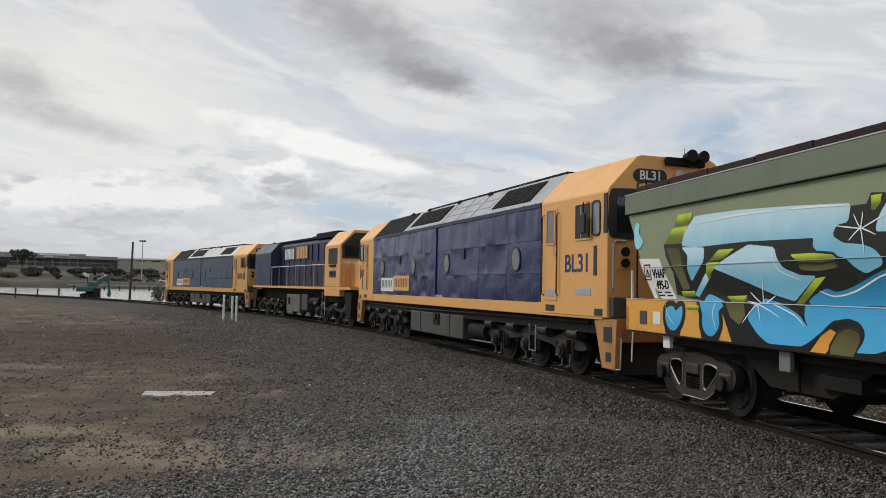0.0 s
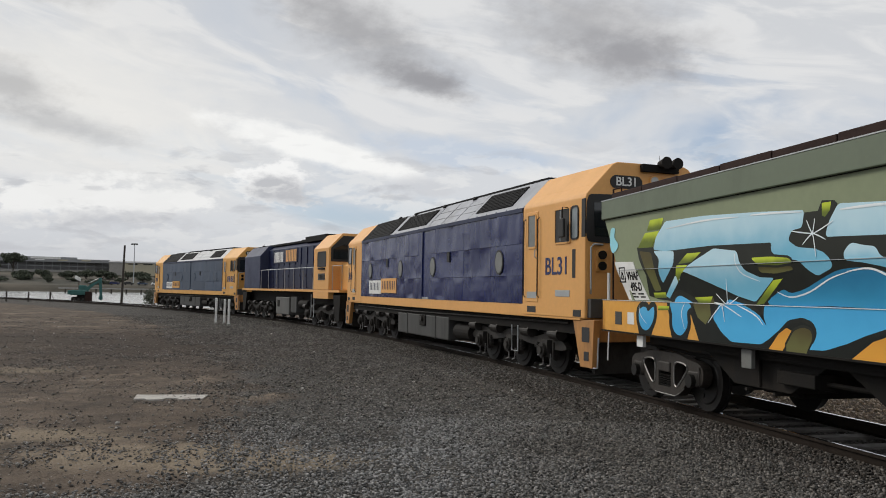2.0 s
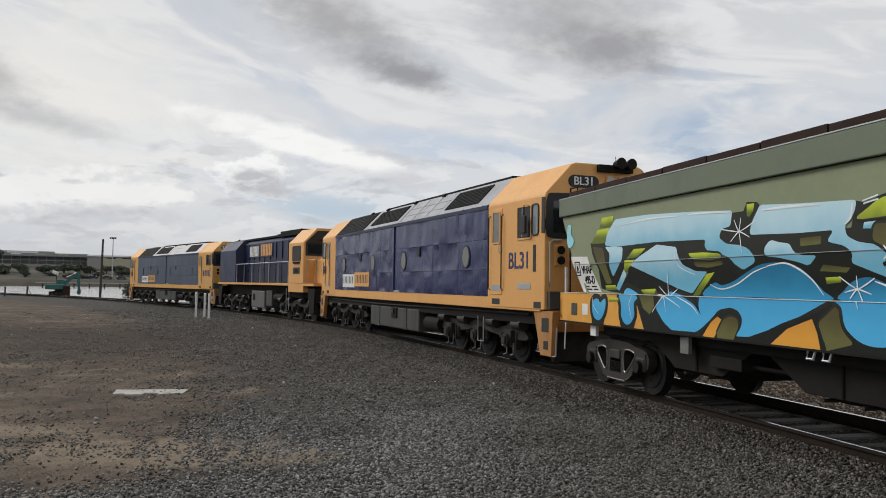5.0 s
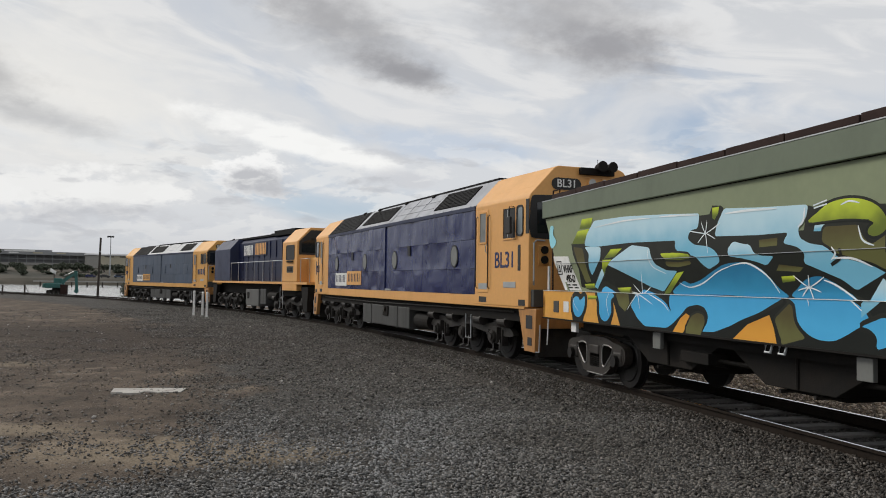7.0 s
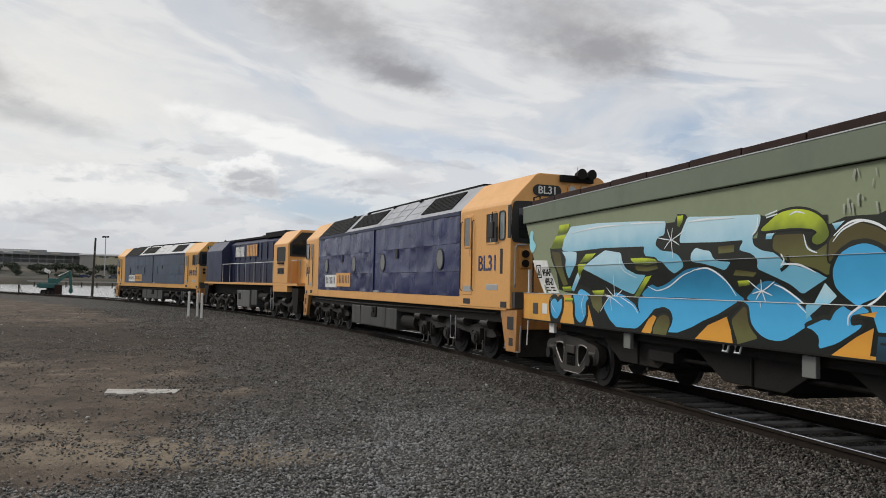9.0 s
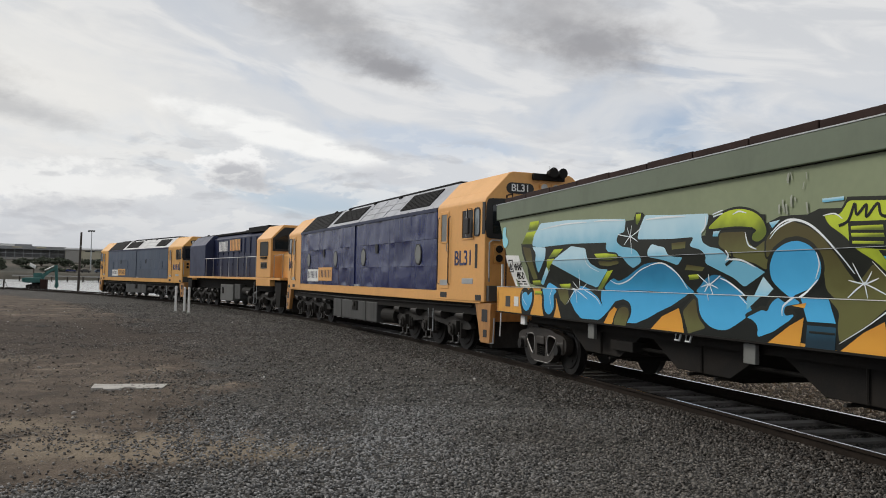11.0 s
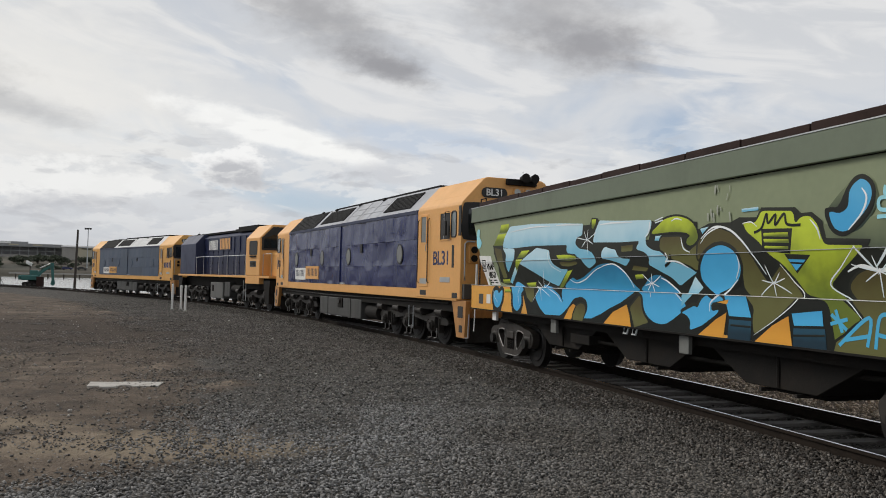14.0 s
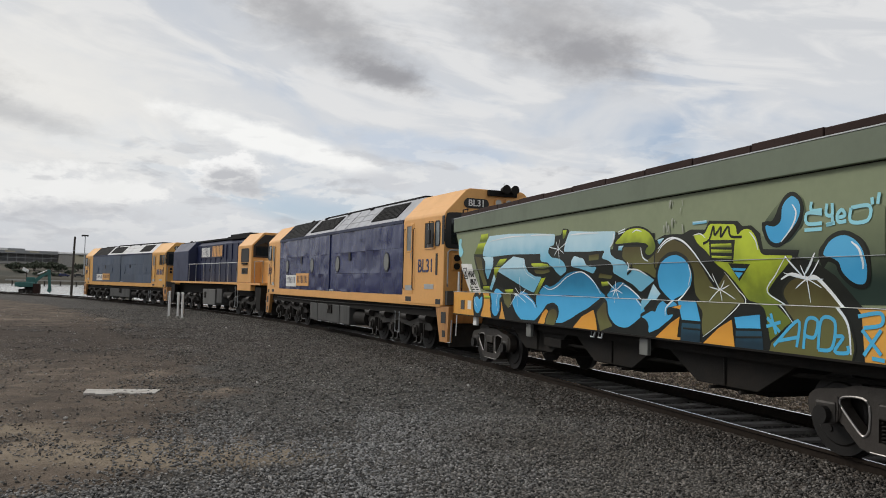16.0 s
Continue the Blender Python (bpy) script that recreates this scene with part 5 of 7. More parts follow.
    coat("ink", ((10.52, 2.01), (10.73, 2.00), (10.71, 1.98), (10.53, 1.99)))
    coat("ink", ((11.06, 2.24), (11.65, 2.21), (11.61, 2.14), (11.57, 2.17), (11.06, 2.19)))
    coat("olive", ((11.34, 1.73), (11.43, 1.85), (11.56, 1.91), (11.76, 1.93), (11.91, 1.89), (12.07, 1.76), (12.19, 1.61), (12.34, 1.44), (12.38, 1.13), (11.90, 1.14), (11.25, 1.14), (11.22, 1.18), (11.57, 1.40), (11.46, 1.56)), True)
    coat("blue", ((9.39, 1.61), (9.80, 1.61), (9.90, 1.36), (9.49, 1.36)))
    coat("teal", ((9.49, 1.32), (9.90, 1.32), (9.89, 1.15), (9.46, 1.15)))
    coat("blue", ((10.57, 1.44), (11.02, 1.49), (11.04, 1.33), (10.61, 1.31)))
    coat("teal", ((10.60, 1.28), (11.06, 1.30), (11.09, 1.14), (10.59, 1.13)))
    coat("orange", ((8.86, 1.15), (9.22, 1.30), (9.44, 1.40), (9.38, 1.13)))
    coat("orange", ((9.96, 1.14), (10.26, 1.29), (10.52, 1.41), (10.58, 1.13)))
    coat("orange", ((9.25, 1.52), (9.48, 1.56), (9.45, 1.50)))
    coat("sky", ((11.12, 2.52), (11.26, 2.50), (11.36, 2.56), (11.38, 2.70), (11.44, 2.78), (11.54, 2.82), (11.64, 2.75), (11.66, 2.64), (11.60, 2.52), (11.46, 2.39), (11.33, 2.31), (11.20, 2.34), (11.13, 2.44)), True)
    coat("sky", ((12.00, 2.16), (12.07, 2.28), (12.19, 2.34), (12.32, 2.34), (12.45, 2.27), (12.53, 2.15), (12.55, 2.00), (12.51, 1.87), (12.42, 1.85), (12.32, 1.89), (12.23, 1.98), (12.20, 2.07), (12.12, 2.12)), True)
    coat("pale", ((9.71, 2.66), (10.01, 2.66), (10.01, 2.62), (9.71, 2.62)))
    coat("pale", ((8.88, 2.46), (9.06, 2.48), (8.93, 2.39)))
    line("ink", 0.05, ((8.18, 2.15), (8.19, 2.06), (8.04, 1.98)))
    line("white", 0.04, ((5.01, 1.78), (5.26, 1.72), (5.60, 1.78), (5.98, 1.93), (6.28, 2.00)))
    line("white", 0.05, ((6.25, 2.00), (6.56, 2.03), (6.78, 1.97), (7.00, 1.84), (7.15, 1.67)))
    line("white", 0.05, ((7.90, 1.82), (8.06, 1.77), (8.25, 1.67), (8.49, 1.51)))
    line("white", 0.035, ((4.19, 2.28), (4.21, 2.15), (4.34, 2.01), (4.69, 1.91)))
    line("white", 0.035, ((4.19, 1.62), (4.63, 1.49), (4.81, 1.37)))
    line("white", 0.03, ((1.45, 1.55), (1.51, 1.39), (1.71, 1.26)))
    line("white", 0.03, ((2.91, 1.60), (2.82, 1.45), (2.91, 1.23)))
    line("white", 0.04, ((7.80, 2.63), (8.01, 2.67)))
    line("white", 0.04, ((7.81, 2.60), (8.01, 2.63)))
    line("white", 0.05, ((8.07, 2.17), (8.12, 2.10), (8.05, 2.03)))
    line("white", 0.06, ((7.66, 2.62), (7.64, 2.48), (7.55, 2.41)))
    line("white", 0.05, ((2.35, 2.73), (3.43, 2.77), (4.28, 2.75)))
    line("white", 0.05, ((4.54, 2.75), (5.10, 2.73), (5.55, 2.70)))
    line("white", 0.06, ((6.18, 2.67), (6.64, 2.67), (7.19, 2.65)))
    line("white", 0.045, ((8.45, 2.37), (8.51, 2.22), (8.66, 2.16)))
    line("white", 0.04, ((8.89, 2.27), (9.02, 2.38), (9.22, 2.45), (9.38, 2.46)))
    line("white", 0.05, ((8.06, 2.05), (8.35, 2.04), (8.61, 1.95)))
    line("white", 0.04, ((8.21, 2.60), (8.33, 2.63), (8.47, 2.60)))
    line("white", 0.055, ((8.90, 2.33), (9.08, 2.44), (9.26, 2.47), (9.50, 2.41), (9.72, 2.27), (9.93, 2.08), (10.11, 1.87)))
    line("white", 0.03, ((10.35, 1.99), (10.55, 1.79), (10.68, 1.63), (10.38, 1.40), (9.95, 1.16)))
    line("white", 0.04, ((9.62, 2.10), (9.64, 1.97), (9.56, 1.82)))
    line("white", 0.05, ((9.10, 1.40), (9.11, 1.50), (9.22, 1.58), (9.41, 1.68), (9.59, 1.81)))
    line("white", 0.035, ((11.45, 2.16), (11.26, 1.96), (11.08, 1.76), (11.37, 1.60), (11.56, 1.42)))
    line("white", 0.09, ((11.33, 1.90), (11.51, 1.96), (11.72, 1.91), (11.86, 1.92), (12.02, 1.79), (12.16, 1.64), (12.33, 1.44), (12.37, 1.14)))
    line("white", 0.05, ((11.43, 2.16), (11.55, 2.04), (11.66, 1.94)))
    line("white", 0.06, ((11.88, 2.18), (11.80, 2.06), (11.70, 1.95)))
    line("white", 0.05, ((11.54, 2.73), (11.60, 2.63), (11.54, 2.48), (11.37, 2.32)))
    line("white", 0.06, ((12.37, 2.28), (12.47, 2.20), (12.51, 2.07), (12.50, 2.00)))
    line("white", 0.04, ((10.84, 2.46), (10.94, 2.36), (10.99, 2.24)))
    line("white", 0.03, ((9.72, 2.48), (9.88, 2.49), (9.99, 2.43)))
    line("ink", 0.04, ((9.94, 2.36), (10.07, 2.41), (10.15, 2.57), (10.18, 2.46), (10.30, 2.55), (10.30, 2.43), (10.44, 2.55), (10.49, 2.43), (10.70, 2.41)))
    line("ink", 0.03, ((7.73, 2.43), (8.25, 2.44), (8.59, 2.41)))
    line("ink", 0.03, ((9.52, 1.25), (9.89, 1.25)))
    line("ink", 0.03, ((10.59, 1.20), (11.06, 1.23)))
    line("tag", 0.05, ((11.83, 2.73), (11.83, 2.64), (11.98, 2.63)))
    line("tag", 0.05, ((11.98, 2.59), (11.77, 2.61), (11.77, 2.50), (11.98, 2.49)))
    line("tag", 0.05, ((11.73, 2.43), (11.98, 2.43)))
    line("tag", 0.05, ((12.05, 2.69), (12.04, 2.58), (12.12, 2.57), (12.12, 2.69)))
    line("tag", 0.05, ((12.12, 2.57), (12.12, 2.48), (12.04, 2.47), (12.16, 2.48)))
    line("tag", 0.05, ((12.20, 2.53), (12.29, 2.55), (12.25, 2.61), (12.19, 2.56), (12.21, 2.49), (12.31, 2.49)))
    line("tag", 0.05, ((12.37, 2.62), (12.60, 2.62), (12.58, 2.48), (12.37, 2.48), (12.37, 2.62)))
    line("tag", 0.05, ((12.63, 2.70), (12.64, 2.63)))
    line("tag", 0.05, ((12.72, 2.74), (12.70, 2.63)))
    line("tagb", 0.05, ((11.26, 1.15), (11.64, 1.45), (11.62, 1.16)))
    line("tagb", 0.05, ((11.34, 1.21), (11.64, 1.27)))
    line("tagb", 0.05, ((11.72, 1.15), (11.77, 1.46), (11.92, 1.46), (11.88, 1.29), (11.75, 1.29)))
    line("tagb", 0.05, ((11.93, 1.16), (11.98, 1.48), (12.16, 1.46), (12.12, 1.19), (11.93, 1.16)))
    line("tagb", 0.05, ((12.15, 1.31), (12.27, 1.31), (12.16, 1.16), (12.33, 1.16), (12.33, 1.23)))
    line("tagb", 0.05, ((11.21, 1.51), (11.30, 1.28)))
    line("tagb", 0.05, ((11.14, 1.36), (11.37, 1.42)))
    line("tagb", 0.05, ((11.15, 1.46), (11.36, 1.31)))
    line("tagb", 0.05, ((12.46, 1.53), (12.73, 1.57), (12.74, 1.46), (12.53, 1.42)))
    line("tagb", 0.05, ((12.51, 1.40), (12.74, 1.17)))
    line("tagb", 0.05, ((12.74, 1.41), (12.53, 1.15)))
    line("tagb", 0.05, ((12.63, 1.13), (12.78, 1.12)))


SEAM, SILL_TOP, LEAN = 2.13, 1.618, 0.08


def leaning(z):
    """How far the lower side sheet leans in at a height: it stands proud again at the sill."""
    return LEAN * (SEAM - z) / (SEAM - SILL_TOP) if SILL_TOP - 0.001 <= z <= SEAM else 0.0


def clipped(poly, z, above):
    """The part of a convex outline over or under a height."""
    out = []
    for p, q in zip(poly, poly[1:] + poly[:1]):
        pin, qin = (p[2] >= z) == above, (q[2] >= z) == above
        if pin:
            out.append(p)
        if pin != qin:
            f = (z - p[2]) / (q[2] - p[2])
            out.append((p[0] + f * (q[0] - p[0]), p[1] + f * (q[1] - p[1]), z))
    return out


def fold(bm, k=1, cut=True):
    """Lay a flat coat on the folded side: cut it along the folds, then lean its middle band in."""
    if cut:
        bm.normal_update()
        bmesh.ops.triangulate(bm, faces=list(bm.faces))
        tris = [[tuple(v.co) for v in f.verts] for f in bm.faces]
        bm.clear()
        levels = (-9.0, SILL_TOP - 0.006, SILL_TOP, SEAM, 9.0)
        for tri in tris:
            for z0, z1 in zip(levels, levels[1:]):
                poly = clipped(clipped(tri, z0, True), z1, False)
                if len(poly) > 2:
                    bm.faces.new([bm.verts.new(p) for p in poly])
    for v in bm.verts:
        v.co.y -= k * leaning(v.co.z)
    return bm


def grow(outline, d):
    """The outline moved outwards by d."""
    n = len(outline)
    area = sum(outline[i][0] * outline[(i + 1) % n][1] - outline[(i + 1) % n][0] * outline[i][1] for i in range(n))
    s = 1 if area > 0 else -1
    out = []
    for i in range(n):
        a, b = outline[i - 1], outline[(i + 1) % n]
        tx, ty = b[0] - a[0], b[1] - a[1]
        l = math.hypot(tx, ty) or 1
        out.append((outline[i][0] + s * ty / l * d, outline[i][1] - s * tx / l * d))
    return out


def softened(outline, most):
    """An outline with its corners cut back a little, as a spray can turns them."""
    out = []
    for a, p, b in zip(outline[-1:] + outline[:-1], outline, outline[1:] + outline[:1]):
        for q in (a, b):
            l = math.dist(p, q) or 1.0
            f = min(0.3, most / l)
            out.append((p[0] + (q[0] - p[0]) * f, p[1] + (q[1] - p[1]) * f))
    return tuple(out)


def flat(name, bm, material, parent):
    """A thin coat that faces outwards."""
    for f in bm.faces:
        f.normal_update()
        if f.normal.y < 0:
            f.normal_flip()
    me = bpy.data.meshes.new(name)
    bm.to_mesh(me)
    bm.free()
    me.materials.append(material)
    ob = new(name, me)
    ob.parent = parent
    return ob


def ribbon(parent, kind, pts, width, lift):
    """A spray line of even width."""
    o = curve_outline(pts, 6, False) if len(pts) > 2 else list(pts)
    bm = B()
    left, right = [], []
    for i, p in enumerate(o):
        a, b = o[max(i - 1, 0)], o[min(i + 1, len(o) - 1)]
        tx, ty = b[0] - a[0], b[1] - a[1]
        l = math.hypot(tx, ty) or 1
        w = width * (0.5 if kind != "white" else 0.5 * (0.35 + 0.65 * math.sin(math.pi * (i + 0.5) / len(o))))
        left.append(bm.verts.new((HOP_L / 2 - p[0] + ty / l * w, lift, p[1] + tx / l * w)))
        right.append(bm.verts.new((HOP_L / 2 - p[0] - ty / l * w, lift, p[1] - tx / l * w)))
    for i in range(len(o) - 1):
        bm.faces.new((left[i], left[i + 1], right[i + 1], right[i]))
    return flat("spray_line", fold(bm), SPRAY[kind], parent)


def plate(outer, holes, y0, y1):
    """A flat plate with openings through it, drawn out across its thickness."""
    bm = B()
    for loop in (outer, *holes):
        vs = [bm.verts.new((x, y0, z)) for x, z in loop]
        for i in range(len(vs)):
            bm.edges.new((vs[i], vs[(i + 1) % len(vs)]))
    bmesh.ops.triangle_fill(bm, edges=list(bm.edges), use_beauty=True)
    ext = bmesh.ops.extrude_face_region(bm, geom=list(bm.faces), use_keep_orig=True)
    for g in ext["geom"]:
        if isinstance(g, bmesh.types.BMVert):
            g.co.y = y1
    return bm


def hopper_bogie(parent, xc):
    bogie = part("bogie_bolster", box(B(), -0.16, 0.16, -0.95, 0.95, 0.42, 0.68), GRIME, parent, "grimy bogie bolster", bevel=0.03)
    bogie.location = (xc, 0, 0)
    for x in (-0.895, 0.895):
        wheelset(bogie, x, 0.45)
    for k in (-1, 1):
        # cast side frame with two windows and a spring nest
        outer = curve_outline([(-1.16, 0.60), (-1.02, 0.71), (-0.7, 0.75), (-0.4, 0.81), (0.4, 0.81), (0.7, 0.75), (1.02, 0.71), (1.16, 0.60), (1.12, 0.42), (0.95, 0.36),
                               (0.72, 0.40), (0.54, 0.26), (0.34, 0.15), (-0.34, 0.15), (-0.54, 0.26), (-0.72, 0.40), (-0.95, 0.36), (-1.12, 0.42)], 3)
        tri = curve_outline([(0.34, 0.66), (0.62, 0.67), (0.70, 0.59), (0.50, 0.38), (0.38, 0.30), (0.31, 0.40)], 4)
        nest = [(-0.20, 0.66), (0.20, 0.66), (0.20, 0.27), (-0.20, 0.27)]
        left = [(-x, z) for x, z in tri]
        bm = plate(outer, (tri, left, nest), k * 0.955, k * 1.105)
        sf = part("side_frame", bm, CAST, bogie, "grimy brown cast steel bogie side frame")
        for hole in (tri, left):
            part("opening_rim", tube(B(), [(x, k * 1.108, z) for x, z in hole + hole[:1]], 0.014), WORN, sf, "bright worn rim of a frame opening")
        for x in (-0.895, 0.895):
            bm = B()
            box(bm, x - 0.15, x + 0.15, k * 1.03 - 0.10, k * 1.03 + 0.10, 0.36, 0.60)
            part("axle_box", bm, GRIME, sf, bevel=0.03)
            part("bearing_cap", cyl(B(), (x, k * 1.16, 0.45), "y", 0.10, 0.04, 16), WHEEL, sf)
        for x in (-0.13, 0, 0.13):
            bm = B()
            pts = [(x + 0.05 * math.cos(a * 0.8), k * 1.06 + 0.05 * math.sin(a * 0.8), 0.28 + a * 0.0048) for a in range(42)]
            tube(bm, pts, 0.011, 5)
            part("coil_spring", bm, BLACK, sf)
        part("bolster_end", box(B(), -0.19, 0.19, k * 0.9, k * 1.13, 0.50, 0.66), CAST, sf, bevel=0.02)
        part("wear_edge", tube(B(), [(-0.62, k * 1.108, 0.30), (-0.5, k * 1.11, 0.22), (-0.34, k * 1.11, 0.155), (0.3, k * 1.11, 0.155)], 0.009), WORN, sf, "bright worn lower edge")
        part("brake_beam", box(B(), -0.62, 0.62, k * 0.80, k * 0.90, 0.28, 0.36), BLACK, bogie, bevel=0.02)
        for x in (-0.895, 0.895):
            part("adapter_rib", tube(B(), [(x - 0.17, k * 1.12, 0.66), (x - 0.19, k * 1.13, 0.52), (x - 0.17, k * 1.12, 0.40)], 0.012), CAST, sf)
    return bogie


def grain_hopper():
    L, W = HOP_L, 1.39
    X = lambda u: L / 2 - u
    hop = empty("grain_hopper_wagon", "olive green grain hopper wagon with blue and lime spray-painted side", "hopper wagon")
    # side sheets: upper, middle; the ends slope in towards the bottom
    def sheet(z0, z1, u0, u1, y, k, name, material, label=""):
        bm = B()
        prism(bm, [(X(u0), z1), (X(L - u0), z1), (X(L - u1), z0), (X(u1), z0)], *sorted((k * (y - 0.05), k * y)), "y")
        return part(name, fold(bm, k, False), material, hop, label, bevel=0.006)
    for k in (-1, 1):
        sheet(2.135, 3.06, 0.05, 0.62, W - 0.006, k, "side_sheet", HOPGREEN, "olive green upper side sheet")
        sheet(SILL_TOP, 2.13, 0.625, 1.08, W - 0.006, k, "side_sheet", HOPGREEN, "olive green lower side sheet")
        rim = part("top_rim", box(B(), X(L - 0.04), X(0.04), k * (W - 0.04), k * (W + 0.055), 3.05, 3.385), HOPRIM, hop, "dark green top rim", bevel=0.012)
        part("rim_lip", box(B(), X(L - 0.03), X(0.03), k * (W - 0.02), k * (W + 0.062), 3.38, 3.395), GALV, rim, "bare bright rim lip")
        # black strip added as the shadow line under the rim's overhang
        part("rim_shadow_strip", box(B(), X(L - 0.05), X(0.05), k * (W - 0.02), k * (W + 0.012), 3.042, 3.06), BLACK, rim)
        part("weld_strip", box(B(), X(L - 0.6), X(0.6), *sorted((k * (W - 0.01), k * (W + 0.012))), 2.129, 2.135), GALV, hop, "pale seam strip")
        # white stands for the sky light that the ledge's top catches
        part("sill_ledge", box(B(), X(L), X(0), *sorted((k * (W - 0.12), k * (W + 0.012))), 1.609, 1.616), WHITE, hop, "ledge along the sill, sky light painted white")
        sill = part("side_sill", box(B(), X(L), X(0), k * (W - 0.09), k * W, 1.08, 1.605), HOPYELLOW, hop, "amber yellow side sill", bevel=0.008)
        part("sill_lip", box(B(), X(L), X(0), k * (W - 0.08), k * (W + 0.02), 1.06, 1.085), BLACK, sill)
        for u in (1.15, 13.1):
            part("door_label", box(B(), X(u + 0.12), X(u - 0.12), k * W, k * (W + 0.008), 1.22, 1.42), WHITE, sill, "small white card holder")
        part("sill_plate", box(B(), X(0.8), X(0.55), k * W, k * (W + 0.008), 1.2, 1.42), TANK, sill)
        for u in (1.35, 4.35, 8.45, 13.0):
            hk = part("card_bracket", box(B(), X(u + 0.11), X(u - 0.11), k * (W - 0.12), k * (W - 0.06), 0.86 if u < 2 else 0.80, 1.04), WHITE if u in (1.35,) else DUSTY, hop, "pale metal bracket under the sill", bevel=0.006)
        for u in (7.0, 7.25):
            part("rope_eye", tube(B(), [(X(u - 0.06), k * (W - 0.03), 1.06), (X(u - 0.05), k * (W - 0.01), 0.97), (X(u + 0.05), k * (W - 0.01), 0.97), (X(u + 0.06), k * (W - 0.03), 1.06)], 0.016), GALV, hop, "bright rope eye")
        # rusty cover rail in sections along the top
        for j in range(12):
            u0 = 0.15 + j * (L - 0.3) / 12
            part("cover_rail", box(B(), X(u0 + (L - 0.3) / 12 - 0.02), X(u0), k * (W - 0.26), k * (W - 0.10), 3.36, 3.53 + 0.01 * (j % 2)), RUST, hop, "rusty roof cover rail", bevel=0.012)
    # hopper inside, end slopes, discharge chutes
    bm = B()
    prism(bm, [(X(0.2), 3.08), (X(L - 0.2), 3.08), (X(L - 1.15), 1.6), (X(1.15), 1.6)], -W + 0.16, W - 0.16, "y")
    part("hopper_body", bm, HOPGREEN, hop)
    part("top_cover", box(B(), X(L - 0.1), X(0.1), -W + 0.05, W - 0.05, 3.1, 3.42), RUST, hop, "rust brown roof cover")
    for u in (4.35, 7.2, 10.05):
        bm = B()
        prism(bm, [(X(u - 1.42), 1.62), (X(u + 1.42), 1.62), (X(u + 1.42), 1.0), (X(u + 0.6), 0.54), (X(u - 0.6), 0.54), (X(u - 1.42), 1.0)], -1.12, 1.12, "y")
        c = part("discharge_chute", bm, BLACK, hop, "black discharge chute", bevel=0.01)
        part("chute_gate", box(B(), X(u + 0.42), X(u - 0.42), -0.8, 0.8, 0.45, 0.55), BLACK, c, bevel=0.01)
        for e in (-0.3, 0.3):
            part("gate_rack", tube(B(), [(X(u + e), 0.7, 0.5), (X(u + e), 1.14, 0.5)], 0.025), GRIME, c)
        part("chute_rib", tube(B(), [(X(u), 1.13, 1.02), (X(u), 1.13, 0.56)], 0.02), BLACK, c)
    for k in (-1, 1):
        part("under_rail", box(B(), X(12.9), X(1.5), *sorted((k * 1.12, k * 1.2)), 0.92, 1.09), BLACK, hop, "black underframe rail")
    part("centre_sill", box(B(), X(L - 0.1), X(0.1), -0.25, 0.25, 0.72, 1.1), BLACK, hop)
    part("train_pipe", tube(B(), [(X(1.0), 1.0, 0.9), (X(5), 1.02, 0.72), (X(9), 1.02, 0.72), (X(13.4), 1.0, 0.9)], 0.03), BLACK, hop)
    part("brake_reservoir", cyl(B(), (X(5.0), 0.75, 0.78), "x", 0.19, 0.4, 18), BLACK, hop)
    part("brake_lever_frame", box(B(), X(5.5), X(4.8), 0.9, 1.2, 0.66, 0.82), BLACK, hop, bevel=0.01)
    for end in (-1, 1):
        ex = end * L / 2
        part("end_beam", box(B(), *sorted((ex, ex - 0.12 * end)), -W, W, 1.07, 1.5), HOPYELLOW, hop, "amber yellow end beam", bevel=0.01)
        part("end_sheet", prism(B(), [(ex - 0.06 * end, 3.06), (ex - 0.12 * end, 3.06), (ex - 1.16 * end, 1.61), (ex - 1.10 * end, 1.61)], -W + 0.05, W - 0.05, "y"), HOPGREEN, hop)
        for k in (-1, 1):
            part("end_ladder", tube(B(), [(ex - 0.03 * end, k * 1.2, 1.5), (ex - 0.02 * end, k * 1.2, 3.3), (ex - 0.02 * end, k * 1.2, 3.62), (ex - 0.35 * end, k * 1.2, 3.62), (ex - 0.35 * end, k * 1.2, 3.4)], 0.018), RUST, hop, "thin rusty end ladder rail")
            part("hand_hold", tube(B(), [(ex - 0.3 * end, k * (W + 0.01), 1.05), (ex - 0.3 * end, k * (W + 0.03), 0.55)], 0.014), WHITE, hop, "white shunter's handhold")
            part("lamp_bracket", tube(B(), [(ex + 0.05 * end, k * 1.25, 1.5), (ex + 0.05 * end, k * 1.25, 2.1)], 0.03), WHITE, hop)
        part("coupler", box(B(), *sorted((ex, ex + 0.5 * end)), -0.11, 0.11, 0.76, 0.98), GRIME, hop, bevel=0.03)
    # number plate panel on the side sheet
    k = 1
    bm = prism(B(), [(X(0.50), 2.28), (X(1.22), 2.26), (X(1.66), 1.63), (X(0.92), 1.63)], W - 0.006, W + 0.004, "y")
    lab = part("data_panel", fold(bm), WHITE, hop, "white data panel with black lettering")
    lettering("wagon_code", "VHAF", 0.2, pose(X(1.18), W + 0.007 - leaning(2.02), 2.02, 98.9, 0, 180), BLACK, lab, squeeze=0.85)
    lettering("wagon_code", "495-D", 0.2, pose(X(1.26), W + 0.007 - leaning(1.84), 1.84, 98.9, 0, 180), BLACK, lab, squeeze=0.78)
    bm = B()
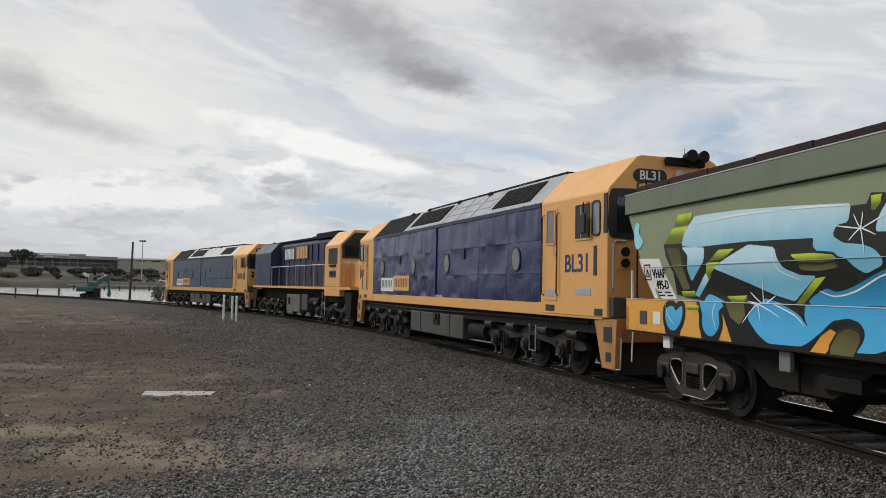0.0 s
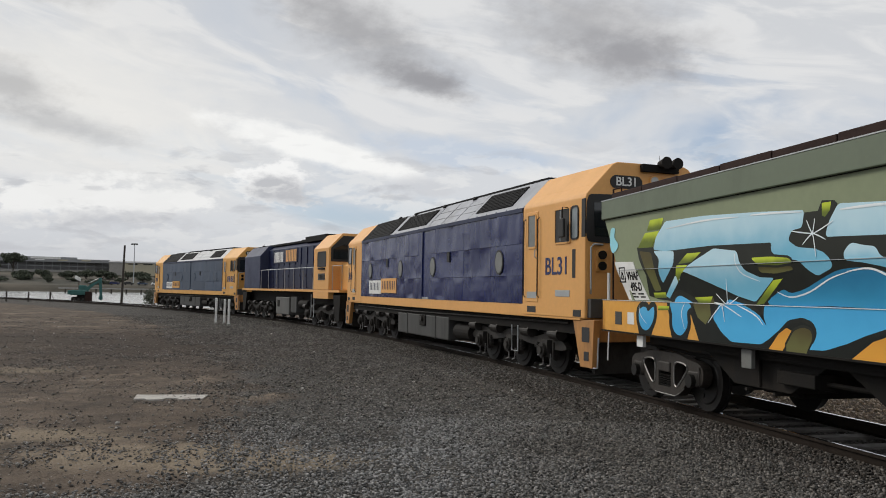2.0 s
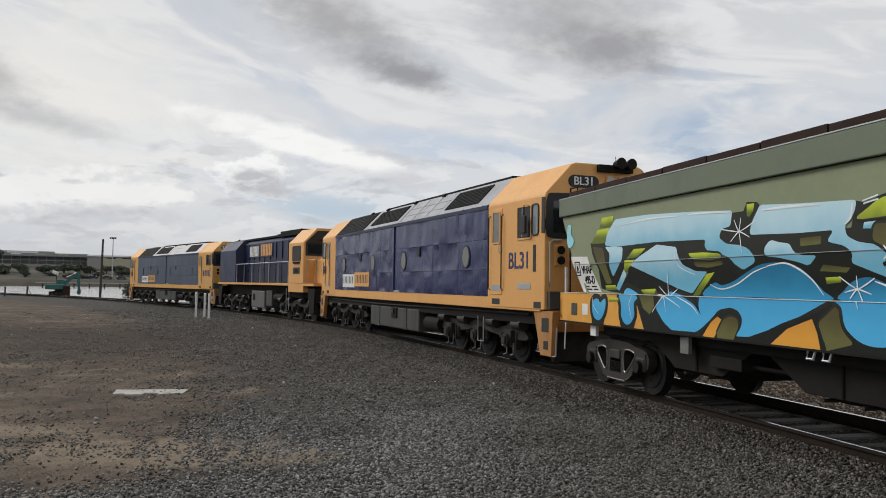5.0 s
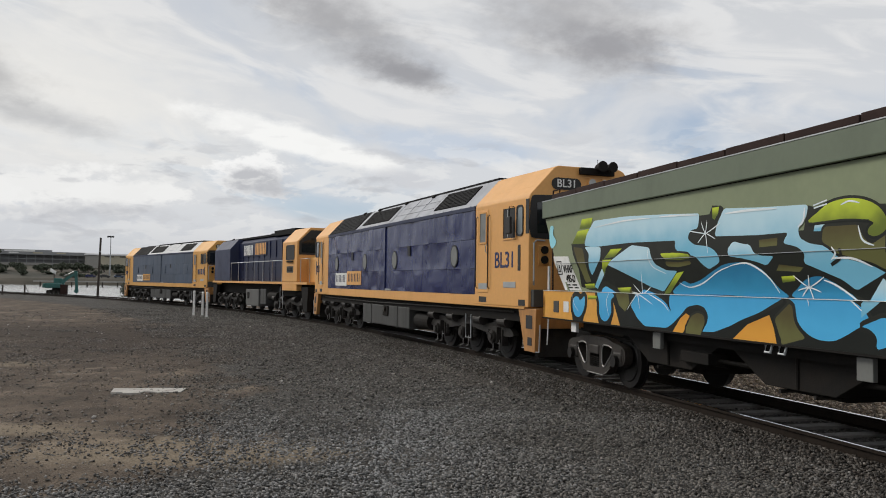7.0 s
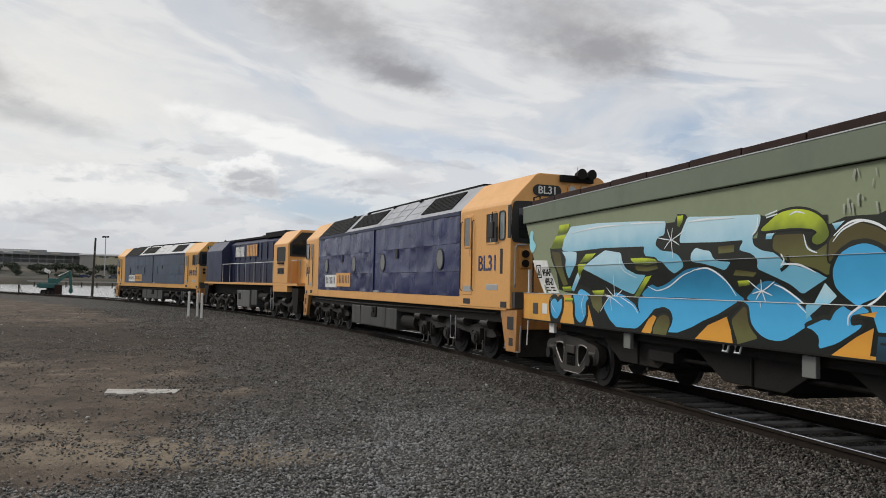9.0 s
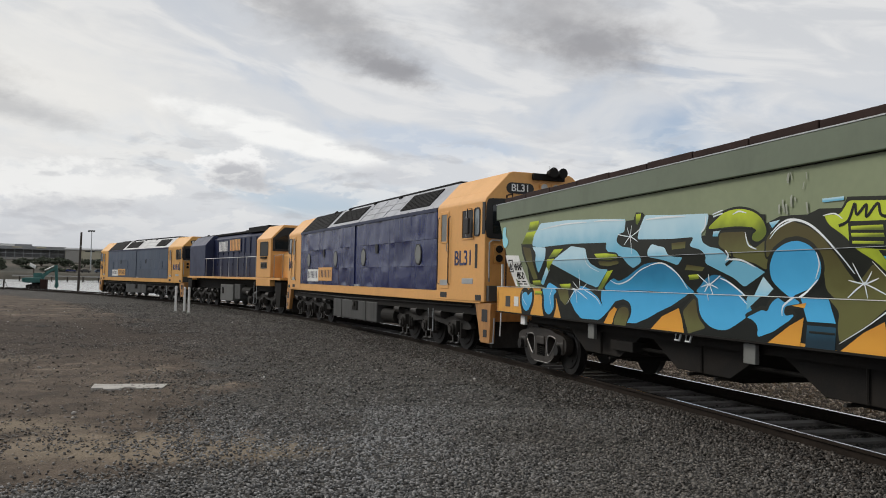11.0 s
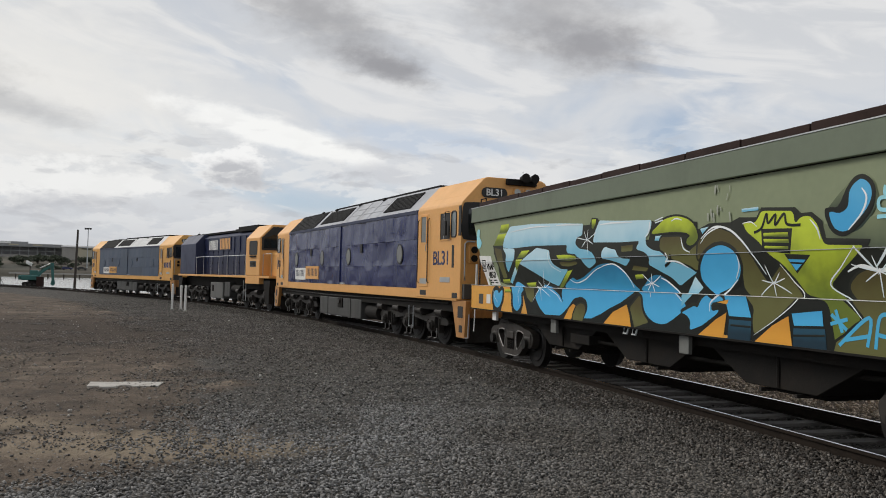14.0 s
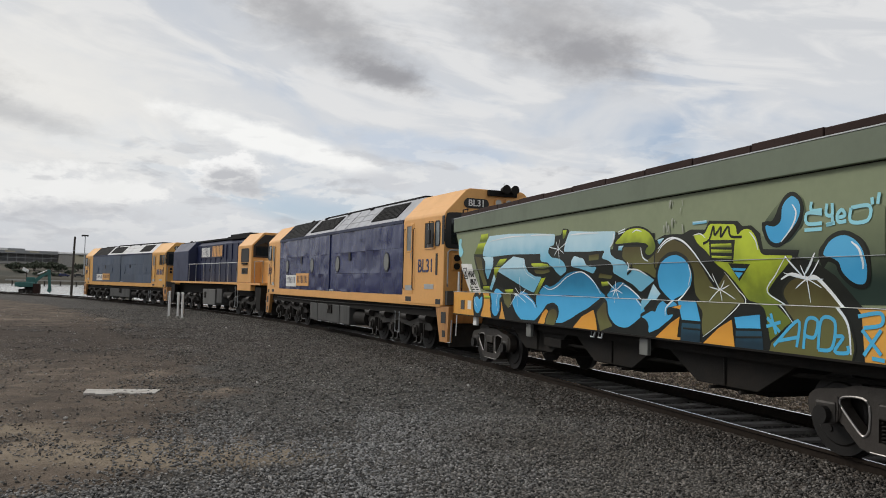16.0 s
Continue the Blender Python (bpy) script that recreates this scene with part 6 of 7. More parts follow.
    for a in (((0.70, 1.93), (0.70, 2.17)), ((0.90, 1.93), (0.90, 2.17)), ((0.69, 1.93), (0.91, 1.93)), ((0.69, 2.17), (0.91, 2.17)), ((0.75, 1.98), (0.80, 2.1)), ((0.85, 1.98), (0.80, 2.1)), ((0.75, 1.98), (0.85, 1.98))):
        tube(bm, [(X(a[0][0]), W + 0.005, a[0][1]), (X(a[1][0]), W + 0.005, a[1][1])], 0.011, 4)
    part("square_mark", fold(bm, 1, False), BLACK, lab)
    for z, u0, u1 in ((1.73, 1.05, 1.2), (1.73, 1.3, 1.5), (1.68, 1.1, 1.3), (1.68, 1.38, 1.55)):
        part("text_bar", fold(box(B(), X(u1), X(u0), W + 0.003, W + 0.008, z - 0.012, z + 0.012), 1, False), BLACK, lab)
    # spray paint, coat over coat
    y = W + 0.001
    step = 0.00005
    lay = 0

    def coat(kind, outline, rounded=False):
        nonlocal lay
        if rounded:
            outline = curve_outline(outline, 4)
        elif kind not in ("ink", "orange", "teal") and len(outline) > 5:
            outline = softened(softened(outline, 0.03), 0.012)
        if kind == "inkdrop":
            coat("ink", grow(outline, 0.09))
            kind = "sky"
        elif kind in ("blue", "lime", "olive", "sky") and len(outline) > 17:
            coat("ink", grow(outline, 0.05 if kind in ("blue", "sky") else 0.03))
        lay += 1
        bm = B()
        vs = [bm.verts.new((X(u), y + lay * step, (1.088 if kind in ("blue", "sky") and z < 1.088 else z if kind in ("blue", "sky") else 1.084 if z < 1.16 else min(z, 2.99)))) for u, z in outline]
        bm.faces.new(vs)
        return flat("painted_shape", fold(bm), SPRAY[kind], hop)

    def line(kind, width, pts):
        nonlocal lay
        lay += 1
        ribbon(hop, kind, pts, width * (0.5 if kind == "white" else 0.8), y + lay * step)

    paint_side(coat, line)
    for n, (cu, cz, r) in enumerate(((11.73, 1.90, 0.36), (10.22, 1.77, 0.32), (5.74, 2.44, 0.38), (3.9, 1.6, 0.5), (7.66, 1.74, 0.3))):
        for j in range(7):
            lay += 1
            a = j * 0.95 + n
            l = r * (1.0 if j % 2 else 0.65)
            ribbon(hop, "white", ((cu - 0.1 * l * math.cos(a), cz - 0.1 * l * math.sin(a)), (cu + 0.5 * l * math.cos(a), cz + 0.3 * l * math.sin(a)), (cu + l * math.cos(a), cz + 0.7 * l * math.sin(a))), 0.016, y + lay * step)
    # scuffs through the green paint
    rng = random.Random(77)
    for j in range(14):
        lay += 1
        u, z = rng.choice((9.2, 9.35, 9.1)) + rng.uniform(-0.15, 0.15), rng.uniform(2.62, 3.0)
        ribbon(hop, "scuff", ((u, z), (u + rng.uniform(-0.03, 0.03), z - rng.uniform(0.03, 0.12))), rng.uniform(0.012, 0.03), y + lay * step)
    hopper_bogie(hop, X(1.77))
    hopper_bogie(hop, X(L - 1.77))
    return hop


HOPPER = grain_hopper()
REAR = locomotive("navy blue and yellow diesel locomotive numbered BL31", BLUE, YELLOW, ROOFGREY, 31)
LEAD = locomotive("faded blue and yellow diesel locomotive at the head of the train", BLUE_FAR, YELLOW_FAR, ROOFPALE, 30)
MIDDLE = hood_locomotive()
F3 = 0.838 + LOCO_L
F2 = F3 + 1.356 + MID_L
F1 = F2 + 1.356 + LOCO_L
MOVERS = [(HOPPER, 0.0, HOP_L, 5.43), (REAR, F3, LOCO_L, LOCO_L / 2 - 3.2), (MIDDLE, F2, MID_L, MID_L / 2 - 3.2), (LEAD, F1, LOCO_L, LOCO_L / 2 - 3.2)]


# ---- beside the line: sleepers, stones, posts, slab ----
def lay_sleepers():
    bm = prism(B(), [(-0.13, -0.33), (0.13, -0.33), (0.105, -0.168), (-0.105, -0.168)], -1.12, 1.12, "y")
    first = part("sleeper", bm, SLEEPER, TRACK, bevel=0.0)
    rng = random.Random(8)
    for i in range(290):
        ob = first if i == 0 else new("sleeper", first.data)
        ob.parent = TRACK
        x, y, h = on_track(-30 + i * 0.62, rng.uniform(-0.03, 0.03))
        ob.matrix_basis = pose(x, y, rng.uniform(-0.012, 0.006), 0, 0, math.degrees(h) + rng.uniform(-1, 1))


lay_sleepers()


def stones(name, xs, ys, zs, radii, material, label, category, seed, fresh=None):
    """Loose broken stones, each a lopsided block of its own, in one mesh."""
    rng = np.random.default_rng(seed)
    n = len(xs)
    cube = np.array([(-1, -1, -1), (1, -1, -1), (1, 1, -1), (-1, 1, -1), (-1, -1, 1), (1, -1, 1), (1, 1, 1), (-1, 1, 1)], float) * 0.62
    v = cube[None] * rng.uniform(0.55, 1.15, (n, 8, 1)) + rng.normal(0, 0.14, (n, 8, 3))
    v[:, :, 2] *= rng.uniform(0.45, 0.9, (n, 1))
    a, b = rng.uniform(0, 6.28, n), rng.normal(0, 0.45, n)
    ca, sa, cb, sb = np.cos(a)[:, None], np.sin(a)[:, None], np.cos(b)[:, None], np.sin(b)[:, None]
    x1, z1 = v[:, :, 0] * cb - v[:, :, 2] * sb, v[:, :, 0] * sb + v[:, :, 2] * cb
    x2, y2 = x1 * ca - v[:, :, 1] * sa, x1 * sa + v[:, :, 1] * ca
    w = np.stack([x2, y2, z1], 2) * np.asarray(radii)[:, None, None] + np.stack([xs, ys, zs], 1)[:, None, :]
    quad = np.array([(3, 2, 1, 0), (4, 5, 6, 7), (0, 1, 5, 4), (1, 2, 6, 5), (2, 3, 7, 6), (3, 0, 4, 7)])
    f = (quad[None] + 8 * np.arange(n)[:, None, None]).reshape(-1)
    me = bpy.data.meshes.new(name)
    me.vertices.add(8 * n)
    me.vertices.foreach_set("co", w.reshape(-1).astype(np.float32))
    me.loops.add(24 * n)
    me.loops.foreach_set("vertex_index", f.astype(np.int32))
    me.polygons.add(6 * n)
    me.polygons.foreach_set("loop_start", (4 * np.arange(6 * n)).astype(np.int32))
    me.update(calc_edges=True)
    me.materials.append(material)
    if fresh is not None:
        me.attributes.new("fresh", "FLOAT", "POINT").data.foreach_set("value", np.repeat(fresh, 8).astype(np.float32))
    return tagged(new(name, me), label, category, kind="stuff")


def scatter():
    rng = np.random.default_rng(21)
    # coarse ballast, thickest by the track and thinning out along the line and over the dirt
    n = 260000
    s, d = -13 + 60 * rng.random(n) ** 1.5, -1.6 + 16.6 * rng.random(n) ** 1.15
    px, py, th = np.interp(s, SS, CX), np.interp(s, SS, CY), np.interp(s, SS, TH)
    x, y = px - np.sin(th) * d, py + np.cos(th) * d
    fx, fy = np.meshgrid(np.arange(-40, 40, 0.35), np.arange(-20, 75, 0.35))
    field = np.array([[noise.noise((u * 0.55, w * 0.55, 3.0)) + 0.4 * noise.noise((u * 1.9, w * 1.9, 5.0)) for u in fx[0]] for w in fy[:, 0]])
    clump = field[np.clip(((y + 20) / 0.35).astype(int), 0, field.shape[0] - 1), np.clip(((x + 40) / 0.35).astype(int), 0, field.shape[1] - 1)]
    chance = 1 - np.clip((d - 5.2) / 4.0, 0, 1) + clump * 0.75
    chance = np.maximum(chance, np.clip((8.9 - np.hypot(x, y)) / 1.2, 0, 0.9))
    chance = np.where(np.abs(np.abs(d) - 0.83) < 0.10, 0, np.clip(chance, 0.03, 1))
    chance = np.where(np.abs(d) < 0.95, chance * 0.3, chance) * (1 - np.clip((s - 25) / 25, 0, 1))
    keep = rng.random(n) < chance * 0.8
    x, y, d, s = x[keep], y[keep], d[keep], s[keep]
    size = rng.uniform(0.010, 0.025, x.size) * (1.05 + 0.014 * (s + 13))
    # a full cover of broken stone about the eye's feet, and on the shoulder outside the near rail
    n = 70000
    r, az = np.sqrt(rng.uniform(6.6 ** 2, 12.5 ** 2, n)), np.radians(rng.uniform(-32, 40, n))
    nx, ny = r * np.sin(az), r * np.cos(az)
    nd = off_track(nx, ny)
    nc = field[np.clip(((ny + 20) / 0.35).astype(int), 0, field.shape[0] - 1), np.clip(((nx + 40) / 0.35).astype(int), 0, field.shape[1] - 1)]
    ok = (nd > 1.5) & (rng.random(n) < np.clip(1 - np.clip((nd - 5.4) / 3.0, 0, 1) * np.clip((r - 7.6) / 1.4, 0, 1) + 0.9 * nc, 0.02, 1))
    x, y, d, s = np.append(x, nx[ok]), np.append(y, ny[ok]), np.append(d, nd[ok]), np.append(s, np.zeros(ok.sum()))
    cl, size = np.append(clump[keep], nc[ok]), np.append(size, rng.uniform(0.009, 0.024, ok.sum()))
    n = 30000
    es, ed = -13 + 45 * rng.random(n) ** 1.3, 0.93 + 1.3 * rng.random(n) ** 2.2
    ex, ey, eh = np.interp(es, SS, CX), np.interp(es, SS, CY), np.interp(es, SS, TH)
    stones("dark_ballast", ex - np.sin(eh) * ed, ey + np.cos(eh) * ed, -0.207 + 0.085 * np.clip((2.4 - ed) / 1.2, 0, 1) + rng.uniform(-0.004, 0.012, n),
           rng.uniform(0.012, 0.028, n), DARKSTONE, "darker brown ballast along the rail", "gravel", 25)
    # the newest stone lies in a tongue from the eye's feet towards the dirt
    fresh = np.maximum(np.exp(-((x - 0.2) / 2.6) ** 2 - ((y - 9.5) / 4.5) ** 2), np.clip((9.5 - np.hypot(x, y)) / 3.0, 0, 1)) * np.clip((2.2 - x) / 2.5, 0, 1)
    fresh = np.clip(fresh * 0.9 + cl * 0.35 + rng.normal(0, 0.12, x.size), 0, 1)
    lift = 0.085 * np.clip((2.4 - d) / 1.2, 0, 1) * (d > 0.9)
    stones("ballast_gravel", x, y, lift - 0.207 + rng.uniform(-0.004, 0.012, x.size), size, STONE, "blue-grey crushed stone ballast beside the track", "gravel", 5, fresh)
    n = 95000
    x, y = rng.uniform(-16, 4, n), 2.0 + 24 * rng.random(n) ** 1.3
    d = off_track(x, y)
    grit = field[np.clip(((x + 45) / 0.35).astype(int), 0, field.shape[0] - 1), np.clip(((y + 25) / 0.35).astype(int), 0, field.shape[1] - 1)]
    ok = (d > 5.0) & (rng.random(n) < 0.45 + 0.8 * grit)
    x, y = x[ok], y[ok]
    stones("dirt_grit", x, y, np.full(x.size, -0.209) + rng.uniform(-0.003, 0.004, x.size), rng.uniform(0.005, 0.014, x.size) * (1 + 0.03 * y), GRIT, "fine brown grit strewn over the dirt", "grit", 15)
    n = 260
    x, y = rng.uniform(-22, 8, n), rng.uniform(3, 45, n)
    ok = off_track(x, y) > 1.5
    x, y = x[ok], y[ok]
    stones("pale_pebbles", x, y, np.full(x.size, -0.195), rng.uniform(0.015, 0.045, x.size), PALESTONE, "scattered pale stones and scraps on the dirt", "pebbles", 6)
    n = 22000
    s, d = rng.uniform(-16, 14, n), -rng.uniform(1.35, 4.8, n)
    xy = np.array([on_track(a, b)[:2] for a, b in zip(s, d)])
    stones("rubble_bank", xy[:, 0], xy[:, 1], -0.2 + 0.30 * np.clip((-d - 1.5) / 1.6, 0, 1) * rng.random(n) ** 0.5, rng.uniform(0.014, 0.04, n), TANSTONE, "low bank of tan rubble behind the track", "rubble", 7)


GRIT = leaf_material("brown_grit", (0.026, 0.021, 0.017), (0.27, 0.235, 0.20))
DARKSTONE = leaf_material("dark_brown_stones", (0.012, 0.010, 0.008), (0.085, 0.07, 0.057))
TANSTONE = leaf_material("tan_rubble", (0.28, 0.22, 0.165), (0.58, 0.48, 0.38))
scatter()


def ground_at(x, y):
    return float(height(np.array([x]), np.array([y]))[0])


def marker_post(x, y, tall, lean):
    p = empty("marker_post", "pale galvanised steel tube post standing in gravel", "post", "marker posts beside the track")
    part("tube", cyl(B(), (0, 0, tall / 2), "z", 0.06, tall / 2, 16), WHITE, p)
    part("cap", cyl(B(), (0, 0, tall + 0.012), "z", 0.065, 0.022, 16, 0.04), WHITE, p, "white post cap")
    part("collar", cyl(B(), (0, 0, 0.04), "z", 0.10, 0.05, 12), CONCRETE, p)
    p.matrix_basis = pose(x, y, -0.21, lean, lean * 0.6, 0)


for px, py, tall, lean in ((-11.46, 42.84, 1.34, 1.5), (-11.05, 43.0, 1.28, 0.4), (-10.37, 41.2, 1.30, 0.0)):
    marker_post(px, py, tall, lean)


SLABPALE = mat("pale_concrete", (0.40, 0.38, 0.35), 0.85, amount=0.6, scale=4, dirt=(0.14, 0.115, 0.09), bump=0.4, speck=0.25)


def concrete_slab():
    bm = B()
    top = [(-0.56, -0.26), (-0.38, -0.22), (-0.34, -0.36), (-0.1, -0.34), (-0.04, -0.16), (0.14, -0.20), (0.2, -0.3), (0.58, -0.26), (0.60, 0.26), (0.2, 0.29), (-0.3, 0.27), (-0.62, 0.30)]
    prism(bm, top, -0.05, 0.0, "z")
    ob = tagged(part("concrete_slab", bm, SLABPALE), "weathered pale concrete strip lying in the dirt", "concrete slab")
    ob.matrix_basis = pose(-4.58, 14.33, -0.19, 0, 0, 8)


concrete_slab()


# ---- over the line: poles, fence, digger, shrubs ----
def timber_pole():
    p = empty("utility_pole", "dark weathered timber pole beyond the track", "pole")
    part("shaft", cyl(B(), (0, 0, 3.65), "z", 0.14, 3.65, 14, 0.10), WOOD, p)
    part("band", cyl(B(), (0, 0, 5.8), "z", 0.14, 0.04, 14), GALV, p)
    p.matrix_basis = pose(-34.0, 88.7, -1.2, 0, 1.3, 0)


timber_pole()


def fence():
    f = empty("post_fence", "low fence of dark posts and wires by the water", "fence", kind="structure")
    prev = None
    for i in range(7):
        x, y = -54.0 + i * 1.9, 84.8 + i * 0.97
        part("post", box(B(), x - 0.07, x + 0.07, y - 0.07, y + 0.07, -1.3, 0.92 - 0.03 * (i % 3)), WOOD, f, bevel=0.02)
        if prev:
            for z in (0.35, 0.75):
                part("wire", tube(B(), [(prev[0], prev[1], z), ((x + prev[0]) / 2, (y + prev[1]) / 2, z - 0.03), (x, y, z)], 0.014, 4), GALV, f)
            if i % 3 == 0:
                part("stay", tube(B(), [(x, y, 0.9), (x + 0.9, y + 0.3, -1.2)], 0.03, 5), WOOD, f)
        prev = (x, y)


fence()


def excavator():
    e = empty("excavator", "teal tracked excavator working by the river bank", "excavator")
    for k in (-1, 1):
        t = part("track", prism(B(), curve_outline([(-1.3, 0.35), (-1.0, 0.0), (1.0, 0.0), (1.3, 0.35), (1.0, 0.65), (-1.0, 0.65)], 4), k * 0.95 - 0.22, k * 0.95 + 0.22, "y"), BLACK, e, "black crawler track")
        for x in (-0.9, -0.3, 0.3, 0.9):
            part("roller", cyl(B(), (x, k * 1.19, 0.3), "y", 0.16, 0.03, 14), GRIME, t)
    part("turntable", cyl(B(), (0, 0, 0.78), "z", 0.65, 0.14, 24), BLACK, e)
    part("body", box(B(), -1.5, 0.7, -1.1, 1.1, 0.9, 1.65), TEAL, e, "teal engine housing", bevel=0.1)
    part("counterweight", box(B(), -1.85, -1.48, -1.0, 1.0, 0.95, 1.6), TEAL, e, bevel=0.1)
    c = part("cab", prism(B(), [(-0.5, 0.95), (0.85, 0.95), (0.95, 1.6), (0.6, 2.35), (-0.5, 2.35)], 0.25, 1.1, "y"), TEAL, e, bevel=0.05)
    part("cab_glass", prism(B(), [(-0.4, 1.5), (0.72, 1.5), (0.5, 2.22), (-0.4, 2.22)], 1.085, 1.11, "y"), GLASS, c)
    part("boom", prism(B(), curve_outline([(0.2, 1.3), (0.8, 2.2), (1.7, 2.85), (2.5, 3.2), (2.55, 2.9), (1.8, 2.45), (1.1, 1.8), (0.6, 1.1)], 3), -0.45, -0.1, "y"), TEAL, e, "teal curved boom")
    part("stick", prism(B(), [(2.25, 3.5), (2.7, 3.5), (2.85, 0.95), (2.5, 0.85)], -0.42, -0.13, "y"), TEAL, e, "teal dipper stick")
    part("ram", tube(B(), [(0.9, -0.27, 2.7), (2.35, -0.27, 3.45)], 0.07, 8), STEEL, e)
    part("bucket", prism(B(), [(2.5, 0.98), (2.88, 0.95), (2.95, 0.45), (2.7, 0.1), (2.35, 0.4)], -0.55, 0.0, "y"), TEAL, e, "teal digging bucket")
    e.matrix_basis = pose(-42.1, 97.5, ground_at(-42.1, 97.5), 0, 0, 18) @ Matrix.Diagonal((0.8, 0.8, 0.8, 1))


excavator()


def pump_box():
    ob = tagged(part("tool_box", box(B(), -0.35, 0.35, -0.35, 0.35, 0, 1.15), RUST, bevel=0.05), "rusty steel site box beside the excavator", "site box")
    ob.matrix_basis = pose(-40.9, 96.6, ground_at(-40.9, 96.6), 0, 0, 10)
    sgn = empty("site_sign", "tilted white board on a thin stand", "sign")
    part("board", box(B(), -0.5, 0.5, -0.03, 0.03, -0.2, 0.2), WHITE, sgn, bevel=0.01).matrix_basis = pose(0, 0, 2.7, 0, 22, 0)
    part("stand", tube(B(), [(0.2, 0, 0), (0.2, 0, 2.6)], 0.05), RUST, sgn)
    sgn.matrix_basis = pose(-43.1, 98.6, ground_at(-43.1, 98.6), 0, 0, -25)


pump_box()


def foliage(bm, centre, radii, count, size, rng):
    """Many small leaf clumps filling an uneven crown."""
    for _ in range(count):
        v = Vector((rng.gauss(0, 1), rng.gauss(0, 1), rng.gauss(0, 1))).normalized() * (rng.random() ** 0.4)
        p = Vector(centre) + Vector((v.x * radii[0], v.y * radii[1], v.z * radii[2]))
        q = Euler((rng.uniform(0, 6.3), rng.uniform(0, 6.3), rng.uniform(0, 6.3))).to_matrix()
        s = size * rng.uniform(0.5, 1.3)
        vs = [bm.verts.new(p + q @ Vector(c) * s) for c in ((-1, -0.5, 0), (0.2, -0.8, 0.2), (1, 0, -0.1), (0.3, 0.7, 0.25), (-0.7, 0.6, 0))]
        bm.faces.new(vs)


def tree(x, y, tall, wide, label, seed, clear=0.4, base=None):
    rng = random.Random(seed)
    t = empty("tree", label, "tree", "trees on the far bank")
    bm = B()
    tube(bm, [(0, 0, -0.3), (0.1, 0, tall * 0.3), (0.0, 0.1, tall * 0.7)], tall * 0.02 + 0.05, 7)
    tips = []
    for j in range(7):
        a = j * 0.9 + rng.random()
        tip = (math.cos(a) * wide * 0.34, math.sin(a) * wide * 0.34, tall * rng.uniform(clear + 0.15, 0.88))
        tube(bm, [(0.05, 0, tall * (clear * 0.7 + 0.05 * (j % 3))), (tip[0] * 0.5, tip[1] * 0.5, tip[2] * 0.8), tip], tall * 0.009 + 0.02, 5)
        tips.append(tip)
    part("trunk", bm, BARK, t, "grey branching trunk")
    bm = B()
    for tip in tips + [(0, 0, tall * 0.85)]:
        w = wide * rng.uniform(0.17, 0.26)
        foliage(bm, tip, (w, w, w * 0.7), 130, wide * 0.045, rng)
    part("crown", bm, LEAF, t, "sparse grey-green crown")
    t.location = (x, y, ground_at(x, y))


def shrub(x, y, tall, wide, seed, z=None, size=0.05):
    rng = random.Random(seed)
    t = empty("shrub", "dark grey-green shrub with an uneven outline", "shrub", "shrubs on the banks")
    bm = B()
    for j in range(5):
        a = j * 1.25
        tube(bm, [(0, 0, -0.2), (math.cos(a) * wide * 0.2, math.sin(a) * wide * 0.2, tall * 0.6)], tall * 0.02, 5)
    part("stems", bm, BARK, t)
    bm = B()
    for j in range(9):
        c = (rng.uniform(-0.36, 0.36) * wide, rng.uniform(-0.3, 0.3) * wide, tall * rng.uniform(0.3, 0.75))
        foliage(bm, c, (wide * 0.2, wide * 0.2, tall * 0.26), 90, wide * size, rng)
    part("leaves", bm, LEAF, t)
    t.location = (x, y, ground_at(x, y) if z is None else z)


shrub(-31.9, 92.5, 2.5, 2.6, 3, None, 0.03)
shrub(-30.0, 93.5, 2.6, 3.0, 4, None, 0.03)
tree(-197.4, 382, 11.5, 10.5, "tall eucalyptus with a spreading crown on the far bank", 11)
tree(-206, 380, 6.5, 7, "small dark tree beside the sheds", 12, 0.25)
for i, (x, y, tall, wide) in enumerate(((-181, 379, 4.2, 7.5), (-190, 378, 3.4, 9), (-172.3, 383, 4.0, 8), (-164.9, 386, 5.2, 8), (-158.6, 389, 4.4, 9), (-154, 390, 3.6, 6.5),
                                        (-142.6, 395, 4.2, 9.5), (-147.5, 392, 4.6, 4), (-134, 397, 3.4, 7), (-212, 372, 4, 9), (-126, 400, 4, 8), (-116, 402, 3.6, 9))):
    shrub(x, y, tall, wide, 30 + i)


for i in range(9):
    rr, aa = 388 + 26 * ((i * 7) % 5) / 5, radians(-29.5 + i * 1.4)
    shrub(rr * math.sin(aa), rr * math.cos(aa), 1.4 + 0.5 * (i % 4), 5 + 2.5 * (i % 3), 60 + i)


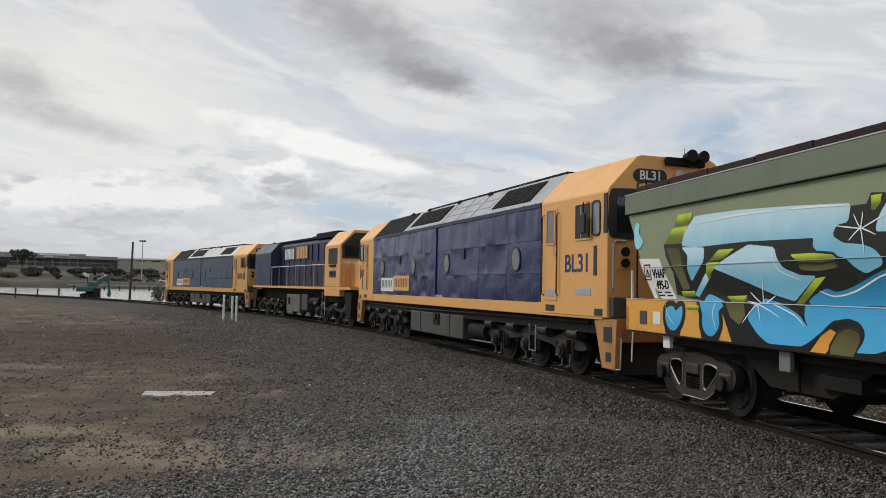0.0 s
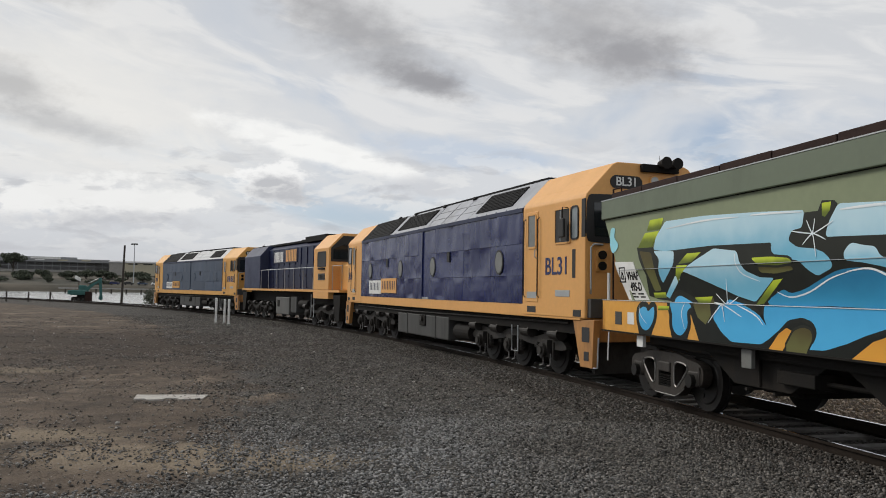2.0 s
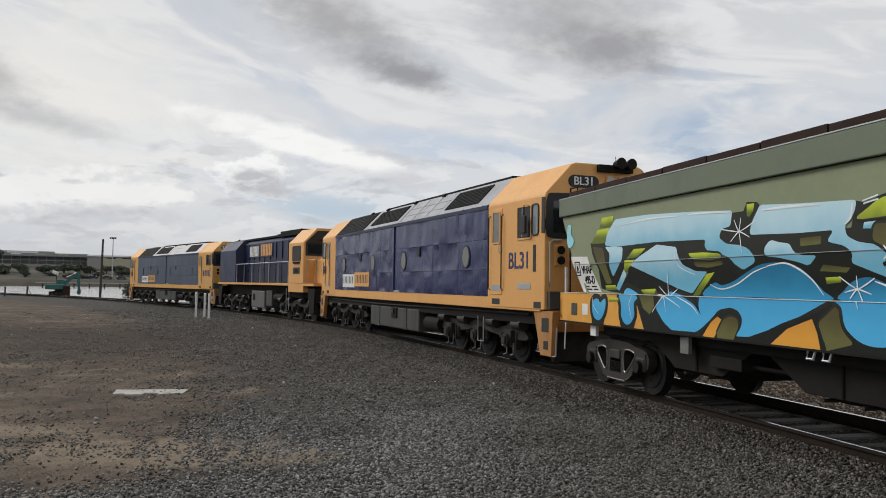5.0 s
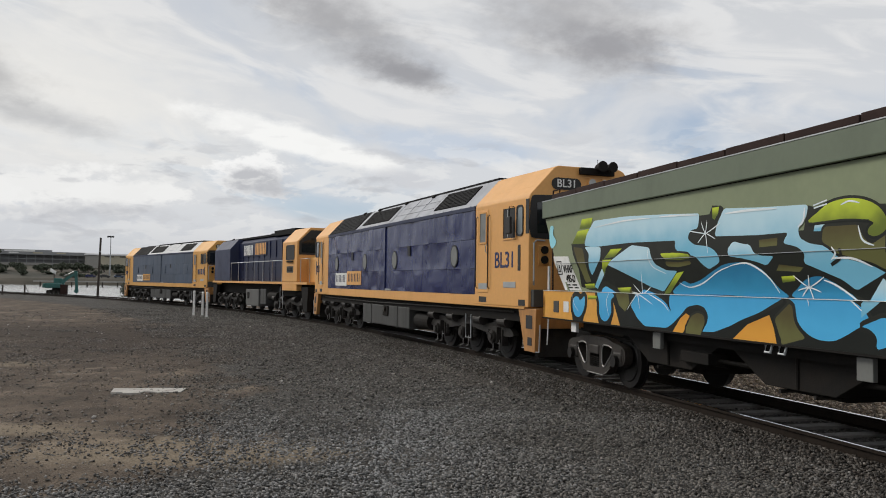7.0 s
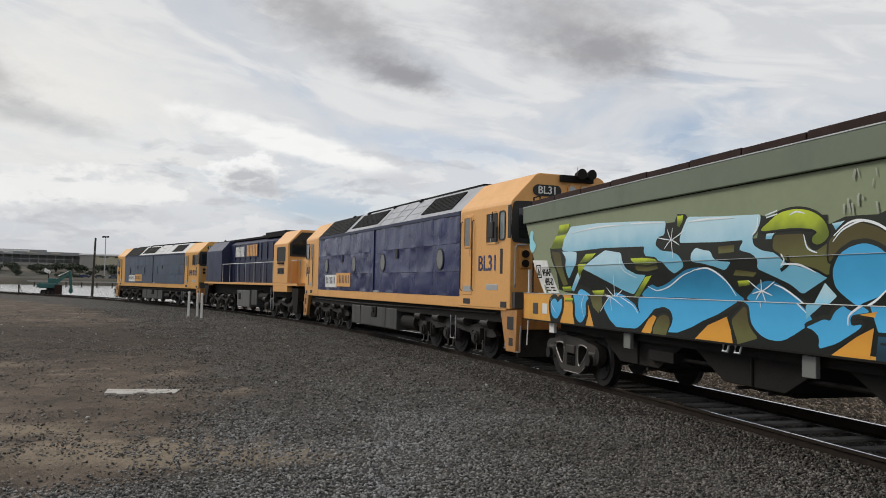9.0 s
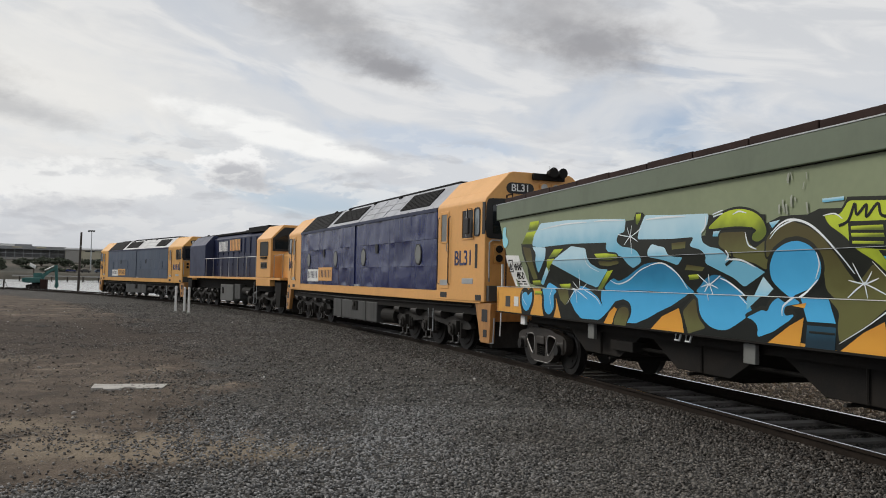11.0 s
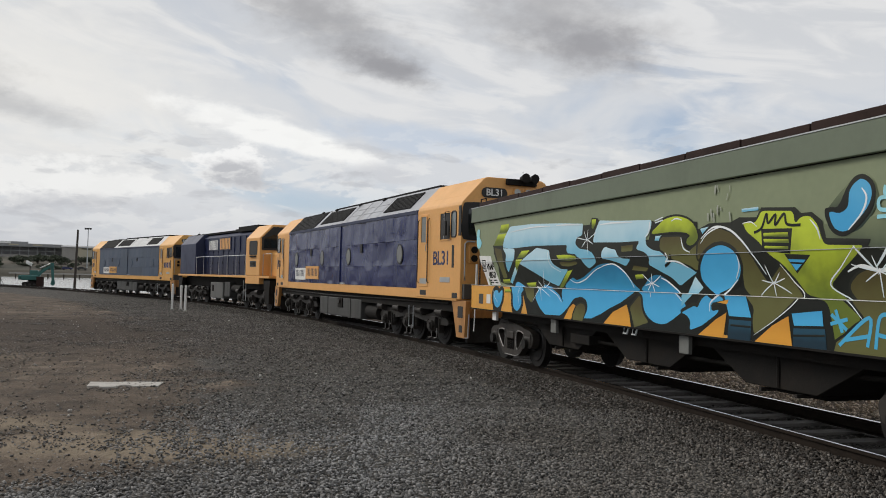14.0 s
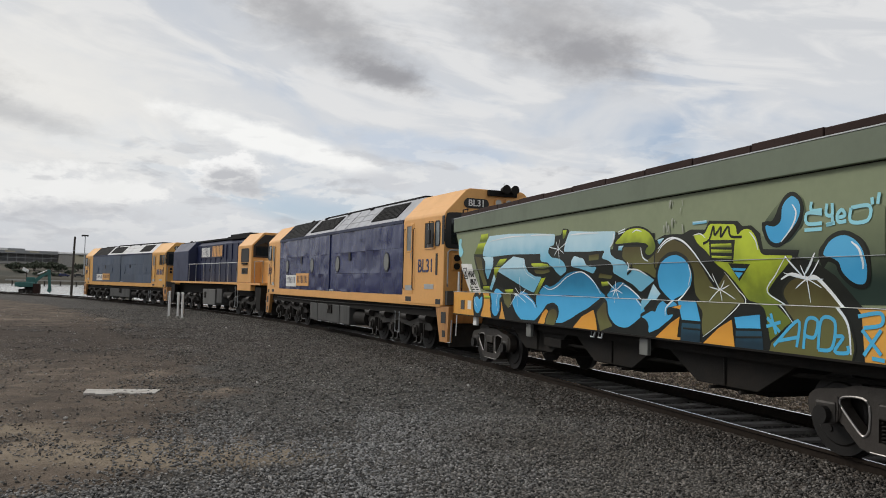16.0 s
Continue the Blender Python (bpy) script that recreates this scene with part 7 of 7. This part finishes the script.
# ---- far bank: sheds, warehouse, mast, cars, jetty ----
def long_shed():
    L = 108.0
    s = empty("industrial_shed", "long low grey open-sided industrial shed", "shed")
    part("back_wall", box(B(), 0, L, 3.5, 10, -1, 6.2), SHEDHAZE, s, "inner wall, shade and haze in its grey")
    part("roof", prism(B(), [(-1.0, 6.0), (10.5, 6.6), (10.5, 7.3), (-1.0, 6.7)], 0, L), CLAD, s, "grey sheet roof")
    part("fascia", box(B(), 0, L, -1.1, -0.9, 5.2, 6.8), CLAD, s, "weathered fascia")
    part("upper_storey", box(B(), 38, 92, 3, 10, 6.6, 7.9), CLAD, s)
    part("plinth", box(B(), 0, L, -0.6, 0.2, -1, 1.1), CONCRETE, s)
    for i in range(28):
        part("column", box(B(), i * 4 + 0.0, i * 4 + 0.35, -0.7, -0.3, 0, 5.3), CLAD, s)
    for i in range(9):
        part("roof_window", box(B(), 6 + i * 11, 10.5 + i * 11, -1.16, -1.08, 5.9, 6.5), CREAM if i % 3 else WHITE, s)
    part("white_panel", box(B(), 70, 84, -1.2, -1.0, 6.7, 7.6), WHITE, s, "pale roof panel")
    part("mid_rail", box(B(), 0, L, -0.75, -0.6, 3.0, 3.25), CLAD, s)
    s.matrix_basis = pose(-272, 391, 8.2, 0, 0, 25)


long_shed()


def warehouse():
    w = empty("warehouse", "cream metal-clad warehouse with a row of dark vents", "warehouse")
    part("wall", box(B(), 0, 62, 0, 22, -2, 5.4), CREAM, w, "cream ribbed wall", bevel=0.0)
    part("roof", prism(B(), [(-0.5, 5.3), (22.5, 5.3), (22.5, 5.6), (11, 6.6), (-0.5, 5.6)], -0.5, 62.5), CLAD, w, "grey roof")
    for i in range(7):
        part("vent", box(B(), 9 + i * 7.4, 13.5 + i * 7.4, -0.12, 0.05, 4.55, 5.0), SHADE, w)
    for i in range(20):
        part("rib", box(B(), 1.5 + i * 3, 1.62 + i * 3, -0.1, 0.02, -1, 5.2), CREAM, w)
    part("end_panel", box(B(), 0.1, 7.0, -0.15, 0.03, -1, 5.25), CONCRETE, w, "pale grey end panel")
    part("door", box(B(), 28, 33, -0.1, 0.04, -1, 3.6), CLAD, w)
    w.matrix_basis = pose(-167, 418, 8.0, 0, 0, 20)


warehouse()


def light_mast():
    m = empty("light_mast", "tall slim steel light mast on the far bank", "light mast")
    part("shaft", cyl(B(), (0, 0, 9), "z", 0.28, 9, 10, 0.16), GALV, m)
    part("head", box(B(), -1.4, 1.4, -0.25, 0.25, 17.6, 18.1), TANK, m, bevel=0.05)
    for x in (-1.1, 0, 1.1):
        part("lamp", box(B(), x - 0.35, x + 0.35, -0.6, -0.1, 17.3, 18.0), TANK, m, bevel=0.05)
    m.location = (-138.6, 375.2, ground_at(-138.6, 375.2))


light_mast()


def car(x, y, turn, paint):
    c = empty("parked_car", "small parked car on the far quay", "car", "cars parked on the far quay")
    part("body", prism(B(), [(-2.1, 0.35), (2.1, 0.35), (2.1, 0.85), (1.2, 0.95), (0.6, 1.45), (-1.3, 1.45), (-2.1, 0.95)], -0.85, 0.85, "y"), paint, c, bevel=0.06)
    for k in (-1, 1):
        part("side_glass", prism(B(), [(-1.25, 1.0), (0.95, 1.0), (0.55, 1.38), (-1.2, 1.38)], *sorted((k * 0.84, k * 0.87)), "y"), GLASS, c)
        for wx in (-1.3, 1.3):
            part("wheel", cyl(B(), (wx, k * 0.8, 0.33), "y", 0.33, 0.1, 14), RUBBER, c)
    c.matrix_basis = pose(x, y, ground_at(x, y), 0, 0, turn)


for i in range(9):
    car(-141 + i * 5.4, 359.5 + i * 1.9, 20 + (i % 3) * 4, (BLUE, TANK, BLUE_FAR, WHITE)[i % 4])


def jetty():
    j = empty("jetty", "pale low jetty on piles across the river", "jetty", kind="structure")
    part("deck", box(B(), 0, 70, -0.8, 0.8, 1.6, 2.0), CONCRETE, j, bevel=0.0)
    for i in range(15):
        part("pile", cyl(B(), (2 + i * 4.8, 0, 0.2), "z", 0.22, 1.6, 8), WOOD, j)
    j.matrix_basis = pose(-126, 274, -1.25, 0, 0, 14)
    q = tagged(part("quay_wall", box(B(), -230, 120, -1.0, 0.0, -2, 2.3), EARTHWALL, None, bevel=0.0), "dark timber quay wall along the far shore", "quay wall", kind="structure")
    q.matrix_basis = pose(-160, 350, -1.25, 0, 0, 24)


jetty()
# ---- the last lines: what moves ----
def motions():
    for ob, front, length, base in MOVERS:
        walk(ob, [(t, vehicle_pose(front, length, base, t)) for t in BEATS])
    for ob, x, r in WHEELS:
        walk(ob, [(t, pose(x, 0, r, 0, math.degrees(rolled(t) / r), 0)) for t in BEATS])


motions()
